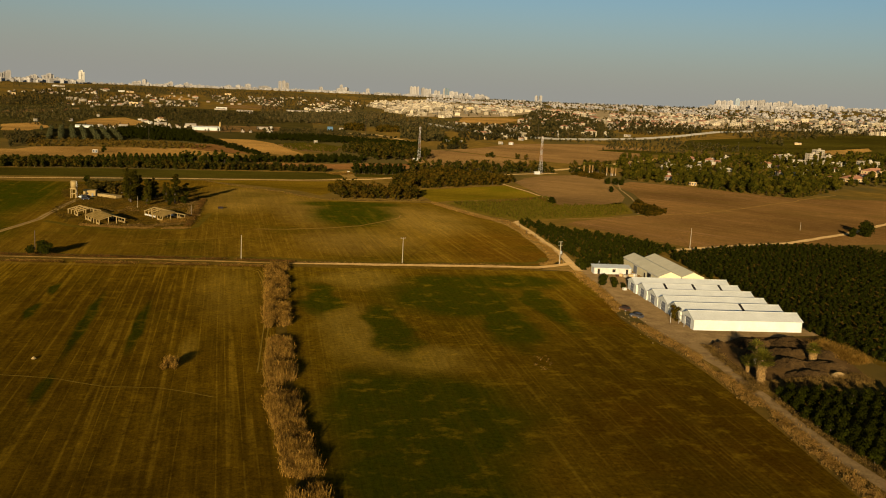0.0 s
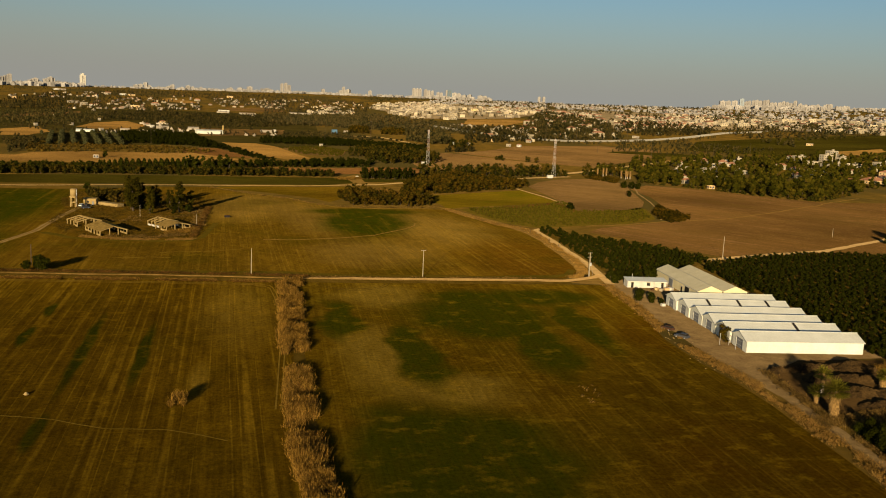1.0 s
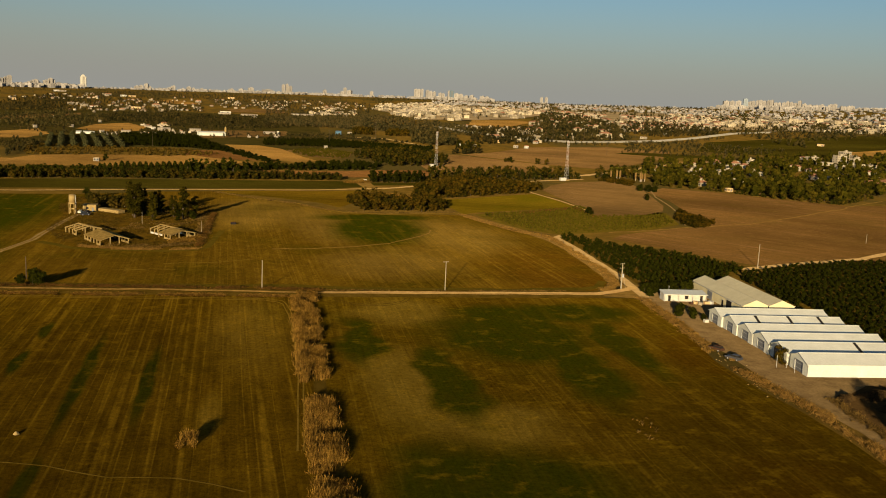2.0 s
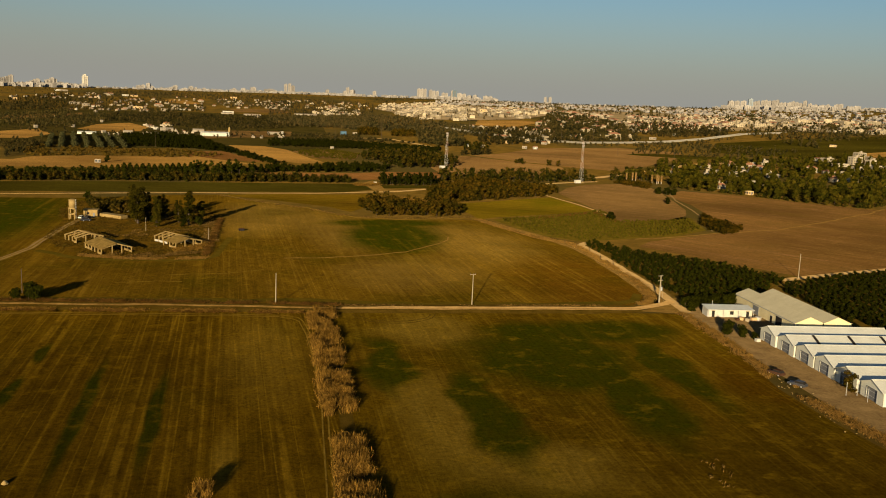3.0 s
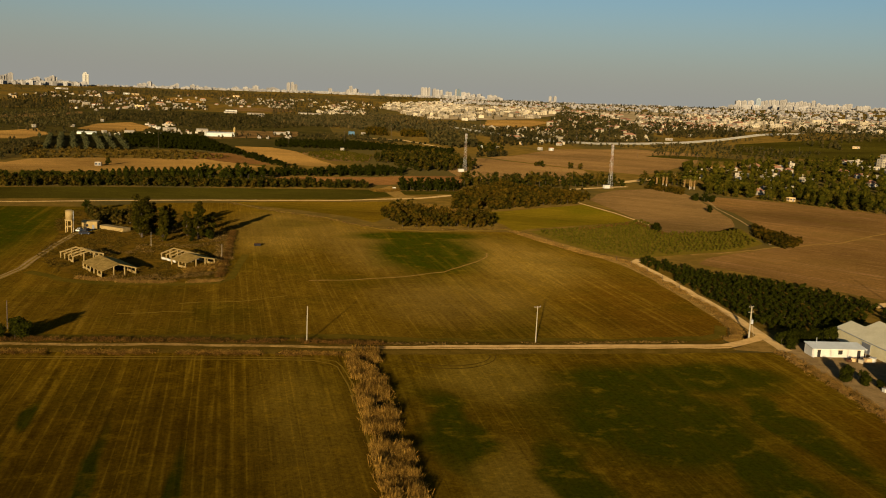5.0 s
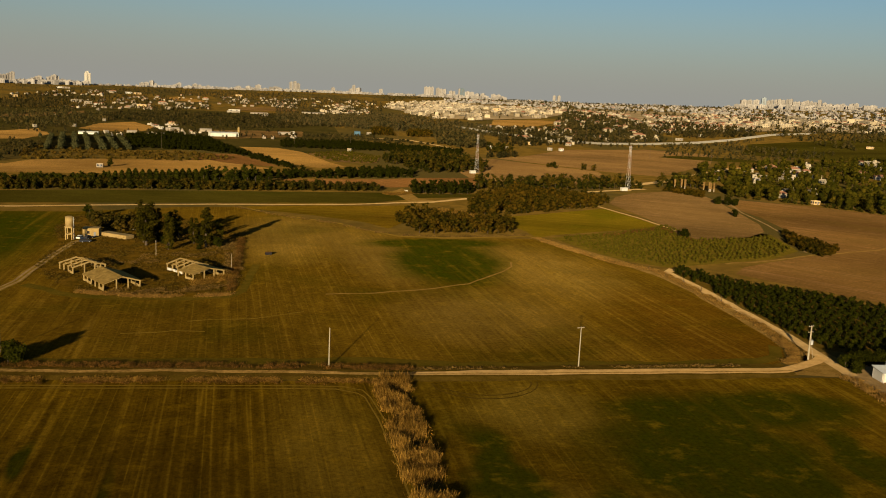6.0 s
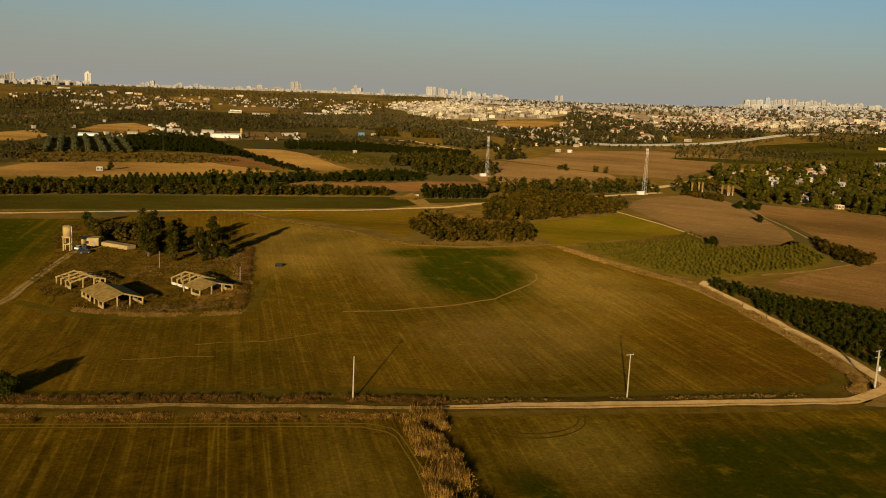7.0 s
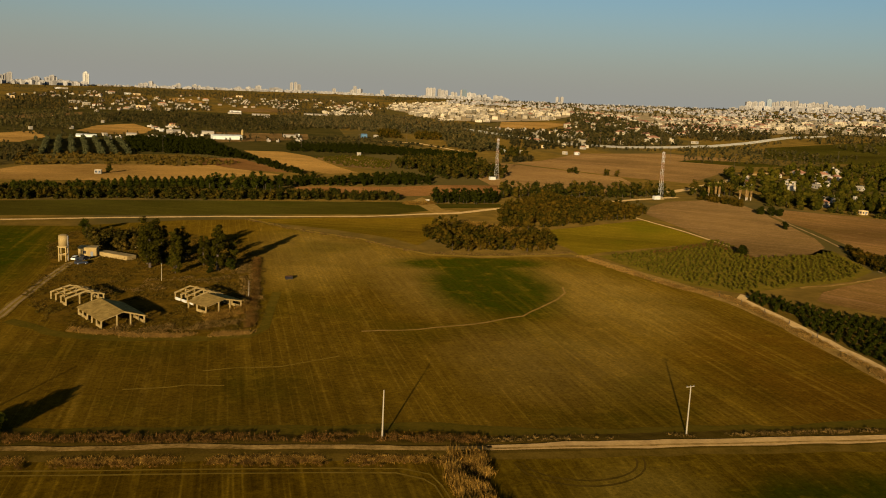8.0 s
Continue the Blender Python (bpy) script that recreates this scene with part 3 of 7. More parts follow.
patch("track_bend", [(-39, 471), (-31, 486), (-26, 470), (-22, 447), (-11, 441), (-14, 436), (-25, 428), (-34, 454)], M["straw_ground"], 0.10, "bare pale ground where a track bends", "verge", 0.9, 3.0)
patch("field_belt", [(-22, 449), (16, 458), (18, 470), (-26, 464)], M["field_dark"], 0.06, "low dark green crop before a tree belt", "field", 0.6)
patch("field_tan", [(-329.2, 546.2), (-327.2, 572.2), (-292.2, 589.2), (-199.2, 610.2), (-187.2, 598.2), (-135.2, 566.2), (-179.2, 541.2), (-227.2, 516.2), (-284.2, 506.2), (-329.2, 503.2), (-419.2, 478.2), (-449.2, 538.2)], M["field_tan"], 0.07, "bare tan field behind the tree belt", "field", 1.0)
patch("field_red", [(-224, 658), (-190, 664), (-132, 580), (-190, 592), (-215, 612)], M["field_red"], 0.05, "reddish bare field", "field", 1.0)
patch("field_slant", [(-205, 735), (-165, 738), (-132, 702), (-96, 622), (-79, 594), (-101, 580), (-140, 610), (-175, 670)], M["field_tan"], 0.06, "narrow bare sandy field", "field", 1.0)
patch("field_mid", [(5.8, 703.2), (70.8, 703.2), (159.8, 622.2), (152.8, 569.2), (125.8, 528.2), (26.8, 530.2)], M["field_pale"], 0.06, "brown fallow field behind the wood", "field", 1.0)
patch("field_mid_far", [(75.8, 710.2), (117.8, 746.2), (188.8, 843.2), (318.8, 874.2), (399.8, 832.2), (336.8, 730.2), (212.8, 598.2), (166.8, 624.2)], M["field_pale"], 0.05, "large brown fallow field below the town", "field", 1.0, cell=30)
patch("field_hill", [(-456, 904), (-482, 1007), (-459, 1078), (-389, 981), (-370, 900), (-395, 872), (-425, 880)], M["field_tan"], 0.08, "bare sandy knoll", "field", 4.0)
patch("field_sand", [(-449, 726), (-507, 819), (-493, 877), (-435, 800), (-429, 738)], M["field_tan"], 0.08, "sandy clearing", "field", 4.0)
patch("field_far_dark", [(524, 954), (720, 1010), (988, 1057), (870, 900), (754, 797), (552, 792), (445, 839)], M["field_dark"], 0.4, "dark green fields below the town", "field", 2.0, cell=30)
patch("field_far_tan", [(660, 828), (781, 859), (760, 830), (700, 795), (640, 779)], M["field_tan"], 0.6, "pale fallow field", "field", 2.0, cell=30)
HILL_SLOPE = [(478, 1290), (500, 1385), (560, 1520), (620, 1790), (665, 1730), (600, 1500), (520, 1320)]
patch("hill_slope", HILL_SLOPE, M["field_tan"], 0.6, "orange earth slope on the town hill", "hillside", 4.0, cell=30)
patch("hill_bare", [(144, 1158), (167, 1253), (267, 1283), (300, 1240), (234, 1158), (186, 1132)], M["field_tan"], 0.6, "bare earth slope below white houses", "hillside", 4.0, cell=30)
patch("field_below_highway", [(300, 790), (322, 806), (348, 813), (406, 798), (445, 762), (369, 760)], M["field_dark"], 0.12, "dark crop strip below the highway", "field", 1.0, cell=30)
patch("field_village", [(256, 615), (330, 703), (436, 750), (460, 735), (420, 712), (330, 672)], M["field_tan"], 0.09, "pale fallow field beside a village track", "field", 1.0)
patch("shed_yard", [(78, 208), (80, 214), (84, 222), (100, 220), (128, 212), (127, 188), (134, 148), (108, 146), (91, 128), (87.5, 128), (82.5, 150), (80, 170), (80, 190)], M["yard"], 0.08, "packed earth yard before white sheds", "yard", 0.6, 3.0)
# darker ground colour between the far trees than the open country
patch("woodland_floor", [(-470, 628), (-330, 655), (-215, 690), (-150, 660), (-120, 700), (-60, 752), polar(-3.6, 800), polar(-4.2, 1690), polar(-20, 1690), polar(-40, 1690), polar(-40, 900)], M["woodland"], 0.03, "dark ground sheet below distant trees", "woodland", 6.0, 30.0, 80)
patch("plot_red", [(-120, 512), (-45, 526), (-16, 540), (30, 548), (28, 512), (-24, 494), (-38, 488), (-110, 494)], M["field_red"], 0.09, "reddish bare plot between belts of trees", "field", 1.0)
patch("plot_brown", [(-128, 692), (-83, 722), (-51, 682), (-53, 627), (-90, 626)], M["field_brown"], 0.10, "olive brown plot of shrubs", "field", 2.0)
patch("field_sandy_strip", [(-307, 966), (-261, 980), (-178, 1005), (-162, 903), (-226, 843), (-259, 811)], M["field_brown"], 0.12, "brown plot round a packing hall", "field", 3.0)
patch("field_far_brown", [(-765, 1952), (-750, 2115), (-609, 1981), (-615, 1914)], M["field_tan"], 0.9, "bare brown field before the distant city", "field", 6.0, 20.0, 30)
patch("field_far_pale", [(-483, 1807), (-343, 1869), (-298, 1748), (-440, 1684)], M["field_brown"], 0.9, "olive field before the distant city", "field", 6.0, 20.0, 30)
patch("field_far_strip", [(-701, 1134), (-687, 1238), (-678, 1365), (-616, 1239), (-632, 1140), (-654, 1058)], M["field_brown"], 0.14, "brown strip field between woods", "field", 5.0, 20.0, 30)
patch("town_hill_ground", [(-69, 2028), (-42, 2259), (150, 2309), (350, 2000), (533, 1979), (391, 1480), (267, 1300), (138, 1245), (51, 1310), (-12, 1818)], M["town_earth"], 0.8, "pale streets and plots of the town hill", "town ground", 8.0, 30.0, 40)
patch("town_lower_ground", [polar(14.2, 1280), polar(14.2, 2300), polar(30, 2500), polar(46, 2400), polar(46, 1500), polar(32, 1350), polar(24, 1200)], M["town_earth"], 0.8, "pale streets and plots of the lower town", "town ground", 8.0, 30.0, 40)
patch("dump_ground", [(91.5, 127), (93, 139), (106, 146.5), (131, 146.5), (126, 119), (97, 115)], M["dump"], 0.12, "dark trampled earth under heaps of plastic sheet", "yard", 0.8, 3.0)
ribbon("footpath", [(-60.2, 265.9), (-44.3, 268.1), (-34.3, 270.7), (-23.8, 273.4), (-16.3, 276.8), (-11.5, 279.0), (-7.9, 282.5), (-4.5, 284.8), (-0.5, 289.4), (4.5, 294.0), (8.7, 300.8), (9.8, 306.8)], 0.75, M["straw_ground"], 0.12, "thin worn path curving across the upper field", wobble=0.9)
ribbon("worn_line", [(-95.8, 242.7), (-89.1, 244.1), (-78.5, 245.0), (-71.5, 248.3), (-65.1, 251.1)], 0.4, M["worn"], 0.11, "faint worn line across the upper field", wobble=0.8)
ribbon("worn_line", [(-110, 234.2), (-101.0, 235.3), (-97.2, 236.3), (-89, 236.0)], 0.4, M["worn"], 0.11, "faint worn line across the upper field", wobble=0.7)
ribbon("headland", [(-330, 218.6), (-126, 218.4), (-104, 217.6), (-75, 218.2), (-42, 218.6), (-26, 216.2), (0, 216.0), (23, 216.6), (48, 217), (59, 218.4), (65, 221), (69, 228)], 3.2, M["headland"], 0.10, "dark green grass on a field headland", "verge", 1.4)
ribbon("headland", [(-89.5, 298), (-88, 284), (-87, 268), (-90, 262), (-100, 261.5), (-125, 260.5), (-142, 264), (-156, 272)], 3.0, M["headland"], 0.10, "dark green grass round the farmyard", "verge", 1.6)
bank_line = [(-340, 212.8), (-141, 212.4), (-81, 212.0), (-34, 210.8), (8, 211.5), (45, 211.9), (62, 213.0)]


def road_bed(x):
    return 0.5 * smooth((70 - x) / 24)


v, f = [], []
for i in range(166):
    x = -340 + 404 * i / 165
    y = float(np.interp(x, [p[0] for p in bank_line], [p[1] for p in bank_line]))
    for k, (dy, share) in enumerate(((-3.4, 0.0), (-1.7, 0.94), (1.8, 0.98), (5.6, 0.0))):
        v.append((*survey(x, y + dy + (0.9 if k in (0, 3) else 0.25) * noise.noise((x * 0.13, dy, 2))), road_bed(x) * share - (0.05 if share == 0 else 0)))
    if i:
        f += [(4 * i - 4 + k, 4 * i + k, 4 * i + k + 1, 4 * i - 3 + k) for k in range(3)]
whole("road_bank", Geo().add(v, f), M["bank"], "low weedy bank that carries the dirt road", "bank", "structure")
ribbon("weedy_road", [(-340, 212.8), (-141, 212.4), (-81, 212.0), (-33, 210.8)], 1.3, M["weedy_road"], lambda x: road_bed(x) + 0.13, "dirt road half overgrown with weeds", wobble=0.7)
ribbon("dirt_road", [(-34, 210.8), (8, 211.5), (45, 211.9), (56, 212.5), (62, 213.2), (67, 214.8), (75, 218.5), (79, 221)], lambda x: 1.6 + 0.9 * smooth((x + 34) / 30), M["road_dirt"], lambda x: road_bed(x) + 0.13, "pale dirt road between the fields")
ribbon("road_rut", [(-34, 210.4), (8, 211.0), (45, 211.4), (56, 211.9), (64, 213)], 0.5, M["weedy_road"], lambda x: road_bed(x) + 0.15, "weedy wheel rut of the dirt road", wobble=0.35)
for r_ in (0, 1.5):
    ribbon("turning_track", [(-17 + (12.5 - r_) * math.sin(a), 207.5 - (7.6 - r_) * math.cos(a)) for a in np.linspace(-1.5, 1.6, 15)], 0.4, M["bank"], 0.08, "faint curved wheel track in a sown field", wobble=0.15)
patch("ditch_bed", [(-43, 209.5), (-35, 209.5), (-25, 150), (-20, 125), (-10, 88), (7, 30), (31, -60), (23, -60), (-1, 30), (-15, 85), (-25, 120), (-30, 150)], M["bank"], 0.03, "grassy bed of a shallow ditch", "ditch", 0.4)
for off in (0, 1.2):
    ribbon("field_track", [(-340, 207.4 - off), (-120, 206.8 - off), (-62, 206.2 - off), (-50 - off, 205.8 - off), (-45.2 - off, 204 - off), (-43.4 - off, 201), (-40.2 - off, 192), (-37.0 - off, 180), (-34.4 - off, 168), (-31.2 - off, 151), (-29.6 - off, 140), (-27.4 - off, 124)], 0.35, M["worn"], 0.08, "faint wheel track along a field edge", wobble=0.1)
ribbon("lane", [(79, 210), (82.9, 196.5), (83.5, 170), (85.4, 153.5), (88.4, 141), (89.5, 126), (89.9, 112.6), (90.1, 104), (90.5, 97), (91, 88.8), (92.8, 80.5), (97, 55), (106, 20), (130, -60)], 3.4, M["yard"], 0.11, "worn dirt lane past the sheds")
ribbon("lane_up", [(78, 206), (78.6, 225)] + [(x + 2.0, y) for x, y in LANE_UP[:4]] + [(71.5, 297), (76, 301)], 3.6, M["dirt"], 0.10, "pale dirt lane between field and orchard")
ribbon("far_track", [(-419.2, 372.2), (-230, 392), (-186.6, 402), (-135.9, 411), (-94.2, 416.2), (-61.6, 421), (-36.7, 429.7), (-13.6, 436), (12.7, 453), (60.8, 476.2), (97.8, 490.2), (124.8, 503.2), (160.8, 518.2)], lambda x: 2.4 + 1.6 * smooth((x + 60) / 60), M["dirt"], 0.12, "pale dirt track behind the farm")
ribbon("curved_track", [(-123.8, 407.1), (-104.1, 391.6), (-86.8, 381.6), (-65.2, 370.9), (-50, 356.7), (-35.9, 346.8), (-14.6, 344.9), (10.6, 348.5), (27.1, 352.7), (31, 349)], 1.5, M["worn"], 0.10, "grassy track round the upper field")
ribbon("farm_track", [(-200, 215), (-163, 240), (-160, 275), (-165.4, 306), (-167.4, 325), (-160, 339)], 3.2, M["worn"], 0.14, "worn grassy track up to the farmyard", wobble=0.9)
for off in (-0.8, 0.8):
    ribbon("track_rut", [(-200 + off, 215), (-163 + off, 240), (-160 + off, 275), (-165.4 + off, 306), (-167.4 + off, 325), (-160, 339 + off)], 0.8, M["yard"], 0.17, "pale wheel rut of the farm track", wobble=0.25)
ribbon("brown_field_track", [(137, 246), (170, 256), (210, 266), (265, 292), (330, 330)], 3.0, M["dirt"], 0.09, "pale track along an orchard")
ribbon("cross_track", [(104, 310), (123.6, 314.8), (152, 326), (174.6, 331.8), (205, 340), (249, 364), (284, 385), (314, 400), (326, 410), (380, 440)], 1.3, M["straw_ground"], 0.12, "narrow weedy track across a ploughed field", wobble=1.5)
ribbon("hedge_track", [(203.8, 480), (186.4, 428.3), (179.7, 394.4), (169.7, 358), (158, 332)], 1.3, M["yard"], 0.12, "dirt track between ploughed fields")
ribbon("meadow_track", [(90, 445), (94.5, 433), (104.9, 406), (110.9, 384), (113, 372)], 1.6, M["dirt"], 0.13, "narrow pale track beside a meadow", wobble=0.5)
ribbon("village_track", [(160.8, 538.2), (197.8, 565.2), (267.8, 628.2), (326.8, 682.2), (435.8, 742.2)], 7.0, M["dirt"], 0.12, "pale dirt track to the village")
HIGHWAY = [(77, 1125), (114, 1057), (164, 1000), (216, 945), (282, 926), (363, 939), (444, 962), (527, 1003), (592, 1044), (647, 1078), (749, 1100)]
ribbon("valley_track", [(-68, 917), (-17, 909), (18, 845), (40, 800)], 6.0, M["dirt"], 0.6, "pale dirt road between orchards")
ribbon("highway", HIGHWAY, 8.0, M["pale_road"], 2.0, "pale elevated highway below the town", "road", 0.0)
v, f = [], []
for k, (x, y) in enumerate([(xa + (xb - xa) * u / 6, ya + (yb - ya) * u / 6) for (xa, ya), (xb, yb) in zip(HIGHWAY, HIGHWAY[1:]) for u in range(6)]):
    for dy, dz in ((-4.4, -0.5), (-4.4, 2.7), (-4.1, 2.7), (-4.1, 1.4)):
        v.append((*survey(x, y + dy), land(x, y) + dz))
    if k:
        f += [(4 * k - 4 + i, 4 * k + i, 4 * k + i + 1, 4 * k - 3 + i) for i in range(3)]
whole("highway_barrier", Geo().add(v, f), M["pale_road"], "pale concrete barrier wall of a highway", "barrier", "structure")


# ---------------------------------------------------------------- plants
def leaf_quads(n, lumps, size, flat=0.55):
    """n leaf clumps on the skins of a set of lumps (x, y, z, rx, rz), facing outwards with some disorder."""
    lumps = np.array(lumps, float)
    w = lumps[:, 3] ** 2
    pick = rng.choice(len(lumps), n, p=w / w.sum())
    d = rng.normal(size=(n, 3))
    d[:, 2] = np.where(d[:, 2] < -0.5, -d[:, 2] * 0.6, d[:, 2])
    d /= np.linalg.norm(d, axis=1)[:, None]
    lp = lumps[pick]
    reach = rng.uniform(0.72, 1.06, n)[:, None]
    at = lp[:, :3] + d * reach * np.stack((lp[:, 3], lp[:, 3], lp[:, 4]), 1)
    nrm = d + rng.normal(scale=flat, size=(n, 3))
    nrm /= np.linalg.norm(nrm, axis=1)[:, None]
    side = np.cross(nrm, rng.normal(size=(n, 3)))
    side /= np.linalg.norm(side, axis=1)[:, None]
    up = np.cross(nrm, side)
    s = rng.uniform(0.6, 1.3, n)[:, None] * size / 2
    k = rng.uniform(0.5, 1.0, (n, 4, 1))
    q = np.stack((at - side * s * k[:, 0], at - up * s * k[:, 1], at + side * s * k[:, 2], at + up * s * k[:, 3]), 1)
    return q


ICO_V = np.array([(s * a, t * b, 0) for a, b in ((0.5257, 0.8507),) for s in (-1, 1) for t in (-1, 1)])
ICO_V = np.concatenate((ICO_V, ICO_V[:, (2, 0, 1)], ICO_V[:, (1, 2, 0)]))
ICO_F = [(i, j, k) for i in range(12) for j in range(i + 1, 12) for k in range(j + 1, 12)
         if max(np.linalg.norm(ICO_V[i] - ICO_V[j]), np.linalg.norm(ICO_V[j] - ICO_V[k]), np.linalg.norm(ICO_V[i] - ICO_V[k])) < 1.1]
ICO_F = [f if np.dot(np.cross(ICO_V[f[1]] - ICO_V[f[0]], ICO_V[f[2]] - ICO_V[f[0]]), ICO_V[f[0]]) > 0 else (f[0], f[2], f[1]) for f in ICO_F]


def cores(geo, lumps, at=(0, 0, 0), size=0.70):
    """Dense inner masses of a crown, one uneven clump for each lump."""
    for x, y, z, rx, rz in lumps:
        v = ICO_V * rng.uniform(0.6, 1.2, (12, 1)) * (rx * size, rx * size, rz * size)
        a = rng.uniform(0, math.tau)
        c, s = math.cos(a), math.sin(a)
        geo.add(np.column_stack((v[:, 0] * c - v[:, 1] * s + x + at[0], v[:, 0] * s + v[:, 1] * c + y + at[1], v[:, 2] + z + at[2])), ICO_F)
    return geo


def lumps_for(height, width, bare=0.25, count=8, spread=0.55, cone=0.0):
    """Lumps of a crown from bare * height to height."""
    out, lo = [], bare * height
    for i in range(count):
        u = (i + 0.5) / count
        a, z = rng.uniform(0, math.tau), lo + (height - lo) * (0.07 + 0.83 * u)
        wide = (1 - cone * u) * (1 - abs(u - 0.45) * 0.5)
        rr = width / 2 * spread * wide * rng.uniform(0.75, 1.15)
        off = width / 2 * (1 - spread) * wide * rng.uniform(0.5, 1.1)
        out.append((math.cos(a) * off, math.sin(a) * off, min(z, height - rr * 0.6), rr, rr * rng.uniform(0.75, 1.0)))
    return out


def trunk_geo(height, radius, lumps, forks=4):
    t = Geo()
    top = height * 0.55
    lean = rng.normal(scale=0.03 * height, size=2)
    t.tube((0, 0, -0.3), (lean[0] * 0.5, lean[1] * 0.5, top * 0.5), radius * 1.3, radius * 0.9, 7)
    t.tube((lean[0] * 0.5, lean[1] * 0.5, top * 0.5), (lean[0], lean[1], top), radius * 0.9, radius * 0.6, 7)
    for lp in lumps[:forks]:
        t.tube((lean[0] * 0.6, lean[1] * 0.6, top * rng.uniform(0.55, 0.9)), lp[:3], radius * 0.5, radius * 0.15, 5)
    return t


def tree_kind(height, width, n, size, bare=0.25, count=7, spread=0.55, cone=0.0, radius=None, core=0.66):
    """Meshes of one tree: trunk with limbs, crown of leaf clumps."""
    lp = lumps_for(height, width, bare, count, spread, cone)
    return trunk_geo(height, radius or height * 0.022, lp), cores(Geo(), lp, size=core).quads(leaf_quads(n, lp, size))


def conifer_kind(height, width, n, size):
    """Meshes of one dense conifer, leafy to the ground and rounded at the top."""
    lp = []
    for i in range(7):
        u = (i + 0.4) / 7
        r = width / 2 * (0.8 + 0.35 * math.sin(math.pi * min(1, u * 1.1))) * math.sqrt(1 - u * u * 0.7)
        lp.append((rng.normal(scale=0.12), rng.normal(scale=0.12), height * (0.06 + 0.84 * u), r, height * 0.14))
    return trunk_geo(height, height * 0.02, lp, 0), cores(Geo(), lp, size=0.85).quads(leaf_quads(n, lp, size))


def plant(name, x, y, kind, label, category="tree", group="", turn=0.0, scale=1.0):
    ob = thing(name, x, y, turn, label, category, group)
    ob.scale = (scale, scale, scale)
    part("trunk", kind[0], None, ob)
    part("crown", kind[1], None, ob)
    return ob


def tree_meshes(name, leaf, bark, variants, *args, **kw):
    out = []
    for _ in range(variants):
        t, c = tree_kind(*args, **kw)
        out.append((t.mesh(name + "_trunk", M[bark]), c.mesh(name + "_crown", M[leaf])))
    return out


def scatter(poly, spacing, jitter=0.35, turn=0.0, keep=1.0, away=()):
    """Points on a turned grid inside a polygon."""
    c, s = math.cos(radians(turn)), math.sin(radians(turn))
    xs, ys = [p[0] for p in poly], [p[1] for p in poly]
    cx, cy = (min(xs) + max(xs)) / 2, (min(ys) + max(ys)) / 2
    half = math.hypot(max(xs) - min(xs), max(ys) - min(ys)) / 2
    sx, sy = spacing if isinstance(spacing, tuple) else (spacing, spacing / 1.2)
    out = []
    for i in range(-int(half / sx) - 1, int(half / sx) + 2):
        for j in range(-int(half / sy) - 1, int(half / sy) + 2):
            u, w = (i + rng.uniform(-jitter, jitter)) * sx, (j + rng.uniform(-jitter, jitter)) * sy
            x, y = cx + c * u - s * w, cy + s * u + c * w
            if rng.random() < keep and inside(x, y, poly) and not any(inside(x, y, a) for a in away):
                out.append((x, y))
    return out


class Grove:
    """Many plants joined into one mesh of leaves and one of trunks."""

    def __init__(self):
        self.leaf, self.trunk, self.core = [], Geo(), Geo()

    def tree(self, x, y, height, width, n, size, **kw):
        lp = lumps_for(height, width, **kw)
        z = land(x, y)
        x, y = survey(x, y)
        cores(self.core, lp, (x, y, z))
        self.leaf.append(leaf_quads(n, lp, size) + np.array((x, y, z)))
        self.trunk.tube((x, y, z - 0.3), (x, y, z + height * 0.4), height * 0.018, height * 0.010, 4, False)

    def done(self, name, leaf, label, category="trees"):
        ob = whole(name, self.core.quads(np.concatenate(self.leaf)), M[leaf], label, category, "stuff")
        part("trunks", self.trunk, M["bark"], ob)
        ob.children[0]["kind"] = "stuff"
        return ob


def blades(points, height, width, lean=0.35, per=6, spread=0.5):
    """Tufts of dry stalks: bent blades of two faces."""
    p = np.repeat(np.asarray(points, float), per, 0)
    n = len(p)
    base = p + np.column_stack((rng.normal(scale=spread, size=(n, 2)), np.zeros(n)))
    hh = height * rng.uniform(0.5, 1.15, n)[:, None]
    a = rng.uniform(0, math.tau, n)
    side = np.column_stack((np.cos(a), np.sin(a), np.zeros(n))) * width * rng.uniform(0.5, 1.3, n)[:, None]
    tip = base + np.column_stack((rng.normal(scale=lean, size=(n, 2)), np.ones(n))) * hh
    mid = base + (tip - base) * 0.55 + np.array((0, 0, 0.08)) * hh
    return np.concatenate((np.stack((base - side * 0.5, base + side * 0.5, mid + side, mid - side), 1), np.stack((mid - side, mid + side, tip + side * 0.6, tip - side * 0.6), 1)))


def along(line, step, width, skip=0.0):
    """Random points along a line, within a width."""
    out = []
    for (xa, ya), (xb, yb) in zip(line, line[1:]):
        d = math.hypot(xb - xa, yb - ya)
        for _ in range(int(d / step)):
            u, w = rng.random(), rng.uniform(-0.5, 0.5) * width
            x, y = xa + (xb - xa) * u - (yb - ya) / d * w, ya + (yb - ya) * u + (xb - xa) / d * w
            if noise.noise((x * 0.12, y * 0.12, 4)) > skip - 0.5:
                out.append((*survey(x, y), land(x, y)))
    return out


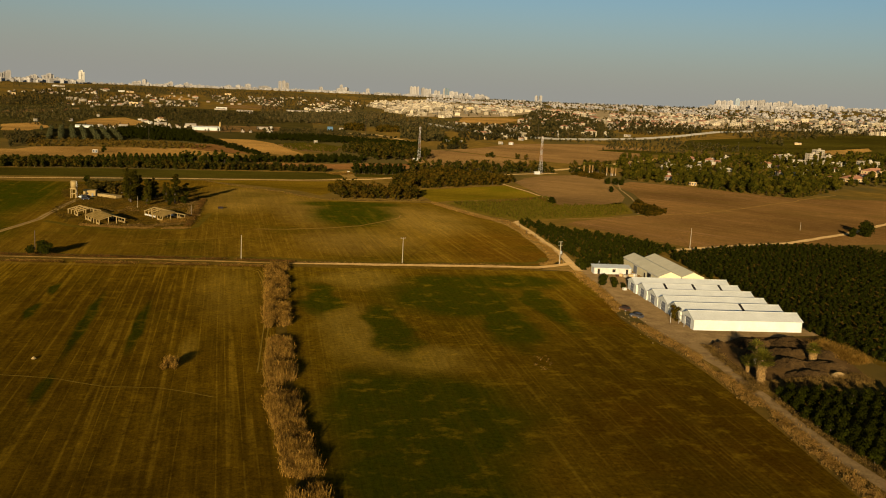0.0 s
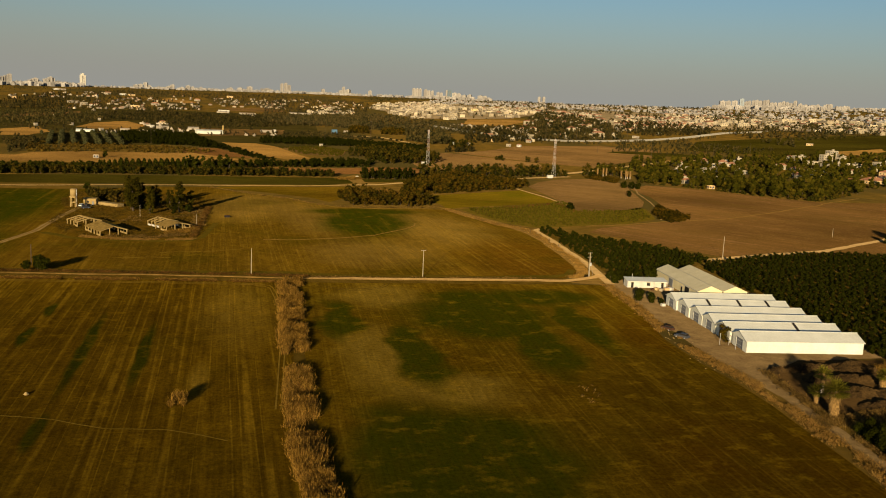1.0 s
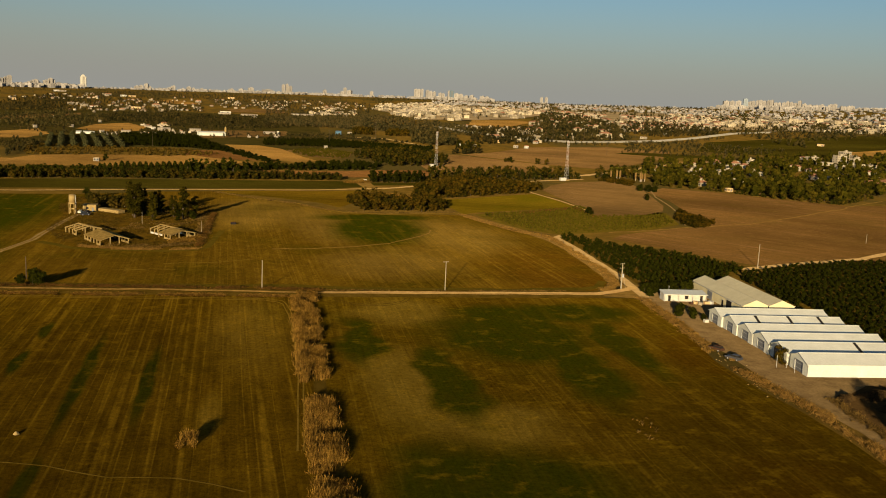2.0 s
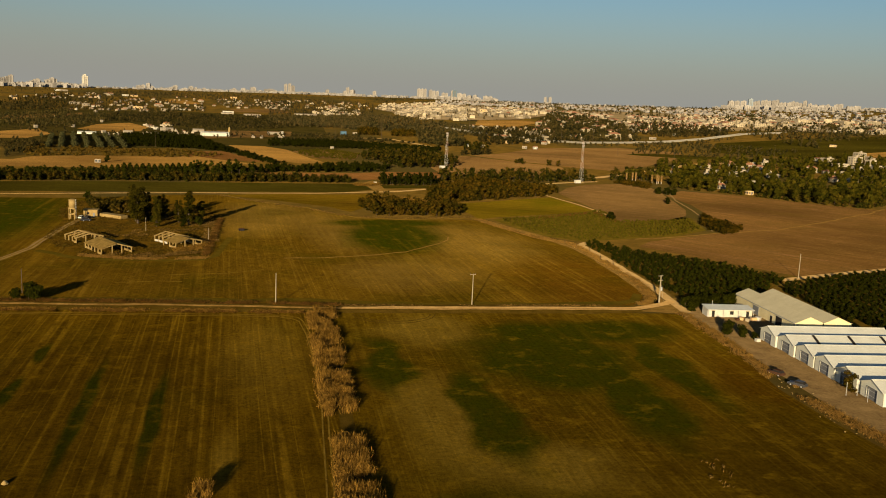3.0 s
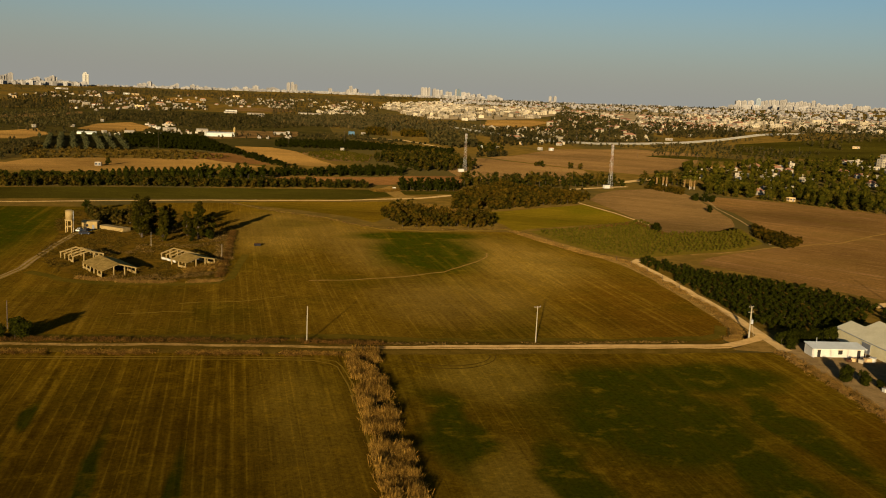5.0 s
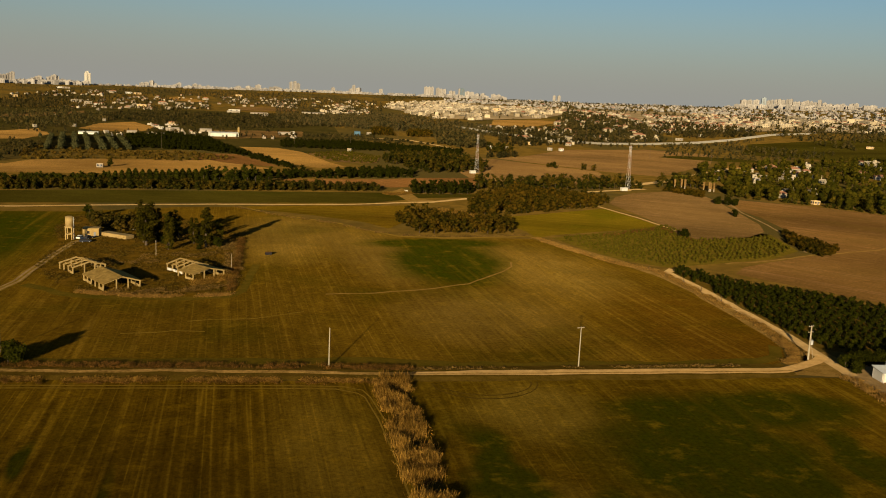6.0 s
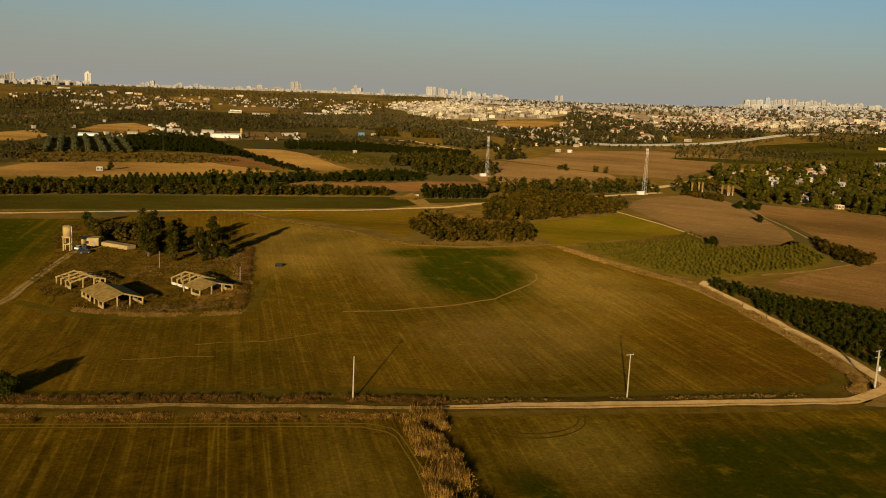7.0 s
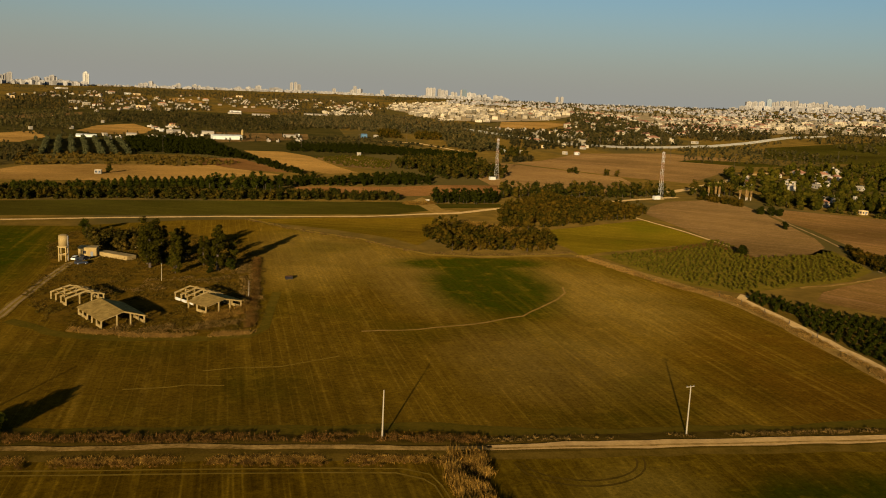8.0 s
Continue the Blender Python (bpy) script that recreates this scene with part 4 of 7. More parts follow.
# reeds in the ditch between the two near fields, broken by one gap
def reed_strip(name, left, right, count, label):
    pts = []
    for _ in range(count):
        i = rng.integers(len(left) - 1)
        u, w = rng.random(), rng.uniform(0.02, 0.98)
        a = np.array(left[i]) * (1 - u) + np.array(left[i + 1]) * u
        b = np.array(right[i]) * (1 - u) + np.array(right[i + 1]) * u
        x, y = a * (1 - w) + b * w
        if noise.noise((x * 0.22, y * 0.22, 1.0)) > -0.25:
            pts.append((*survey(x, y), 0.0))
    pts = np.array(pts)
    tall = np.array([1.0 + 1.1 * noise.noise((x * 0.28, y * 0.28, 8.0)) for x, y, _ in pts])
    q = blades(pts, 1.0, 0.045, 0.45, 20, 0.55).reshape(-1, 4, 3)
    k = np.tile(np.repeat(tall, 20), 2)
    q[:, :, 2] *= (1.45 * np.clip(k, 0.35, 2.0))[:, None]
    tufts = []
    for (x, y, _), h_ in list(zip(pts, tall))[::2]:
        r = 0.55 * min(1.6, max(0.5, h_))
        tufts.append(leaf_quads(26, [(x, y, r * 0.9, r, r * 1.3), (x + rng.normal(scale=r), y + rng.normal(scale=r), r * 0.6, r * 0.8, r)], 0.34, 1.0))
    return whole(name, Geo().quads(q).quads(np.concatenate(tufts)), M["reed"], label, "reeds", "stuff")


reed_strip("reeds", [(-43.4, 209.5), (-37.5, 178.7), (-33.9, 159.4), (-31.2, 150)], [(-35.4, 209.5), (-31.8, 185), (-28.2, 166), (-26.0, 152)], 1500, "dry tan reeds filling a ditch between fields")
reed_strip("reeds", [(-29.4, 142), (-27, 127.2), (-23.6, 111.5), (-20.9, 102), (-17.6, 93.5), (-15.1, 84), (-6, 55), (4, 28), (29, -55)], [(-24.0, 141), (-21.4, 129.5), (-18.2, 113.2), (-14.6, 100.2), (-11.8, 91.2), (-8.6, 82.0), (3, 55), (13, 28), (38, -55)], 3300, "tall dry tan reeds filling a ditch")

# rough dry growth along road, lane and field edges
def verge(name, line, step, width, height, label, per=7, skip=0.3, mat="weed"):
    """Dry bushy growth: low lumps of fine twigs with stalks between them."""
    up = 0.3 if name == "roadside_weeds" else 0.0
    pts = [(x, y, z + up) for x, y, z in along(line, step * 2.2, width, skip)]
    q = [blades(pts, height * 0.8, 0.035, 0.55, per, 0.5)]
    for x, y, z in pts[::2]:
        r = rng.uniform(0.35, 0.8) * height
        q.append(leaf_quads(34, [(x, y, z + r * 0.35, r, r * 0.75), (x + rng.normal(scale=r), y + rng.normal(scale=r), z + r * 0.2, r * 0.7, r * 0.5)], 0.26, 1.0))
    return whole(name, Geo().quads(np.concatenate(q)), M[mat], label, "dry grass", "stuff")


verge("roadside_weeds", [(-340, 216), (-140, 215.6), (-60, 214.8), (-34, 213.6)], 0.07, 2.6, 0.9, "russet dry weeds along the dirt road", mat="russet")
verge("roadside_reeds", [(-340, 209.6), (-120, 209.1), (-60, 208.5), (-36, 207.6)], 0.05, 1.3, 0.9, "tall dry reeds between road and field", 11, 0.35, "reed")
verge("roadside_weeds", [(-300, 208.2), (-120, 207.8), (-60, 207.2), (-34, 206.2)], 0.16, 1.6, 0.5, "russet dry weeds between road and field", mat="russet")
verge("roadside_weeds", [(-34, 213.4), (30, 214.6), (56, 215.4)], 0.16, 1.4, 0.5, "sparse dry weeds along the dirt road")
verge("lane_weeds", LANE_W, 0.045, 3.8, 1.0, "dry bushy weeds beside the lane", 9, 0.2, "straw")
verge("lane_weeds", [(92.3, 140), (92.0, 130), (92.3, 121), (93.4, 115)], 0.06, 2.4, 1.0, "dry weeds between lane and heaps", 9, 0.1)
verge("yard_reeds", [(127, 141), (129, 136), (131, 129)], 0.012, 6.0, 2.2, "tall dry brown growth beside heaps of plastic sheet", 12, 0.0, "reed")
verge("lane_weeds", [(73.0, 222)] + [(x - 1.4, y) for x, y in LANE_UP], 0.035, 4.2, 0.8, "pale dry grass along the lane", 8, 0.25, "straw")
verge("corner_weeds", [(65, 217), (69.5, 219), (72, 224), (73, 230)], 0.035, 2.4, 1.0, "tall dry grass where road and lane meet", 9, 0.1, "straw")
verge("orchard_edge_scrub", [(68, 357), (83, 364.5), (97, 372), (107, 377), (110.5, 355), (113.5, 348)], 0.05, 3.0, 1.3, "russet scrub round young trees", 8, 0.2, "russet")
verge("lane_edge_grass", [(93.0, 111), (92.6, 103), (93.0, 95), (94.5, 86), (98, 70)], 0.10, 1.2, 1.1, "tall dry grass between lane and orchard", 9, 0.3)
verge("yard_weeds", [(88, 116), (100, 117), (112, 119), (125, 121)], 0.04, 5.0, 1.2, "dry weeds round heaps of plastic sheet", 8, 0.2)
verge("farmyard_weeds", [(-127.2, 266.2), (-112.2, 267.2), (-95.2, 272.2), (-95.2, 288.2), (-100.2, 308.2), (-107.2, 328.2)], 0.05, 6.0, 1.0, "dry weeds round ruined barns", 7, 0.3)
verge("farmyard_weeds", [(-149.2, 298.2), (-129.2, 303.2), (-109.2, 310.2), (-109.2, 328.2), (-129.2, 338.2)], 0.06, 12.0, 0.9, "dry weeds in an abandoned yard", 7, 0.4)
verge("farmyard_weeds", [(-105, 274.5), (-99, 277), (-94.5, 284)], 0.03, 5.0, 1.5, "tall pale dry grass beside a ruined barn", 10, 0.0, "reed")
verge("farmyard_edge", [(-91, 268), (-94, 284), (-97.5, 304), (-101.5, 322), (-104, 336)], 0.045, 2.0, 1.1, "dark weeds at the edge of a farmyard", 8, 0.05, "russet")
verge("farmyard_edge", [(-89, 265), (-104, 262.5), (-120, 262.5), (-137, 266)], 0.04, 2.4, 0.9, "pale dry grass at the edge of a farmyard", 9, 0.15, "straw")
verge("track_weeds", [(-123.8, 405), (-104.1, 390), (-86.8, 380), (-65.2, 369.5), (-50, 355.6), (-35.9, 348.6), (-14.6, 347.4), (10.6, 350.4), (27.1, 354)], 0.2, 2.5, 0.9, "dry weeds along a track", 6, 0.3)

# low scrub all over the abandoned yard
scrub = []
for x, y in scatter(YARD, 1.5, 0.5, 20, 0.75) + [(x, y) for x, y, *_ in [(*p,) for p in rough_edge(YARD, 0.8, 3.5, 3.0)]]:
    if noise.noise((x * 0.13, y * 0.10, 5.0)) < -0.22:
        continue
    r = rng.uniform(0.25, 0.75) * (1.6 if rng.random() < 0.08 else 1.0)
    (px, py), z = survey(x, y), land(x, y)
    scrub.append(leaf_quads(26, [(px, py, z + r * 0.3, r, r * 0.8), (px + rng.normal(scale=r), py + rng.normal(scale=r), z + r * 0.2, r * 0.7, r * 0.55)], 0.32, 1.0))
whole("yard_scrub", Geo().quads(np.concatenate(scrub)), M["scrub"], "low brown and olive scrub over an abandoned yard", "scrub", "stuff")

# orchards
ORCH_SMALL = [(74, 297), (81, 299), (94, 283), (108, 275), (125, 263), (138, 245), (120, 231), (94, 221.5), (82, 226), (81, 243), (78, 270)]
ORCH_BIG = [(128, 236), (171, 252), (206, 259), (236, 257), (262, 236), (180, 122), (136, 124), (132, 147), (135, 164), (134, 187), (129, 208)]
ORCH_LOW = [(95, 113.6), (109, 112.5), (140, 113), (140, 60), (104, 60), (97, 80), (94, 92), (93.2, 100), (93.2, 107)]
for poly in (ORCH_BIG, ORCH_SMALL, ORCH_LOW):
    patch("orchard_ground", poly, M["bank"], 0.03, "shaded weedy ground between citrus trees", "field", 0.5)
citrus = tree_meshes("citrus", "citrus", "bark", 4, 3.0, 3.6, 260, 0.45, bare=0.02, count=7, spread=0.6, radius=0.11)
low = scatter(ORCH_LOW, 3.5, 0.12, 3)
low += [(float(np.interp(y, (60, 83, 95, 104, 114), (103.0, 95.8, 93.2, 92.4, 93.0))) + 1.2, y) for y in np.arange(62, 114, 3.1)]
big = scatter(ORCH_BIG, (4.6, 2.6), 0.10, 3, 0.985)
small = scatter(ORCH_SMALL, (4.4, 2.6), 0.10, 8, 0.985)
near_big = [p for p in big if p[0] < 172]
far_big = [p for p in big if p[0] >= 172]
orange_tree = None
for k, (x, y) in enumerate(low + near_big[:max(0, 290 - len(low))]):
    m = pose(*survey(x, y), 0, 0, 0, rng.uniform(0, 360)) @ Matrix.Scale(rng.uniform(0.85, 1.12), 4)
    if k < 4:
        orange_tree = plant("citrus_tree", x, y, citrus[k], "dense dark green citrus tree in an orchard row", "tree", "citrus trees of the orchard")
        sources = [orange_tree] if k == 0 else sources + [orange_tree]
    else:
        copy_thing(sources[k % 4], m)
gr = Grove()
for x, y in near_big[max(0, 290 - len(low)):] + far_big:
    gr.tree(x, y, rng.uniform(2.3, 3.0), rng.uniform(3.1, 3.8), 110, 0.42, bare=0.02, count=5, spread=0.6)
gr.done("citrus_orchard", "citrus", "rows of dark green citrus trees")
gr = Grove()
for x, y in small:
    gr.tree(x, y, rng.uniform(2.3, 3.0), rng.uniform(3.1, 3.8), 110, 0.42, bare=0.02, count=5, spread=0.6)
gr.done("citrus_grove", "citrus", "dark green citrus grove beside a lane")
gr = Grove()
for x, y in scatter([(41, 349), (100.9, 375), (115, 386), (112, 353), (148, 358), (160, 365), (157, 350), (153, 335), (131, 320.5), (106.6, 314), (76, 305), (62, 313), (50, 329.4)], (3.6, 2.1), 0.22, 24, 0.92):
    gr.tree(x, y, rng.uniform(1.1, 1.8), rng.uniform(1.6, 2.4), 60, 0.36, bare=0.1, count=4, spread=0.6)
gr.done("young_orchard", "vine", "rows of small young green trees")

# houses of the near village and lone huts: x, y, turn, width, depth, floors, roof, label, wall
VILLAGE = [
    (269, 470, 10, 5.0, 4, 1, "flat", "small cream shed at the village edge", "orange_wall"),
    (261, 497, 10, 7, 6, 1, "tile", "small house behind an edge shed", "village_wall"),
    (372, 589, 20, 11, 8, 1, "flat", "white flat-roofed house among trees", "village_wall"),
    (407, 682, 20, 10, 8, 1, "tile", "tiled house among trees", "village_wall"),
    (380, 653, 15, 12, 8, 1, "flat", "long white house among trees", "village_wall"),
    (553, 740, 10, 18, 10, 2, "flat", "white house among trees", "village_wall"),
    (548, 712, 10, 19, 10, 1, "flat", "low white house among trees", "village_wall"),
    (586, 734, 10, 14, 10, 3, "flat", "tall white house among trees", "village_wall"),
    (628, 776, 12, 14, 10, 3, "flat", "tall white house among trees", "village_wall"),
    (626, 684, 14, 26, 12, 2, "flat", "wide white building among trees", "village_wall"),
    (485, 543, 15, 24, 11, 1, "tile", "ochre house with a tiled roof", "orange_wall"),
    (448, 527, 20, 22, 10, 1, "tile", "long cream house among trees", "village_wall"),
    (555, 595, 20, 28, 12, 2, "tile", "ochre villa among garden trees", "orange_wall"),
    (446, 573, 20, 9, 7, 1, "flat", "small white house among trees", "village_wall"),
    (491, 635, 20, 9, 7, 1, "flat", "small white house among trees", "village_wall"),
    (463, 649, 20, 10, 8, 1, "flat", "white house among trees", "village_wall"),
]
OUTLYING = [(601, 726, 10, 10, 9, 2, "flat", "lower white house among trees", "village_wall"), (-259.5, 542, 5, 4.6, 3.0, 1, "flat", "small cream field hut", "hamlet_wall")]
GARDENS = [[(x - sx * 0.65, y + 4), (x + sx * 0.65, y + 4), (x + sx * 0.55 - x * 0.04, y - 17), (x - sx * 0.55 - x * 0.04, y - 17)] for x, y, _, sx, _, _, _, _, _ in VILLAGE]


# woods
def wood(name, poly, spacing, tall, wide, leaf, label, n=90, size=1.3, keep=0.95, turn=17, **kw):
    w = Grove()
    for x, y in scatter(poly, spacing, 0.42 if turn == 17 else 0.12, turn, keep, GARDENS if "village" in name else ()):
        s = rng.uniform(0.62, 1.28)
        w.tree(x, y, tall * s, wide * s, n, size, **kw)
    return w.done(name, leaf, label, "wood")


BELT = [(-429.2, 396.2), (-259.2, 439.2), (-207.2, 451.2), (-147.2, 456.2), (-83.2, 465.2), (-43.2, 471.2), (-51.2, 480.2), (-149.2, 471.2), (-214.2, 466.2), (-289.2, 450.2), (-429.2, 412.2)]
wood("farm_thicket", [(-181, 364), (-168, 344), (-150, 341), (-150, 352), (-158, 362)], 2.7, 4.6, 4.8, "thicket", "low olive thicket behind a pump house", 160, 0.5, bare=0.0, spread=0.5)
wood("tree_belt", BELT, 3.4, 5.0, 6.0, "wood", "belt of dark green trees turning yellow", 120, 0.8, bare=0.0, spread=0.54)
wood("conifer_belt", [(-429.2, 418.2), (-289.2, 457.2), (-222, 470), (-222, 486), (-299.2, 472.2), (-429.2, 432.2)], 4.2, 5.0, 5.6, "pine", "low belt of dark rounded conifers", 130, 0.6, bare=0.0, spread=0.56)
wood("tall_belt", [(-168, 482), (-146, 484), (-122, 490), (-124, 500), (-150, 500), (-168, 496)], 5.0, 10.0, 7.5, "pine", "tall dark trees at the end of a belt", 190, 0.7, bare=0.0, spread=0.5)
wood("autumn_wood", [(4.6, 396), (26.2, 400), (56.3, 416), (97.6, 437), (105.5, 452), (80, 472), (47.6, 490), (14, 440)], 4.8, 6.4, 8.6, "autumn", "dense wood in brown and dark green autumn leaf", 190, 0.7, bare=0.0, spread=0.42, count=12)
wood("near_wood", [(-38.3, 383), (-29, 354), (-11.3, 352.5), (6.4, 354), (25, 360), (25, 374), (13, 382), (2, 374), (-8, 384), (-20, 398)], 4.2, 6.2, 7.0, "autumn", "thicket of autumn trees at a field edge", 210, 0.55, bare=0.0, spread=0.40, count=12)
wood("grove_green", [(-130, 540), (-98, 546), (-55, 586), (-18, 572), (-23.2, 539.2), (-49.2, 530.2), (-125.2, 510.2), (-149.2, 507.2)], 5.4, 4.2, 6, "citrus", "dark green orchard block", 60, 0.8, bare=0.0, spread=0.54)
wood("mixed_wood", [(-50, 634), (-44, 690), (0, 722), (34, 690), (49, 621), (42, 580), (-8, 573)], 7.4, 8.0, 8.0, "wood", "mixed wood in dark and yellow leaf", 90, 0.95, 0.9, bare=0.0, spread=0.5)
wood("dark_orchard", [(-296, 690), (-358, 813), (-320, 869), (-262, 812), (-196, 690), (-140, 608), (-106, 556), (-130, 576), (-189, 660), (-225, 680)], 4.6, 4.2, 6.0, "citrus", "dense dark orchard on a gentle slope", 40, 0.9, bare=0.0, spread=0.54)
wood("orchard_rows", [(-355, 640), (-285, 662), (-348, 795), (-405, 797), (-425, 760)], (10.9, 2.6), 4.6, 6.2, "row_tree", "orchard of rounded grey-green trees in clear rows", 50, 0.8, turn=27.3, bare=0.0, spread=0.54)
wood("rough_scrub", [(-335, 572), (-390, 672), (-329, 662), (-220, 661), (-174, 622), (-200, 600), (-262, 592)], 6.5, 2.2, 5.5, "scrub", "low scrub on rough ground", 30, 0.8, 0.62, bare=0.0, spread=0.54)
wood("plot_shrubs", [(-128, 692), (-83, 722), (-51, 682), (-53, 627), (-90, 626)], (6.0, 3.0), 2.0, 3.2, "vine", "rows of olive shrubs on a brown plot", 24, 0.7, 0.8, turn=60, bare=0.0, spread=0.54)
wood("valley_orchard", [(-162, 745), (-176, 816), (-94, 844), (49, 787), (39, 732), (-59, 745)], (6.5, 4.0), 3.8, 5.2, "citrus", "dark green orchard band", 34, 0.9, 0.95, turn=20, bare=0.0, spread=0.54)
wood("valley_trees", [(-176, 820), (-190, 940), (-70, 985), (-60, 925), (20, 850), (-90, 850)], 9.5, 3.6, 7.0, "farwood", "scattered olive trees on dry grass", 34, 0.9, 0.55, bare=0.0, spread=0.54)
wood("village_trees", [(240, 540), (300, 500), (345, 480), (400, 490), (480, 500), (700, 640), (728, 769), (599, 796), (437, 743), (284, 664), (225, 560)], 10.0, 9.5, 10.0, "village", "green trees among the houses of a village", 120, 0.8, 0.42, bare=0.06, spread=0.6)
wood("village_edge_trees", [(213, 496), (242, 480), (271, 458), (302, 432), (328, 422), (400, 464), (430, 482), (340, 470), (300, 482), (265, 506), (222, 520)], 7.5, 10.5, 11, "village", "row of broad trees at a village edge", 260, 0.8, 0.85, bare=0.06, spread=0.6)
wood("village_hedge", [(213, 491), (242, 474), (271, 453), (302, 426), (326, 416), (383, 450), (383, 456), (326, 422), (302, 432), (271, 459), (242, 480), (214, 497)], 4.5, 3.4, 5, "wood", "low hedge at a field edge", 110, 0.8, 0.75, bare=0.0, spread=0.54)
wood("mid_trees", [(20, 489), (104, 503), (134, 511), (158.8, 514.2), (158.8, 522), (128, 521), (60, 512), (20, 500)], 6.0, 9.5, 9, "wood", "scattered dark trees beside a mast", 190, 0.9, 0.85, bare=0.03, spread=0.52)
wood("green_belt", [(-26, 462), (14, 468), (20, 487), (-24, 482)], 3.6, 7.0, 6.0, "pine", "dark green belt of dense trees beside a track", 150, 0.6, bare=0.0, spread=0.5)
wood("track_thicket", [(174, 374), (176, 361), (179, 338), (172, 329), (160, 324), (156, 329), (160, 346)], 2.6, 2.6, 4.4, "autumn", "olive brown thicket beside a track", 150, 0.45, bare=0.0, spread=0.5)
wood("palm_shrubs", [(171.9, 510.2), (189.3, 481.4), (202.3, 503.0), (191.0, 522.3)], 3.0, 3.2, 4.2, "autumn", "brown shrubs before a row of palms", 120, 0.45, bare=0.0, spread=0.5)
verge("brush", [(-14, 406), (0, 400), (9, 393)], 0.03, 12.0, 2.0, "pale dry brush between two woods", 10, 0.0, "reed")
verge("track_weeds", [(-44, 462), (-36, 459), (-27, 466)], 0.03, 7.0, 1.8, "pale dry brush beside a track bend", 9, 0.0, "reed")
wood("field_hedge", [(108, 640), (160, 628), (165, 634), (112, 650)], 6.0, 6, 7, "wood", "hedge of bushes between fallow fields", 100, 1.1, 0.6, bare=0.0)
wood("field_hedge", [(70, 708), (118, 745), (112, 752), (60, 716)], 7.0, 6, 7, "farwood", "hedge between fallow fields", 90, 1.2, 0.7, bare=0.0)
wood("palm_backing_trees", [(178, 528), (220, 530), (222, 545), (180, 540)], 7.0, 10, 9, "wood", "dark trees behind a row of palms", 190, 1.1, bare=0.0, spread=0.52)


def sector(a0, a1, r0, r1):
    return [polar(a, r0) for a in np.linspace(a0, a1, 6)] + [polar(a, r1) for a in np.linspace(a1, a0, 6)]


# far woods and gardens, tree by tree but cheaply
def far_wood(name, poly, spacing, tall, leaf, label, keep=0.9, lean=1.25):
    w = Grove()
    for x, y in scatter(poly, spacing, 0.45, 9, keep, [HILL_SLOPE]):
        r = math.hypot(x, y)
        s = rng.uniform(0.6, 1.35) * tall * shrink(x, y)
        w.tree(x, y, s, s * lean, 14 if r > 1300 else 30, 0.2 * s if r > 1300 else 0.14 * s, bare=0.0, count=3, spread=0.66)
    return w.done(name, leaf, label, "trees")


def shrink(x, y):
    """How much closer a far place is drawn."""
    r = math.hypot(x, y)
    return 1.0 if r < 1700 else r / (1700 + (r - 1700) / 0.62)


far_wood("far_wood", [(-1007, 1630), (-1100, 1901), (-1100, 2171), (-931, 1822), (-750, 1427), (-815, 1318)], 16, 7.5, "farwood", "dense dark wood before the distant city", 0.75)
far_wood("far_wood", [(-557, 901), (-743, 1202), (-722, 1302), (-790, 1542), (-623, 1230), (-624, 1364), (-509, 1096), (-475, 966), (-468, 911), (-500, 900)], 11, 6, "farwood", "dark wood beside a sandy knoll", 0.62)
far_wood("far_wood", [(-497, 1069), (-624, 1364), (-581, 1426), (-462, 1428), (-265, 1511), (-192, 1090), (-267, 1010), (-320, 1005), (-396, 1030), (-455, 1105)], 11, 6, "farwood", "dark wood behind a packing hall", 0.62)
far_wood("far_wood", [(-678, 1551), (-601, 1931), (-507, 1677), (-565, 1445)], 15, 7, "farwood", "garden trees among hamlet houses", 0.6)
far_wood("far_wood", [(-900, 1500), (-1000, 1800), (-820, 2150), (-680, 1950), (-690, 1500), (-760, 1400)], 16, 7, "farwood", "garden trees among hamlet houses", 0.6)
far_wood("far_wood", [(-1096, 2176), (-1025, 2477), (-765, 2561), (-435, 2608), (-395, 2354), (-661, 2204), (-891, 2114), (-970, 1923)], 18, 7, "brownwood", "trees before the distant city", 0.8)
far_wood("far_wood", [(-661, 2204), (-385, 2294), (-312, 1840), (-380, 1890), (-499, 1846), (-560, 1960)], 16, 7, "brownwood", "trees among scattered houses", 0.6)
far_wood("far_wood", [polar(-36, 2700), polar(-36, 3650), polar(-26, 3650), polar(-22, 3760), polar(-10, 3680), polar(4, 3680), polar(4, 3000), polar(-10, 2950), polar(-22, 2900)], 34, 6, "brownwood", "belt of trees below the distant city", 0.55)
far_wood("far_scrub", [(-343, 560), (-424, 686), (-395, 672), (-440, 720), (-380, 690), (-352, 610)], 7, 4.5, "farwood", "dark scrub beside bare fields", 0.8)
far_wood("far_wood", [(-328, 1588), (-460, 2200), (-351, 2455), (-107, 2371), (-40, 2067), (-81, 1734), (-86, 1558), (-231, 1698)], 16, 7, "brownwood", "brown and green wood round a settlement", 0.6)
far_wood("valley_wood", [(-251, 1180), (-312, 1504), (-81, 1734), (60, 1280), (153, 1063), (140, 980), (71, 1010), (0, 1055), (-121, 1135)], 10.5, 6.5, "brownwood", "long brown and green wood below the town hill", 0.9)
far_wood("farmstead_trees", [(-560, 850), (-520, 900), (-480, 915), (-440, 850), (-400, 850), (-360, 990), (-300, 1010), (-190, 1000), (-170, 850), (-230, 830), (-265, 822), (-320, 880), (-365, 830), (-420, 800), (-490, 830)], 15, 4.6, "brownwood", "scattered trees among farm sheds", 0.55)
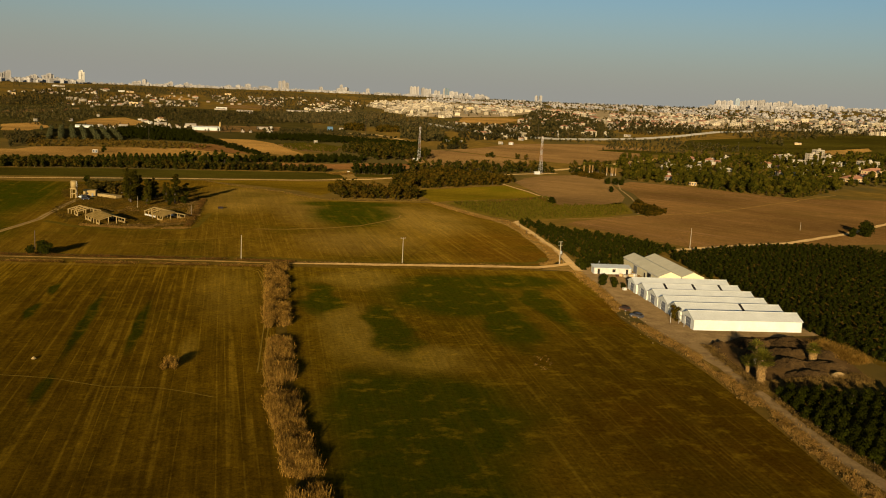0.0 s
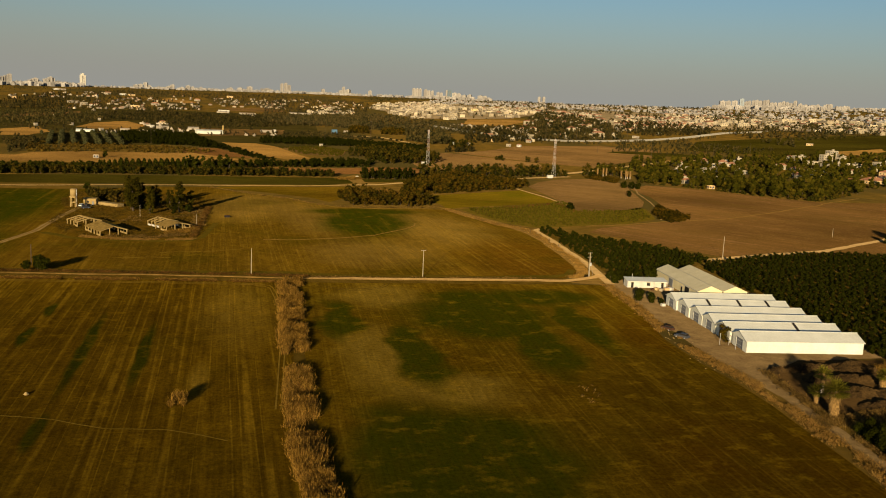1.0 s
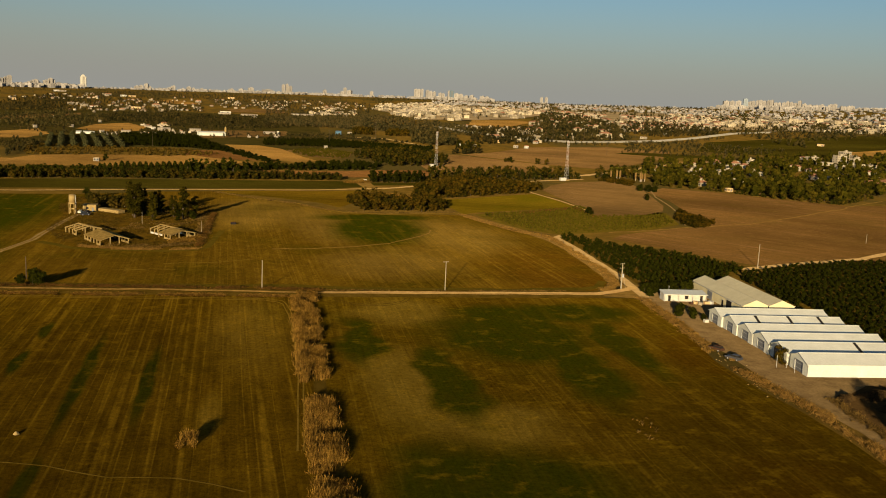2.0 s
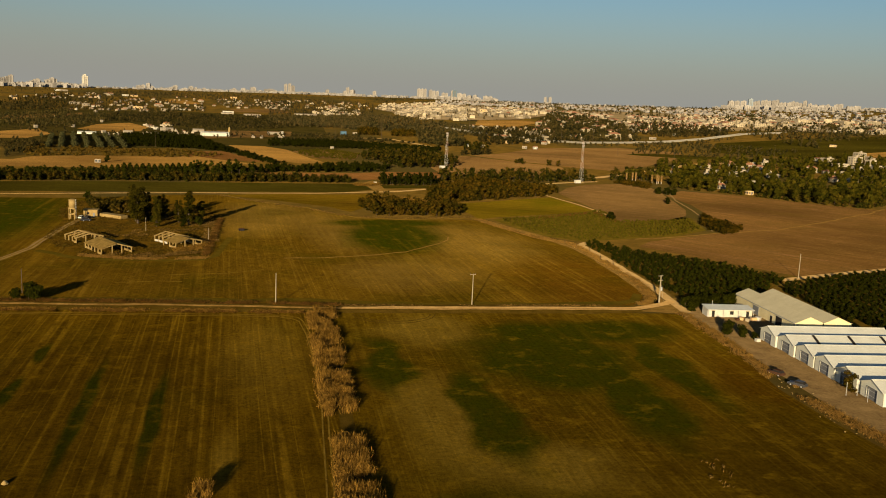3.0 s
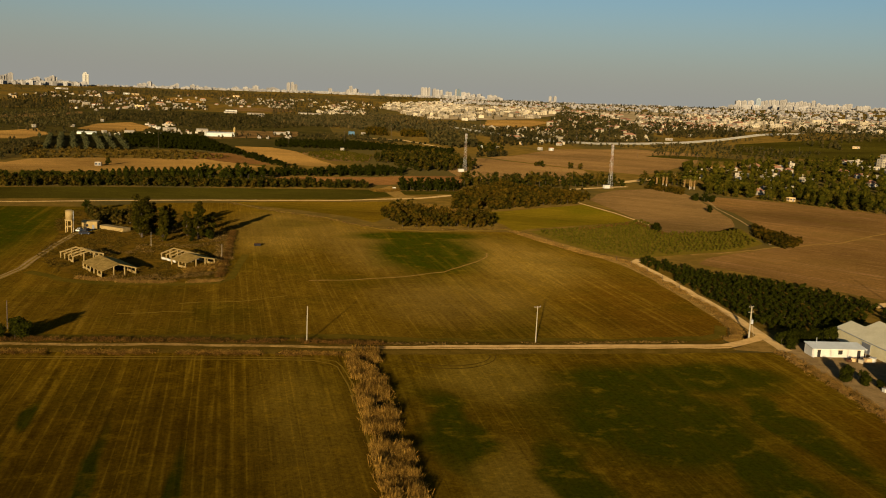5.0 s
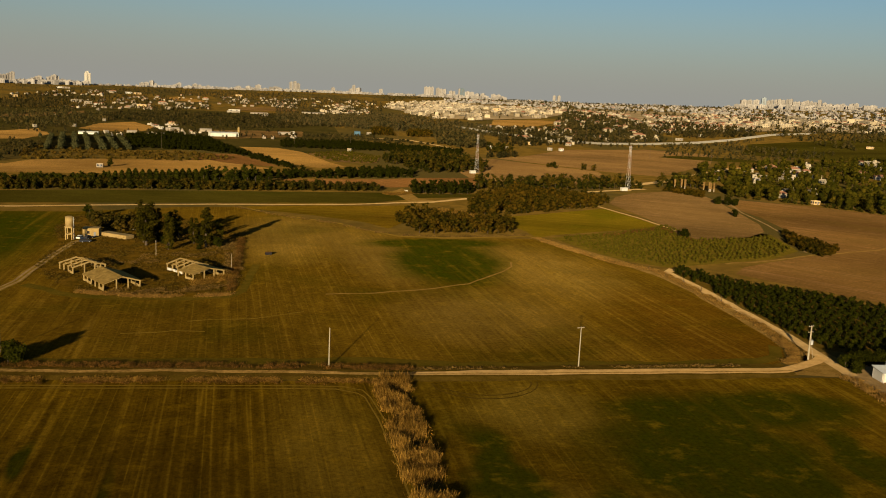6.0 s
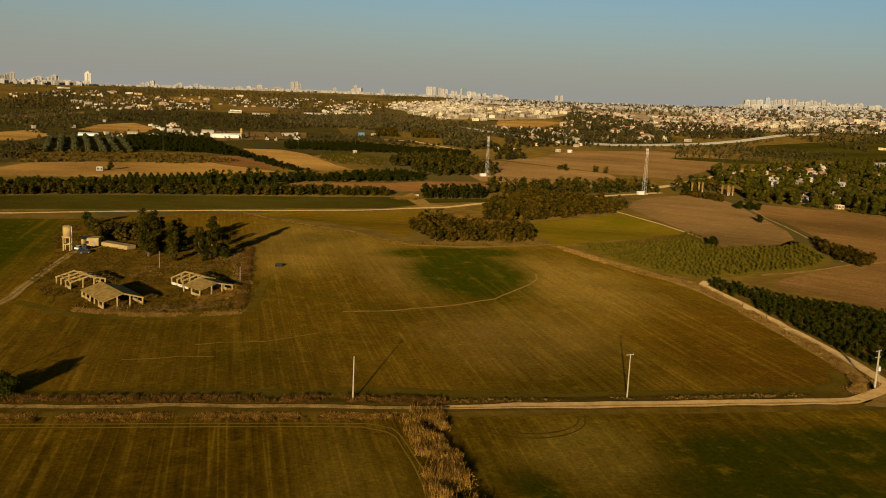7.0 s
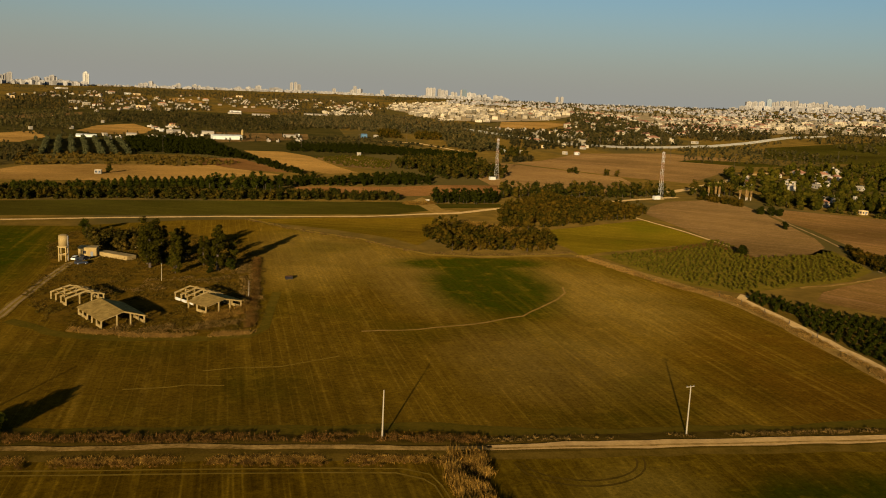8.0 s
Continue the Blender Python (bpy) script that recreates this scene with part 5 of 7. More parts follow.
far_wood("valley_wood", [(-69, 990), (-76, 1120), (-40, 1110), (-33, 971)], 6.5, 6, "autumn", "clump of trees in yellow leaf")
far_wood("valley_wood", [(-16, 965), (-12, 1054), (21, 1060), (31, 961)], 6.5, 6, "autumn", "clump of trees in brown leaf")
far_wood("valley_wood", [(25, 857), (27, 1017), (71, 1017), (98, 936), (84, 830), (53, 819)], 7, 7.5, "farwood", "dark wood below the highway")
far_wood("valley_wood", [(80, 799), (91, 875), (116, 826), (107, 760), (85, 755)], 7, 6.5, "wood", "trees round small white houses", 0.75)
far_wood("valley_wood", [(120, 985), (150, 1100), (290, 1130), (300, 960), (215, 900), (120, 860)], 9, 6.5, "farwood", "garden trees below the town hill", 0.8)
far_wood("ridge_wood", [(-60, 2330), (68, 2632), (303, 2499), (607, 2200), (688, 2392), (391, 2563), (83, 2757), (-85, 2662)], 20, 8, "farwood", "dark wooded ridge behind the town hill", 0.9)
far_wood("villa_wood", [(220, 954), (295, 1245), (410, 1540), (450, 1420), (462, 1200), (425, 1079), (403, 973), (315, 925)], 9.5, 8.5, "farwood", "dark garden trees on a villa hill", 0.9)
far_wood("town_wood", [(430, 1080), (520, 1267), (585, 1229), (660, 1133), (598, 1054), (476, 1020)], 10, 7.5, "farwood", "dark trees behind the highway", 0.9)
far_wood("town_wood", [(742, 1313), (1027, 1764), (1242, 1936), (1126, 1688), (933, 1418)], 18, 9, "farwood", "dark park in the lower town", 0.9)
far_wood("highway_scrub", [(305, 790), (345, 860), (372, 927), (452, 950), (530, 917), (600, 860), (572, 823), (424, 770)], 9.5, 4.5, "farwood", "bushes and saplings beside the highway", 0.62)
far_wood("highway_trees", [(215, 925), (285, 905), (370, 920), (450, 945), (530, 985), (600, 1025), (600, 1015), (530, 965), (450, 925), (370, 900), (285, 888), (215, 905)], 8, 4.0, "brownwood", "low trees along the highway", 0.7)
far_wood("town_trees", [polar(14, 1280), polar(15, 2200), polar(30, 2300), polar(45, 2200), polar(45, 1480), polar(32, 1330), polar(24, 1190)], 34, 8, "farwood", "dark trees between the houses of the town", 0.85)
far_wood("town_trees", [polar(9, 2300), polar(9, 3200), polar(28, 3200), polar(46, 3100), polar(46, 2300)], 46, 9, "farwood", "dark trees between the houses of the far town", 0.85)
far_wood("ridge_wood", sector(9, 31, 3250, 3900), 34, 8, "farwood", "dark tree line on the far ridge", 0.9)
far_wood("field_trees", [(640, 850), (700, 960), (900, 1010), (1060, 1110), (1240, 1420), (1100, 1430), (760, 1180), (640, 1090)], 13, 7, "farwood", "dark trees round fields below the town", 0.6)
far_wood("hill_town_trees", [(-69, 2028), (-42, 2259), (150, 2309), (350, 2000), (533, 1979), (391, 1480), (267, 1306), (138, 1245), (51, 1310), (-12, 1818)], 34, 5.5, "farwood", "small trees between the houses of the town hill", 0.8)


# far houses: one box each with a parapet or a tiled hip, windows as sunk dark panes
def houses(name, areas, label, windows=True, wall_mat="town_wall"):
    wall, roof, tile, pane = Geo(), Geo(), Geo(), Geo()
    for poly, count, size, floors, tiled in areas:
        xs, ys = [p[0] for p in poly], [p[1] for p in poly]
        for _ in range(count):
            x, y = rng.uniform(min(xs), max(xs)), rng.uniform(min(ys), max(ys))
            while not inside(x, y, poly) or inside(x, y, HILL_SLOPE):
                x, y = rng.uniform(min(xs), max(xs)), rng.uniform(min(ys), max(ys))
            k_ = shrink(x, y)
            a, sx, sy = rng.choice((0, 90)) + rng.normal(scale=12), size * k_ * rng.uniform(0.7, 1.9), size * k_ * rng.uniform(0.65, 1.1)
            hh, z = (3.1 * rng.integers(1, floors + 1) + 0.6 if size > 5 else 2.2) * k_, land(x, y) - 0.8
            x, y = survey(x, y)
            wall.box(x, y, z, sx, sy, hh + 0.8, a)
            c, s = math.cos(radians(a)), math.sin(radians(a))

            def at(u, w, h):
                return (x + c * u - s * w, y + s * u + c * w, z + h)
            if rng.random() < tiled:
                e, top = 0.5, hh + 0.8
                p = [at(-sx / 2 - e, -sy / 2 - e, top), at(sx / 2 + e, -sy / 2 - e, top), at(sx / 2 + e, sy / 2 + e, top), at(-sx / 2 - e, sy / 2 + e, top), at(-sx / 5, 0, top + sy * 0.26), at(sx / 5, 0, top + sy * 0.26)]
                tile.add(p, [(0, 1, 5, 4), (1, 2, 5), (2, 3, 4, 5), (3, 0, 4), (3, 2, 1, 0)])
            else:
                roof.box(x, y, z + hh + 0.8, sx * 0.94, sy * 0.94, 0.15, a)
                bx, by, _ = at(sx * 0.2, sy * 0.1, 0)
                roof.box(bx, by, z + hh + 0.9, sx * 0.25, sy * 0.3, 1.6, a)
            if windows:
                for fl in range(max(1, int(hh / 3.1))):
                    for k in range(max(2, int(sx / 4))):
                        u = (k + 0.5) / max(2, int(sx / 4)) * sx - sx / 2
                        for side in (-1, 1):
                            px, py, pz = at(u, side * sy / 2, 0.8 + fl * 3.1 + 0.9)
                            pane.box(px, py, pz, 1.5, 0.1, 1.3, a)
    ob = whole(name, wall, M[wall_mat], label, "houses", "stuff")
    for nm, g_, m_ in (("roofs", roof, "flat_roof"), ("tiled_roofs", tile, "town_roof"), ("window_panes", pane, "glass")):
        if g_.count:
            p = part(nm, g_, M[m_], ob)
            p["kind"] = "stuff"
    return ob


HILL = [(-69, 2028), (-42, 2259), (150, 2309), (202, 1947), (170, 1500), (138, 1245), (95, 1270), (51, 1310), (10, 1600), (-12, 1818)]
houses("hill_town", [(HILL, 350, 12, 2, 0.03), ([(138, 1245), (184, 1745), (350, 1900), (533, 1979), (391, 1480), (267, 1306)], 150, 11, 2, 0.1)], "cream houses packed on the town hill")
houses("settlement", [([(-266, 1978), (-199, 2097), (-98, 1843), (-102, 1649), (-229, 1731)], 46, 15, 1, 0.12), ([(-480, 2300), (-351, 2400), (-107, 2300), (-81, 1950), (-266, 2020), (-328, 1750)], 60, 8, 1, 0.4)], "cream houses of a settlement in the woods", False)
houses("villa_hill", [([(220, 954), (295, 1245), (440, 1600), (552, 1763), (529, 1349), (425, 1079), (403, 973), (315, 925)], 95, 11, 2, 0.35), ([(120, 985), (150, 1120), (290, 1130), (300, 960), (215, 900)], 34, 9, 1, 0.2)], "cream villas among garden trees")
houses("lower_town", [([(430, 1090), (520, 1280), (640, 1290), (720, 1230), (640, 1140)], 80, 8, 1, 0.6), (sector(15, 30, 1290, 1750), 420, 9, 1, 0.25), (sector(26, 46, 1400, 2200), 480, 10, 2, 0.2), (sector(30, 44, 1650, 2050), 34, 22, 4, 0.0)], "cream houses with tiled roofs below the hill")
houses("village_houses", [([(240, 535), (345, 490), (480, 510), (690, 650), (700, 760), (599, 785), (437, 735), (284, 655)], 46, 8, 1, 0.45)], "cream houses of a village among trees", True, "village_wall")
houses("hamlet", [([(-691, 1349), (-910, 1779), (-753, 2261), (-600, 2000), (-515, 1667)], 90, 7, 1, 0.45), ([(-661, 2204), (-385, 2294), (-312, 1840), (-499, 1846)], 70, 7, 1, 0.4), ([(-1100, 1700), (-1150, 2200), (-950, 2250), (-900, 1900)], 30, 9, 1, 0.3)], "scattered pale houses among distant trees", False, "hamlet_wall")
houses("farmstead", [([(-425, 805), (-350, 840), (-300, 890), (-280, 850), (-350, 815), (-400, 790)], 18, 4.4, 1, 0.1), ([(-420, 1040), (-380, 1070), (-350, 940), (-290, 900), (-330, 890), (-370, 930)], 14, 4.2, 1, 0.2), ([(-215, 850), (-170, 840), (-165, 880), (-210, 885)], 5, 4, 1, 0.0)], "small pale sheds and huts of a farmstead", False, "flat_roof")
houses("far_town", [(sector(4, 30, 2350, 3200), 430, 10, 2, 0.1), (sector(8, 30, 3200, 3800), 90, 12, 1, 0.0), (sector(30, 46, 3000, 3900), 260, 13, 2, 0.0), (sector(26, 46, 2200, 3000), 300, 12, 2, 0.1)], "pale blocks of the distant town", False, "city_wall")


# low blocks of the distant city, too many to count
def city(name, areas, label):
    wall, pane = Geo(), Geo()
    for a0, a1, r0, r1, count, wide, low, high in areas:
        for _ in range(count):
            az, r = rng.uniform(a0, a1), rng.uniform(r0, r1)
            x, y = polar(az, r)
            w, hh, a = wide * rng.uniform(0.6, 1.5), rng.uniform(low, high), -az + rng.normal(scale=20)
            z = land(x, y) - 1
            x, y = survey(x, y)
            wall.box(x, y, z, w, wide * 0.7, hh + 1, a)
            wall.box(x, y, z + hh, w * 0.3, wide * 0.3, 3.5, a)
            c, s = math.cos(radians(a)), math.sin(radians(a))
            for u in (-0.3, 0.0, 0.3):
                v_ = wide * 0.35
                pane.box(x + c * u * w + s * v_, y + s * u * w - c * v_, z + 2, w * 0.08, 0.4, hh * 0.8, a)
    ob = whole(name, wall, M["city_wall"], label, "buildings", "stuff")
    part("window_bands", pane, M["band"], ob)["kind"] = "stuff"
    return ob


city("city_blocks", [(-34, -26, 3700, 3940, 130, 17, 7, 17), (-26, -22.5, 3850, 3940, 18, 14, 4, 7), (-22.5, -14, 3700, 3940, 90, 16, 4, 9), (-14, 4, 3700, 3940, 210, 16, 4, 10)], "packed pale blocks of the distant city")
city("city_blocks", [(4, 10, 3650, 3900, 90, 16, 6, 16), (10, 30, 3750, 3940, 26, 18, 3, 6), (30, 40, 3600, 3900, 110, 17, 8, 20), (40, 46, 3700, 3900, 60, 17, 5, 10)], "pale blocks round the high-rise quarter")


# skyline towers
def tower(name, az, w, hh, label, wall_mat="city_wall"):
    x, y = polar(az, 3950)
    ob = thing(name, x, y, -az + rng.normal(scale=12), label, "tower block", "towers of the skyline")
    wall, pane, top = Geo(), Geo(), Geo()
    wall.box(0, 0, -3, w, w * 0.9, hh + 3)
    for s in (-1, 1):
        wall.box(s * w * 0.32, -w * 0.45, -3, w * 0.2, w * 0.16, hh + 1)
    bands = max(4, int(hh / 4))
    for k in range(bands):
        for u in (-0.12, 0.12):
            pane.box(u * w, -w * 0.45, 3 + k * (hh - 5) / bands, w * 0.14, 0.5, (hh - 5) / bands * 0.55)
    top.box(w * 0.1, 0, hh, w * 0.4, w * 0.4, 3)
    part("wall", wall, M[wall_mat], ob)
    part("window_bands", pane, M["band"], ob)["kind"] = "stuff"
    part("roof_house", top, M[wall_mat], ob)
    return ob


WEST = [(-31.58, 14, 30), (-31.38, 12, 31), (-31.14, 12, 35), (-30.88, 18, 42), (-30.42, 20, 14), (-30.16, 20, 12), (-29.88, 18, 15), (-29.52, 20, 22), (-29.24, 24, 29), (-29.04, 16, 20), (-28.54, 20, 28), (-28.24, 20, 36), (-28.06, 16, 31), (-27.74, 27, 19), (-27.3, 27, 16), (-26.92, 18, 13)]
WEST_INNER = [(-22.14, 21, 15), (-21.8, 19, 18), (-21.38, 17, 26), (-21.14, 15, 14), (-19.6, 21, 12), (-19.3, 21, 20), (-18.56, 19, 9), (-18.04, 21, 18), (-17.68, 19, 13), (-16.98, 17, 12), (-14.5, 22, 14), (-13.66, 22, 16), (-12.82, 24, 23), (-11.38, 44, 16)]
MIDDLE = [(-9.96, 15, 43), (-9.62, 15, 46), (-9.36, 18, 36), (-4.54, 18, 21), (-4.28, 16, 39), (-3.84, 22, 27), (-6.18, 16, 24), (-1.76, 18, 26), (2.46, 16, 47), (2.78, 16, 47), (3.08, 14, 47), (3.6, 18, 43), (3.92, 16, 39), (4.26, 16, 38), (4.84, 16, 32), (5.12, 14, 30), (6.42, 23, 32), (6.84, 23, 30), (7.36, 23, 23), (7.9, 20, 26), (8.94, 23, 24), (9.36, 27, 22), (14.62, 13, 30), (15.04, 13, 31)]
EAST = [(29.6, 32, 8), (30.76, 24, 36), (31.24, 23, 36), (31.74, 26, 37), (32.66, 15, 35), (32.9, 13, 38), (33.2, 13, 40), (33.46, 15, 42), (33.72, 15, 39), (34.02, 13, 41), (34.28, 15, 43), (34.58, 15, 32), (34.84, 15, 32), (35.16, 17, 33), (35.44, 15, 38), (35.72, 15, 35), (35.98, 15, 31), (36.3, 15, 41), (36.64, 17, 29), (37.02, 21, 24), (37.46, 25, 22), (37.86, 21, 24), (38.46, 21, 24), (38.74, 21, 26), (39.54, 57, 10)]
for az, w, hh in WEST + WEST_INNER + MIDDLE + EAST:
    tower("apartment_tower", az, w, hh, "pale high-rise apartment block on the skyline")
tower("apartment_tower", -26.0, 22, 49, "lone tall cream apartment tower on the skyline", "white_wall")
tower("apartment_tower", -26.03, 14, 55, "slim upper block of a lone cream tower", "white_wall")
tower("office_tower", 5.92, 22, 46, "office tower of blue glass on the skyline", "tower_glass")
tower("office_tower", 5.68, 12, 44, "pale stair tower beside a glass office tower")
tower("apartment_tower", 32.28, 19, 47, "grey high-rise on the skyline", "tower_glass")


# ---------------------------------------------------------------- farm sheds
def corrugated(geo, a, b, c, d, ribs, depth):
    """A ribbed sheet over the quad a b c d; ribs run from a-b towards d-c."""
    a, b, c, d = (np.array(p, float) for p in (a, b, c, d))
    nrm = np.cross(b - a, d - a)
    nrm /= np.linalg.norm(nrm)
    v, f = [], []
    for i in range(ribs * 2 + 1):
        u, lift = i / (ribs * 2), nrm * (depth if i % 2 else 0.0)
        v += [a + (b - a) * u + lift, d + (c - d) * u + lift]
        if i:
            f.append((2 * i - 2, 2 * i, 2 * i + 1, 2 * i - 1))
    return geo.add(v, f)


def shed(name, x0, y0, length, width, eave, ridge, label, door_w, vents=(), lean_to=False, tone="white_sheet"):
    """Gabled shed along x; its front gable faces -x."""
    ob = thing(name, x0, y0, 0.2, label, "shed", "row of white farm sheds")
    w, t = width / 2, 0.14
    for s in (-1, 1):
        part("side_wall", Geo().box(length / 2, s * (w - t / 2), 0, length, t, eave), M[tone], ob)
    for nm, x, dw in (("front_gable", 0.0, door_w), ("rear_gable", length - t, 0.0)):
        g = Geo()
        dh = 2.9
        if dw:
            g.box(x + t / 2, (-w - dw / 2) / 2, 0, t, w - dw / 2, eave)
            g.box(x + t / 2, (w + dw / 2) / 2, 0, t, w - dw / 2, eave)
            g.box(x + t / 2, 0, dh, t, dw, eave - dh)
        else:
            g.box(x + t / 2, 0, 0, t, width, eave)
        g.prism([(x, -w, eave), (x, w, eave), (x, 0, ridge)], (t, 0, 0))
        part(nm, g, M[tone], ob)
    for nm, s in (("roof_slope", -1), ("roof_slope", 1)):
        g, e = Geo(), 0.30
        drop = (ridge - eave) / w * e
        p = [(-0.35, s * (w + e), eave - drop + 0.10), (length + 0.3, s * (w + e), eave - drop + 0.10), (length + 0.3, 0, ridge + 0.10), (-0.35, 0, ridge + 0.10)]
        corrugated(g, *(p if s < 0 else (p[1], p[0], p[3], p[2])), 46, 0.022)
        g.prism([(q[0], q[1], q[2] - 0.09) for q in p], (0, 0, 0.07))
        part(nm, g, M[tone], ob)
    part("ridge_cap", Geo().prism([(-0.4, -0.3, ridge + 0.06), (-0.4, 0, ridge + 0.22), (-0.4, 0.3, ridge + 0.06)], (length + 0.8, 0, 0)), M[tone], ob)
    if door_w:
        frame_ = Geo()
        for s in (-1, 1):
            frame_.box(-0.04, s * door_w / 2, 0, 0.12, 0.12, 2.95)
        frame_.box(-0.04, 0, 2.9, 0.12, door_w + 0.12, 0.12)
        part("door_frame", frame_, M["grey_sheet"], ob, "dark steel door frame")
        leaf = Geo().box(0.25, 0, 0.05, 0.06, door_w * 0.96, 2.8)
        d = part("door", leaf, M["grey_sheet"], ob, "dark sliding door")
        for k in range(2):
            part("rail", Geo().box(0.19, 0, 0.9 + k * 1.2, 0.06, door_w * 0.94, 0.10), M["steel"], d)
    for k, u in enumerate(vents):
        x = u * length
        zz = lambda y: ridge - (ridge - eave) * abs(y) / w + 0.17
        g = Geo().prism([(x - 0.4, -w - 0.2, zz(w + 0.2)), (x + 0.4, -w - 0.2, zz(w + 0.2)), (x + 0.4, -0.1, zz(0.1)), (x - 0.4, -0.1, zz(0.1))], (0, 0, 0.05))
        part("roof_light", g, M["dark"], ob, "dark missing roof strip")
    for k in range(3):
        x = (0.2 + 0.3 * k) * length
        part("roof_lap", Geo().box(x, -w / 2, 0, 0.25, 0.02, 0.02), M[tone], ob)
    return ob


shed_rows = [(94.3, 154.4, 33.8, ()), (93.4, 161.2, 33.5, (0.62,)), (92.6, 167.4, 33.4, ()), (92.0, 173.8, 33.6, ()), (91.2, 180.2, 33.6, (0.22, 0.52, 0.80)), (90.2, 186.5, 34.2, ())]
for k, (x0, y0, length, vents) in enumerate(shed_rows):
    shed("farm_shed", x0, y0, length, 9.3, 3.3, 4.95, "long white metal farm shed, gabled ribbed roof" + (" with dark strips" if vents else ""), 4.4, vents)

# open frame and gas pipe before the nearest shed
frame_thing = thing("pipe_frame", 92.6, 155.0, 0, "weathered steel frame before a shed door", "frame")
for x, y in ((0, -2.2), (0, 2.2), (-2.6, 2.4)):
    part("post", Geo().tube((x, y, 0), (x, y, 3.4), 0.07, 0.07), M["steel"], frame_thing)
part("crossbar", Geo().tube((0, -2.2, 3.0), (0, 2.2, 3.0), 0.05, 0.05), M["steel"], frame_thing)
part("crossbar", Geo().tube((0, -2.2, 1.4), (0, 2.2, 1.4), 0.05, 0.05), M["steel"], frame_thing)

# warehouse with two gables
hall = thing("warehouse", 103.2, 192.6, 1.8, "cream double-gabled metal warehouse beside white sheds", "warehouse")
L, W, EV, RD = 40.1, 8.8, 3.6, 5.4
for x in (0.1, 2 * W - 0.1):
    part("side_wall", Geo().box(x, L / 2, 0, 0.2, L, EV), M["cream_sheet"], hall)
for nm, y in (("front_gable", 0.0), ("rear_gable", L - 0.2)):
    g = Geo()
    for k in range(2):
        g.box(k * W + W / 2, y + 0.1, 0, W - (0.4 if k else 0.4), 0.2, EV)
        g.prism([(k * W, y, EV), (k * W + W, y, EV), (k * W + W / 2, y, RD)], (0, 0.2, 0))
    part(nm, g, M["cream_sheet"], hall)
for k in range(2):
    for s in (0, 1):
        g = Geo()
        x_low, x_high = k * W + s * W, k * W + W / 2
        p = [(x_low + (0.3 if s and k else -0.3 if not s and not k else 0), -0.3, EV + 0.06 - (0.13 if s == k else 0)), (x_low + (0.3 if s and k else -0.3 if not s and not k else 0), L + 0.3, EV + 0.06 - (0.13 if s == k else 0)), (x_high, L + 0.3, RD + 0.08), (x_high, -0.3, RD + 0.08)]
        corrugated(g, *(p[::-1] if s == 0 else p), 1, 0.0)
        corrugated(g, *((p[1], p[0], p[3], p[2]) if s == 0 else p), 40, 0.022)
        g.prism([(q[0], q[1], q[2] - 0.09) for q in p], (0, 0, 0.07))
        part("roof_slope", g, M["cream_sheet"], hall)
for y, w_, h_, m_ in ((9.8, 3.6, 2.9, "dark"), (14.6, 1.2, 2.1, "dark"), (25.0, 3.8, 2.8, "grey_sheet")):
    d = part("door", Geo().box(-0.06, y, 0, 0.12, w_, h_), M[m_], hall, "dark doorway" if m_ == "dark" else "grey sliding door")
    part("door_track", Geo().box(-0.12, y, h_ + 0.05, 0.12, w_ + 1.0, 0.12), M["steel"], d)
part("gutter", Geo().box(-0.32, L / 2, EV - 0.22, 0.16, L, 0.14), M["steel"], hall)

# long white office hut with a porch
hut = thing("site_hut", 90.8, 207.6, -0.5, "low white site hut with a flat sheet roof", "hut")
for x, y, sx, sy in ((0, 2.3, 14.6, 0.15), (0, -1.9, 14.6, 0.15), (-7.2, 0.2, 0.15, 4.05), (7.2, 0.2, 0.15, 4.05)):
    part("wall", Geo().box(x, y, 0, sx, sy, 2.6), M["white_wall"], hut)
g = Geo()
p = [(-7.6, -3.0, 2.62), (7.7, -3.0, 2.62), (7.7, 2.7, 3.15), (-7.6, 2.7, 3.15)]
corrugated(g, *p, 30, 0.05)
g.prism([(q[0], q[1], q[2] - 0.1) for q in p], (0, 0, 0.08))
part("roof", g, M["white_sheet"], hut, "white ribbed sheet roof")
for k, x in enumerate((-5.4, 0.6, 5.8)):
    wn_ = part("window" if k % 2 else "door", Geo().box(x, -1.99, 0.9 if k % 2 else 0.0, 1.2 if k % 2 else 0.9, 0.06, 1.1 if k % 2 else 2.05), M["dark"], hut)
    part("frame", Geo().box(x, -2.03, 2.05, 1.4, 0.06, 0.08), M["concrete"], wn_)
for x in (-7.3, -2.4, 2.5, 7.3):
    part("porch_post", Geo().tube((x, -2.85, 0), (x, -2.85, 2.62), 0.06, 0.06), M["steel"], hut)
part("chimney_pipe", Geo().tube((-4.6, 1.5, 2.9), (-4.6, 1.5, 4.6), 0.08, 0.08), M["steel"], hut)
for x, y, s, c in ((97.0, 203.2, 1.4, "orange_wall"), (95.0, 203.0, 1.2, "pole_wood"), (98.8, 203.6, 1.5, "white_wall"), (93.6, 204.0, 1.1, "orange_wall"), (88.0, 187.5, 1.1, "white_wall"), (91.9, 203.6, 0.9, "red_brown")):
    ob = thing("crate", x, y, rng.uniform(0, 90), "stacked crate beside a site hut", "crate", "crates in the yard")
    part("box", Geo().box(0, 0, 0, s * 1.2, s, s * 0.8), M[c], ob)
    part("lid", Geo().box(0, 0, s * 0.8, s * 1.28, s * 1.08, 0.06), M[c], ob)


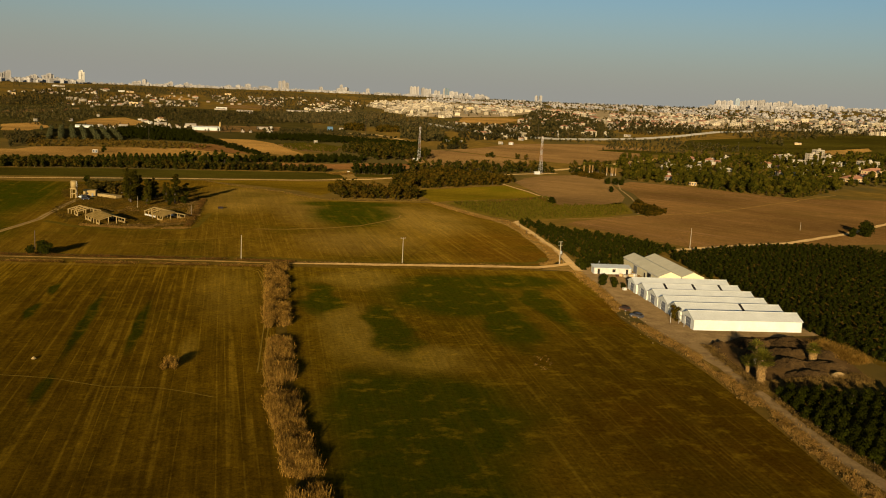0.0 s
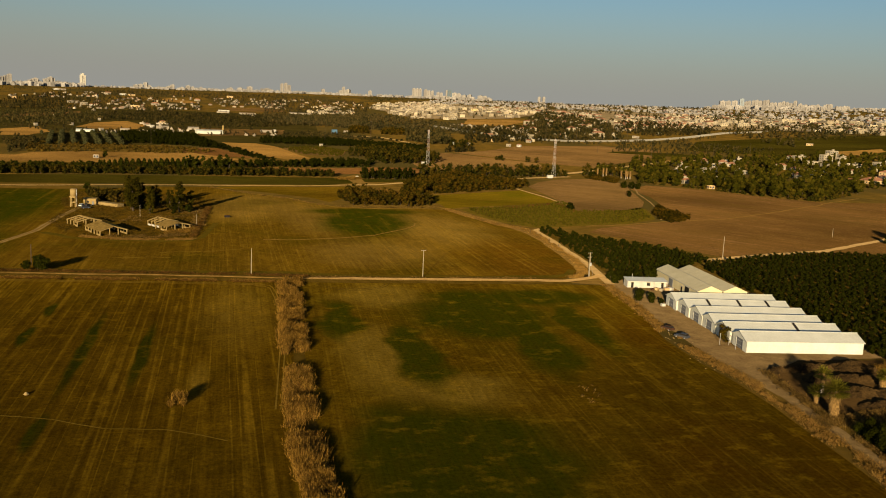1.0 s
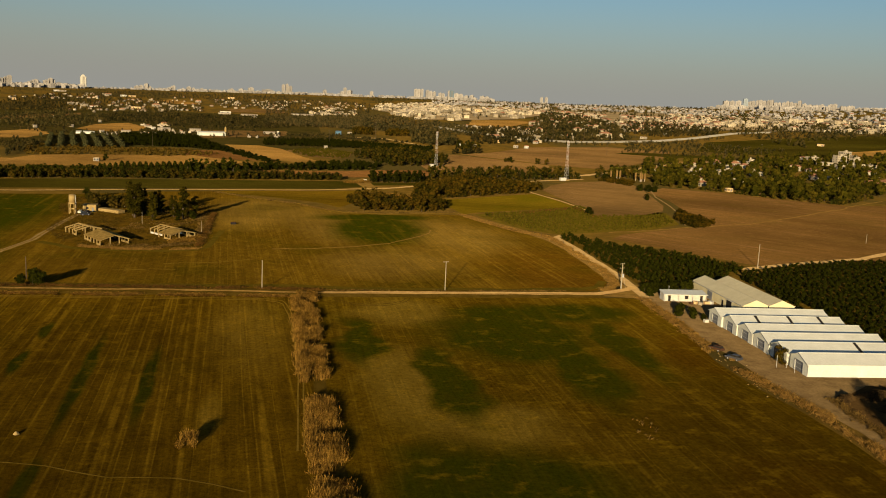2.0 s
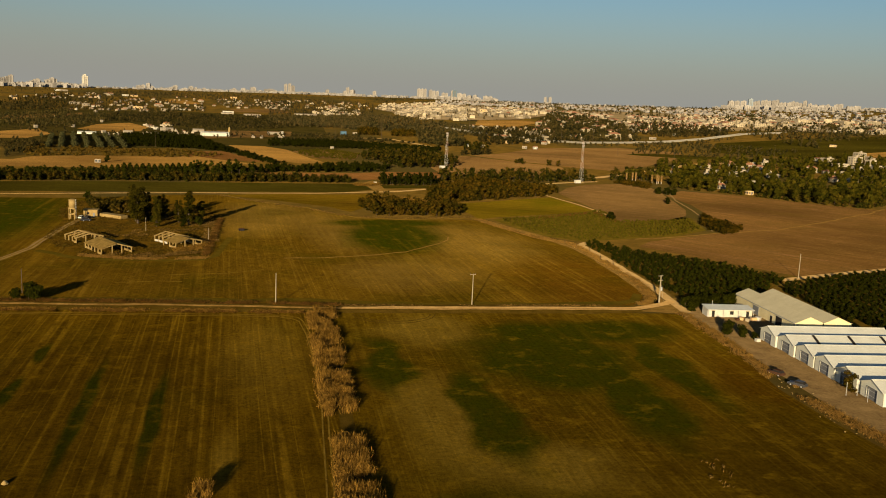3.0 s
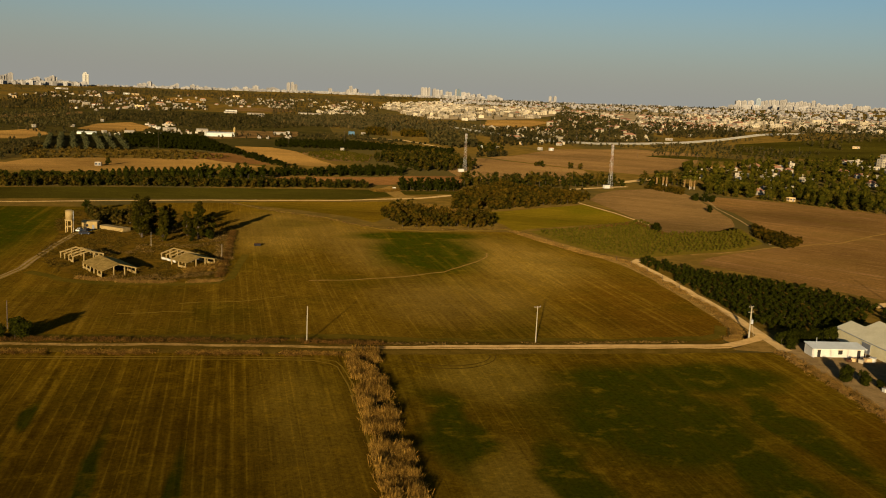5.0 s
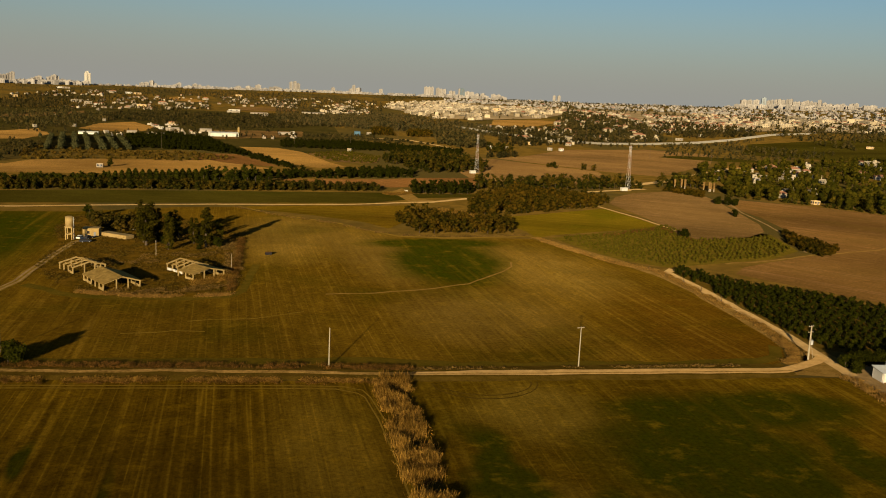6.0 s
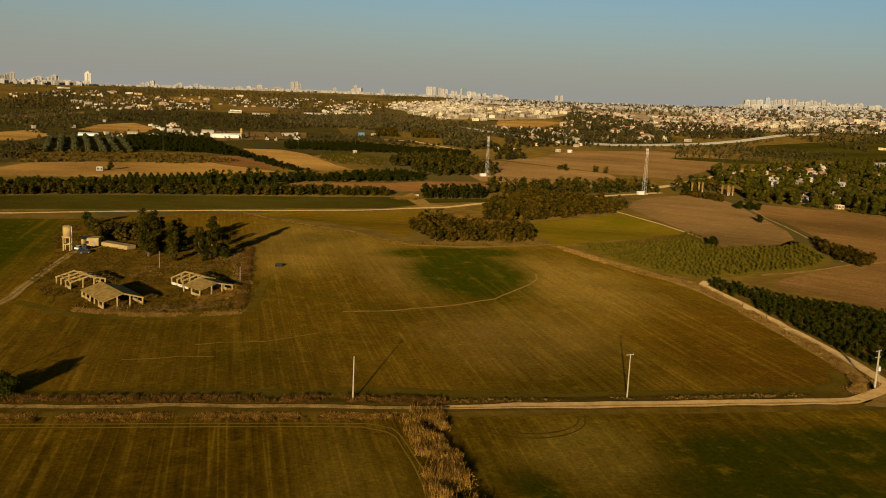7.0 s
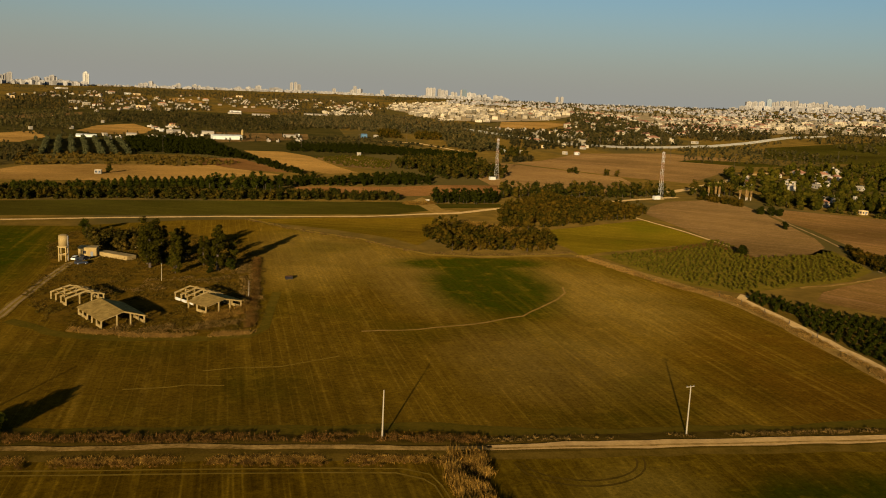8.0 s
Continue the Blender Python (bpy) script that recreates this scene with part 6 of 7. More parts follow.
# ---------------------------------------------------------------- ruined barns, tank, farm house
def barn(name, x, y, turn, width, depth, eave, ridge, bays, label, cover=1.0, infill=0):
    """Concrete portal frames; front gable edge starts at (x, y). cover: share of the depth that still has its roof."""
    ob = thing(name, x, y, turn, label, "barn", "ruined barns")
    for k in range(bays + 1):
        yy = k * depth / bays
        g = Geo()
        for u in (0, 1):
            g.box(u * width + (0.17 if not u else -0.17), yy + 0.2, 0, 0.32, 0.32, eave)
        p = [(-0.1, yy, eave - 0.1), (width + 0.1, yy, eave - 0.1), (width + 0.1, yy, eave + 0.28), (width / 2, yy, ridge + 0.28), (-0.1, yy, eave + 0.28), ]
        q = [(-0.1, yy, eave - 0.25), (width / 2, yy, ridge - 0.2), (width / 2, yy, ridge + 0.2), (-0.1, yy, eave + 0.2)]
        g.prism(q, (0, 0.35, 0))
        g.prism([(width - a, b, c) for a, b, c in q][::-1], (0, 0.35, 0))
        if k in (0, bays):
            for u in (0.36, 0.67):
                g.box(u * width, yy + 0.2, 0, 0.32, 0.32, eave + (ridge - eave) * (1 - abs(u - 0.5) * 2) - 0.1)
        part("portal_frame", g, M["concrete"], ob, "weathered concrete portal frame")
    for u in (0, 1):
        for k in range(bays):
            if (k * 3 + u) % 4 < 2 + infill:
                g = Geo().box(u * width + (0.15 if not u else -0.15), (k + 0.5) * depth / bays + 0.2, 0, 0.2, depth / bays - 0.4, 0.9)
                part("low_wall", g, M["white_wall" if infill else "concrete"], ob, "broken low rendered wall")
    if cover:
        for s in (0, 1):
            g = Geo()
            e = -0.5 if s == 0 else width + 0.5
            drop = (ridge - eave) / (width / 2) * 0.5
            p = [(e, -0.4, eave + 0.3 - drop), (e, depth * cover, eave + 0.3 - drop), (width / 2, depth * cover, ridge + 0.3), (width / 2, -0.4, ridge + 0.3)]
            corrugated(g, *((p[1], p[0], p[3], p[2]) if s == 0 else p), 28, 0.025)
            g.prism([(q[0], q[1], q[2] - 0.1) for q in p], (0, 0, 0.07))
            part("roof_slope", g, M["old_roof"], ob, "weathered corrugated roof slope")
    for j, u in enumerate((0.08, 0.28, 0.5, 0.72, 0.92)):
        z = eave + (ridge - eave) * (1 - abs(u - 0.5) * 2) + 0.2
        if cover < 1:
            part("purlin", Geo().box(u * width, depth * (0.5 + cover / 2), z, 0.12, depth * (1 - cover), 0.14), M["old_roof"], ob)
    return ob


barn("ruined_barn", -129.5, 266.8, 34.5, 11.9, 17.6, 2.2, 4.0, 5, "abandoned concrete barn with a weathered corrugated roof")
barn("ruined_barn", -147.0, 283.4, 40, 11.5, 10.4, 2.2, 3.6, 3, "roofless concrete barn frame with bare rafters", 0.0)
barn("ruined_barn", -105.7, 277.9, 44, 12.5, 8.6, 2.2, 3.6, 2, "abandoned concrete barn with a low corrugated roof")
barn("ruined_barn", -111.4, 284.8, 43, 10.3, 9.7, 2.2, 3.6, 3, "half-collapsed barn with white gable and bare rafters", 0.0, 2)

tank = thing("water_tower", -171, 328.2, 0, "old round water tank on a concrete frame", "water tower")
for x in (-1.2, 1.2):
    for y in (-1.2, 1.2):
        part("leg", Geo().box(x, y, 0, 0.35, 0.35, 5.4), M["concrete"], tank)
for z in (2.4, 5.0):
    g = Geo()
    for s in (-1.2, 1.2):
        g.box(0, s, z, 2.4, 0.25, 0.3).box(s, 0, z, 0.25, 2.4, 0.3)
    part("ring_beam", g, M["concrete"], tank)
part("platform", Geo().box(0, 0, 5.4, 3.3, 3.3, 0.25), M["concrete"], tank)
part("tank", Geo().tube((0, 0, 5.65), (0, 0, 9.4), 1.6, 1.6, 24), M["concrete"], tank, "stained cream cylindrical tank", True)
part("lid", Geo().tube((0, 0, 9.4), (0, 0, 9.7), 1.68, 1.0, 24), M["concrete"], tank)
part("ladder", Geo().box(1.66, 0, 0.2, 0.08, 0.5, 9.2), M["steel"], tank)

pump = thing("pump_house", -166, 335.8, 4, "small white flat-roofed pump house with one window", "hut")
part("wall", Geo().box(0, 0, 0, 6.4, 4.6, 3.3), M["concrete"], pump)
part("roof", Geo().box(0, 0, 3.3, 6.9, 5.1, 0.22), M["concrete"], pump)
w_ = part("window", Geo().box(-1.0, -2.32, 1.2, 1.1, 0.06, 1.1), M["dark"], pump)
part("sill", Geo().box(-1.0, -2.4, 1.12, 1.3, 0.16, 0.08), M["concrete"], w_)
part("door", Geo().box(1.6, -2.32, 0.0, 0.9, 0.06, 2.0), M["grey_sheet"], pump)

ruin = thing("low_ruin", -156.2, 333.2, -33, "low rendered ruin with an earth ramp", "ruin")
part("wall", Geo().box(0, 0, 0, 15, 0.4, 1.4), M["concrete"], ruin)
part("slab", Geo().box(0, 2.0, 1.4, 15.2, 4.2, 0.22), M["concrete"], ruin)
part("end_wall", Geo().box(7.3, 2.0, 0, 0.4, 3.6, 1.4), M["concrete"], ruin)
part("back_wall", Geo().box(0, 3.9, 0, 15, 0.4, 1.4), M["concrete"], ruin)


# ---------------------------------------------------------------- cars
def car(name, x, y, turn, paint, label, wreck=False):
    ob = thing(name, x, y, turn, label, "car", "", z=land(x, y) + (0.02 if wreck else 0.14))
    low = [(-2.1, 0, 0.35), (2.1, 0, 0.35), (2.15, 0, 0.62), (2.0, 0, 0.82), (0.95, 0, 0.95), (-2.0, 0, 0.98), (-2.15, 0, 0.7)]
    part("body", Geo().prism(low, (0, 1.7, 0), (0, -0.85, 0)), paint, ob)
    cab = [(-1.9, 0, 0.96), (1.0, 0, 0.94), (0.3, 0, 1.42), (-1.45, 0, 1.44)]
    part("cabin", Geo().prism(cab, (0, 1.44, 0), (0, -0.72, 0)), M["dark"], ob, "dark window band")
    part("roof", Geo().box(-0.58, 0, 1.43, 1.8, 1.4, 0.06), paint, ob)
    for sx in (-1.3, 1.35):
        for sy in (-0.78, 0.78):
            wh = part("wheel", Geo().tube((sx, sy - 0.1, 0.32), (sx, sy + 0.1, 0.32), 0.32, 0.32, 14), M["rubber"], ob)
            part("rim", Geo().tube((sx, sy + (-0.13 if sy < 0 else 0.1), 0.32), (sx, sy + (-0.1 if sy < 0 else 0.13), 0.32), 0.19, 0.19, 10), M["steel"], wh)
    for sy in (-0.6, 0.6):
        part("headlight", Geo().box(2.13, sy, 0.62, 0.06, 0.3, 0.14), M["white_sheet"], ob)
    part("bumper", Geo().box(2.16, 0, 0.36, 0.12, 1.6, 0.2), M["grey_sheet"], ob)
    return ob


car("wrecked_car", 79.5, 167.3, 118, M["red_brown"], "rusty dark red wrecked car in lane weeds", True)
car("wrecked_car", 81.0, 161.4, 128, plain_mat("dull_blue_paint", (0.035, 0.042, 0.055), (0.07, 0.065, 0.06), 1.0, 0.5), "dark blue wrecked car with missing panels", True)
car("parked_car", -167.5, 329.8, 75, M["white_sheet"], "white car parked beside a pump house")
car("parked_car", -164.6, 330.1, 70, plain_mat("black_paint", (0.015, 0.015, 0.016), (0.02, 0.02, 0.02), 1.0, 0.7), "black car parked beside a pump house")
car("parked_car", -163.2, 324.6, 30, plain_mat("dark_blue_paint", (0.02, 0.025, 0.035), (0.025, 0.03, 0.04), 1.0, 0.7), "dark car parked on a farm track")
car("parked_car", -152.7, 347.7, 10, M["steel"], "silver car parked under trees")


# ---------------------------------------------------------------- poles and masts
def pole(name, x, y, height, label, arms=1, transformer=False, turn=0.0, z=0.0, thick=1.0, wood_mat="pole_wood"):
    ob = thing(name, x, y, turn, label, "utility pole", "utility poles", z=land(x, y) + z)
    part("post", Geo().tube((0, 0, -0.5), (0, 0, height), 0.17 * thick, 0.11 * thick, 10), M[wood_mat], ob)
    for k in range(arms):
        z = height - 0.25 - k * 1.6
        a = part("crossarm", Geo().box(0, 0.12, z, 2.0, 0.12, 0.14), M[wood_mat], ob)
        for s in (-0.85, 0.0, 0.85):
            part("insulator", Geo().tube((s, 0.12, z + 0.14), (s, 0.12, z + 0.36), 0.06, 0.04, 8), M["grey_sheet"], a)
    if transformer:
        t = part("transformer", Geo().tube((0.1, -0.5, height - 5.0), (0.1, -0.5, height - 3.9), 0.36, 0.36, 14), M["steel"], ob, "grey cylindrical transformer")
        part("bushing", Geo().tube((0.1, -0.5, height - 3.9), (0.1, -0.5, height - 3.6), 0.06, 0.05, 8), M["grey_sheet"], t)
        part("stay", Geo().tube((0, 0, height - 2), (2.5, 0.5, 0), 0.05, 0.05, 5), M[wood_mat], ob)
    return ob


pole("utility_pole", -53.8, 214.6, 9.6, "slender pale wooden pole beside a dirt road", 0, z=0.25)
pole("utility_pole", 8.0, 215.0, 10.0, "pale wooden pole with a short crossarm beside a dirt road", 1, turn=20, z=0.25)
pole("utility_pole", 73.3, 219.4, 9.3, "stout grey pole with two crossarms and a transformer", 2, True, 25, thick=1.6)
pole("utility_pole", -132.6, 223.0, 7.6, "brown wooden pole beside a round bush", 0, wood_mat="bark")
pole("utility_pole", 146.3, 248.8, 10.0, "slender pole at an orchard edge", 0)
pole("utility_pole", 239.5, 297.0, 5.0, "short slender pole on a ploughed field", 0, thick=0.7)
pole("utility_pole", -129, 307.4, 6.0, "thin pole in an abandoned farmyard", 0, thick=0.6)
pole("utility_pole", -97, 292.6, 5.4, "thin pole beside a ruined barn", 0, thick=0.6)
for x, y in ((430, 742), (340, 735), (520, 800), (280, 770), (-270, 690), (-150, 760), (-90, 815)):
    pole("utility_pole", x, y, 16, "distant tall brown pole among fields", 1, thick=0.8, wood_mat="bark")
for x, y in ((250, 925), (300, 922), (345, 930), (395, 945), (560, 1010), (120, 1040), (-30, 905)):
    pole("utility_pole", x, y, 24, "tall lighting pole beside a highway", 1, thick=1.0, wood_mat="bark")


def mast(name, x, y, height, label, banded=True):
    ob = thing(name, x, y, 20, label, "lattice mast", "lattice masts")
    n = 8
    for k in range(n):
        z0, z1 = k * height / n, (k + 1) * height / n
        r0, r1 = 1.8 - 1.2 * k / n, 1.8 - 1.2 * (k + 1) / n
        g = Geo()
        for i in range(4):
            a, b = radians(45 + 90 * i), radians(135 + 90 * i)
            p = lambda r, q, z: (r * math.cos(q), r * math.sin(q), z)
            g.tube(p(r0, a, z0), p(r1, a, z1), 0.055, 0.05, 5)
            g.tube(p(r0, a, z0), p(r1, b, z1), 0.016, 0.016, 4)
            g.tube(p(r0, b, z0), p(r1, a, z1), 0.016, 0.016, 4)
            g.tube(p(r1, a, z1), p(r1, b, z1), 0.016, 0.016, 4)
        part("section", g, M["mast_white"] if k % 2 == 0 or k < 3 or not banded else M["mast_red"], ob)
    for k in range(6):
        a = k * math.tau / 6
        part("antenna", Geo().box(0.9 * math.cos(a), 0.9 * math.sin(a), height - 2.4 + (k % 2) * -2.2, 0.2, 0.2, 1.8), M["mast_white"], ob)
    part("antenna_ring", Geo().tube((0, 0, height - 1.3), (0, 0, height - 1.1), 0.95, 0.95, 12), M["steel"], ob)
    part("equipment_cabin", Geo().box(-4.0, -1.0, 0, 5.0, 2.6, 2.5), M["white_wall"], ob, "white equipment cabin")
    part("footing", Geo().box(0, 0, 0, 4.2, 4.2, 0.4), M["concrete"], ob)
    return ob


mast("lattice_mast", 35.0, 580.0, 33.5, "tall pale lattice telecom mast behind a wood")
mast("lattice_mast", 142.5, 508.0, 34.0, "tall red and white lattice telecom mast beside a field")


# ---------------------------------------------------------------- palms, heaps, single trees
def palm(name, x, y, height, label, group="", skirt=0.6, fronds=34, fat=1.0, reach=2.0):
    """Fan palm: trunk, hanging skirt of dead fronds, a round head of fans."""
    ob = thing(name, x, y, rng.uniform(0, 360), label, "palm", group)
    part("trunk", Geo().tube((0, 0, -0.3), (0, 0, height * 0.92), 0.42, 0.3, 10), M["palebark"], ob)
    q = []
    for k in range(420):
        z = height * (1 - skirt) + height * skirt * 0.95 * rng.random()
        a = rng.uniform(0, math.tau)
        r = fat * (0.55 + 0.75 * (0.4 + 0.6 * (z / height)))
        d, t = np.array((math.cos(a), math.sin(a), 0)), np.array((-math.sin(a), math.cos(a), 0))
        top, bot = d * r * 0.5 + np.array((0, 0, z)), d * r * rng.uniform(0.75, 1.15) + np.array((0, 0, max(0.05, z - rng.uniform(0.9, 1.7))))
        q.append((top - t * 0.08, top + t * 0.08, bot + t * 0.17, bot - t * 0.17))
    part("skirt", Geo().quads(q), M["skirt"], ob, "hanging skirt of dry fronds")
    q = []
    for k in range(fronds):
        a, e = rng.uniform(0, math.tau), rng.uniform(-0.35, 1.35)
        d, t = np.array((math.cos(a) * math.cos(e), math.sin(a) * math.cos(e), math.sin(e))), np.array((-math.sin(a), math.cos(a), 0))
        p0, ln = np.array((0, 0, height * 0.92)), rng.uniform(0.7, 1.1) * reach
        p1 = p0 + d * ln * 0.5
        for b in np.linspace(-1.0, 1.0, 7):
            fan = d * math.cos(b) + t * math.sin(b)
            w = np.cross(fan, d * 0.3 + np.array((0, 0, 1.0))) * 0.06
            tip = p1 + fan * ln * 0.55 + np.array((0, 0, -0.25 * abs(b) - 0.12))
            q.append((p1 - w * 0.4, p1 + w * 0.4, tip + w, tip - w))
        w = t * 0.04
        q.append((p0 - w, p0 + w, p1 + w, p1 - w))
    part("fronds", Geo().quads(q), M["frond"], ob)
    return ob


palm("fan_palm", 94.0, 118.6, 6.4, "fan palm with a thick dry skirt beside the lane", skirt=0.92, fronds=150, fat=1.1, reach=3.0)
palm("fan_palm", 99.4, 129.0, 5.2, "slim fan palm among heaps of plastic sheet", skirt=0.3, fronds=70, fat=0.4, reach=2.4)
palm("fan_palm", 94.6, 124.6, 3.0, "smaller fan palm beside a taller one", skirt=0.8, fronds=80, fat=0.5, reach=2.3)
palm("fan_palm", 117.6, 131.0, 3.6, "short fan palm among heaps of plastic sheet", skirt=0.7, fronds=100, fat=0.9, reach=2.1)
for x, y, hh in ((190.7, 528, 9.0), (195.8, 527, 9.5), (198.8, 527, 9.0), (208.7, 516, 9), (212.3, 514, 10), (214.6, 516, 8.5), (216.8, 515, 9)):
    palm("fan_palm", x, y, hh, "tall fan palm with a pale dry skirt", "palms at the village edge", 0.62, 110, 0.75, 2.6)


def heap(name, x, y, rx, ry, hh, turn, mat, label, category="heap"):
    """A sagging, folded heap under a loose sheet."""
    v, f, n_r, n_a = [(0, 0, hh)], [], 16, 48
    sd = x * 0.31 + y * 0.17
    for i in range(1, n_r + 1):
        for k in range(n_a):
            a, u = k * math.tau / n_a, i / n_r
            wob = 1 + 0.22 * noise.noise((math.cos(a) * 1.4 + sd, math.sin(a) * 1.4, 1))
            px, py = rx * u * math.cos(a) * wob, ry * u * math.sin(a) * wob
            z = hh * (1 - u * u) * (1 + 0.9 * noise.noise((px * 0.45 + sd, py * 0.6, 3))) + 0.5 * hh * abs(noise.noise((px * 0.9, py * 1.6 + sd, 5))) * (1 - u ** 4)
            v.append((px, py, max(0.0, z) if i < n_r else -0.02))
    for k in range(n_a):
        f.append((0, 1 + k, 1 + (k + 1) % n_a))
    for i in range(n_r - 1):
        for k in range(n_a):
            a, b = 1 + i * n_a + k, 1 + i * n_a + (k + 1) % n_a
            f.append((a, a + n_a, b + n_a, b))
    ob = whole(name, Geo().add(v, f), M[mat], label, category)
    ob.matrix_basis = pose(*survey(x, y), 0.1, 0, 0, turn)
    return ob


for x, y, rx, ry, hh, t in ((106, 141, 8, 3.4, 1.2, 8), (118, 141, 8, 3.6, 1.4, -6), (104, 135.5, 5, 2.6, 1.1, 15), (113, 135, 8, 3.0, 1.2, -4), (108, 128.5, 8, 3.2, 1.2, 4), (118, 127.5, 7, 3.4, 1.0, -10), (110, 123, 7, 2.4, 0.8, 5), (96, 140.5, 3.4, 2.2, 0.9, 40), (124, 134, 5, 2.6, 1.0, 10)):
    heap("covered_mound", x, y, rx, ry, hh * 1.05, t, "tarp", "low mound under folded black plastic sheet", "mound")
heap("sand_heap", 118, 122.0, 2.6, 1.5, 0.9, 10, "dirt", "small heap of pale sand", "heap")
heap("rubble_heap", -81.6, 130.9, 0.55, 0.5, 0.5, 0, "concrete", "small pale rubble heap in a field", "rubble heap")
bx, by = survey(-48.9, 126.6)
clump = [(bx + rng.normal(scale=0.7), by + rng.normal(scale=0.9), rng.uniform(0.5, 1.6), rng.uniform(0.5, 0.9), rng.uniform(0.5, 0.9)) for _ in range(9)]
whole("brush_clump", Geo().quads(leaf_quads(700, clump, 0.30, 1.0)).quads(blades([(x, y, 0.0) for x, y, *_ in clump for _ in range(5)], 2.6, 0.05, 0.25, 6, 0.35)), M["reed"], "round clump of dry reeds in a stubble field", "reeds")
ribbon("worn_line", [(-84.3, 123.0), (-71.2, 121.2), (-59.5, 117.8), (-47.7, 116.8), (-35.4, 113.0)], 0.25, M["worn"], 0.08, "faint worn line across a stubble field", wobble=0.5)
whole("dry_stalks", Geo().quads(blades([(*survey(41.2 + rng.normal(scale=1.6), 129 + rng.normal(scale=2.6)), 0.05) for _ in range(16)], 0.45, 0.07, 0.6, 5, 0.3)), M["weed"], "patch of dry stalks in a sown field", "dry grass", "stuff")

slim = tree_meshes("slender_eucalyptus", "euca", "bark", 2, 19, 8.6, 3800, 0.7, bare=0.0, count=26, spread=0.40)
euca = tree_meshes("eucalyptus", "euca", "bark", 3, 19, 11.5, 3400, 0.75, bare=0.0, count=22, spread=0.42)
bush = tree_meshes("bush", "pine", "bark", 3, 4.2, 5.8, 1200, 0.5, bare=-0.05, count=9, spread=0.55)
conifer = [(t_.mesh("conifer_trunk", M["bark"]), c_.mesh("conifer_crown", M["pine"])) for t_, c_ in (conifer_kind(7.6, 4.6, 800, 0.45) for _ in range(3))]
leafy = tree_meshes("leafy_tree", "pine", "bark", 3, 9, 9, 1300, 0.7, bare=0.0, count=12, spread=0.5)
for k, (x, y, s) in enumerate(((-138.4, 322, 1.0), (-136.5, 327, 0.8), (-149, 344, 0.45), (-134.5, 340, 0.6), (-127.5, 316, 0.42), (-114.6, 321, 0.92), (-111, 327, 0.6), (-131, 337, 0.5), (-130.5, 324, 0.72), (-121, 326, 0.62), (-141, 326, 0.7))):
    plant("eucalyptus_tree", x, y, slim[k % 2] if k in (1, 5, 6, 8, 9) else euca[k % 3], "tall dark eucalyptus in an abandoned farmyard", "tree", "eucalyptus trees of the farm", 70 * k, s)
for k, (x, y, s) in enumerate(((-133, 325, 0.4), (-121, 331, 0.45), (-116, 317, 0.42), (-142, 330, 0.45), (-110, 321, 0.5), (-183.8, 369.8, 0.75), (-118, 326, 0.4), (-146, 346, 0.4))):
    plant("farm_tree", x, y, leafy[k % 3], "rounded leafy tree behind ruined barns", "tree", "trees of the farm", 50 * k, s)
for k in range(28):
    plant("conifer", -222 + 4.1 * (k % 14) + 1.5 * (k // 14), 483 + 0.75 * (k % 14) + 6 * (k // 14), conifer[k % 3], "dark dense rounded conifer in a row", "tree", "conifers of the belt", 47 * k, rng.uniform(0.88, 1.1))
for k, (x, y, s, lb) in enumerate(((-127.2, 217.0, 1.3, "dark round bush beside a dirt road"), (-125.2, 217.6, 1.05, "dark round bush beside a dirt road"), (-131.2, 217.0, 0.85, "low dark bush beside a dirt road"), (82.5, 192.5, 1.0, "rounded bush before a site hut"), (85.0, 191.0, 0.8, "rounded bush before a site hut"),
                                   (81.0, 211.5, 0.8, "dark bush beside a site hut"), (109, 356, 1.2, "brown bush at a field edge"), (181, 516, 1.4, "rounded bush near a mast"), (188, 460, 1.25, "dark low bush at a field edge"), (193, 457, 1.3, "dark low bush at a field edge"), (198, 455.5, 1.1, "dark low bush at a field edge"),
                                   (271, 287, 2.0, "low dark bush beside a track"), (262, 284, 1.2, "low dark bush beside a track"), (173, 416, 1.0, "small bush between ploughed fields"), (88.5, 189.5, 0.5, "small bush at a shed corner"))):
    plant("bush", x, y, bush[k % 3], lb, "bush", "", 40 * k, s)
bare = tree_meshes("bare_tree", "autumn", "bark", 1, 5.0, 5.0, 1100, 0.4, bare=0.0, count=10, spread=0.5)[0]
plant("field_tree", -255.0, 548, leafy[1], "dark leafy tree beside a field hut", "tree", "", 20, 0.62)
plant("bare_tree", 92.6, 158.6, bare, "brown half-bare tree before a shed door", "tree")


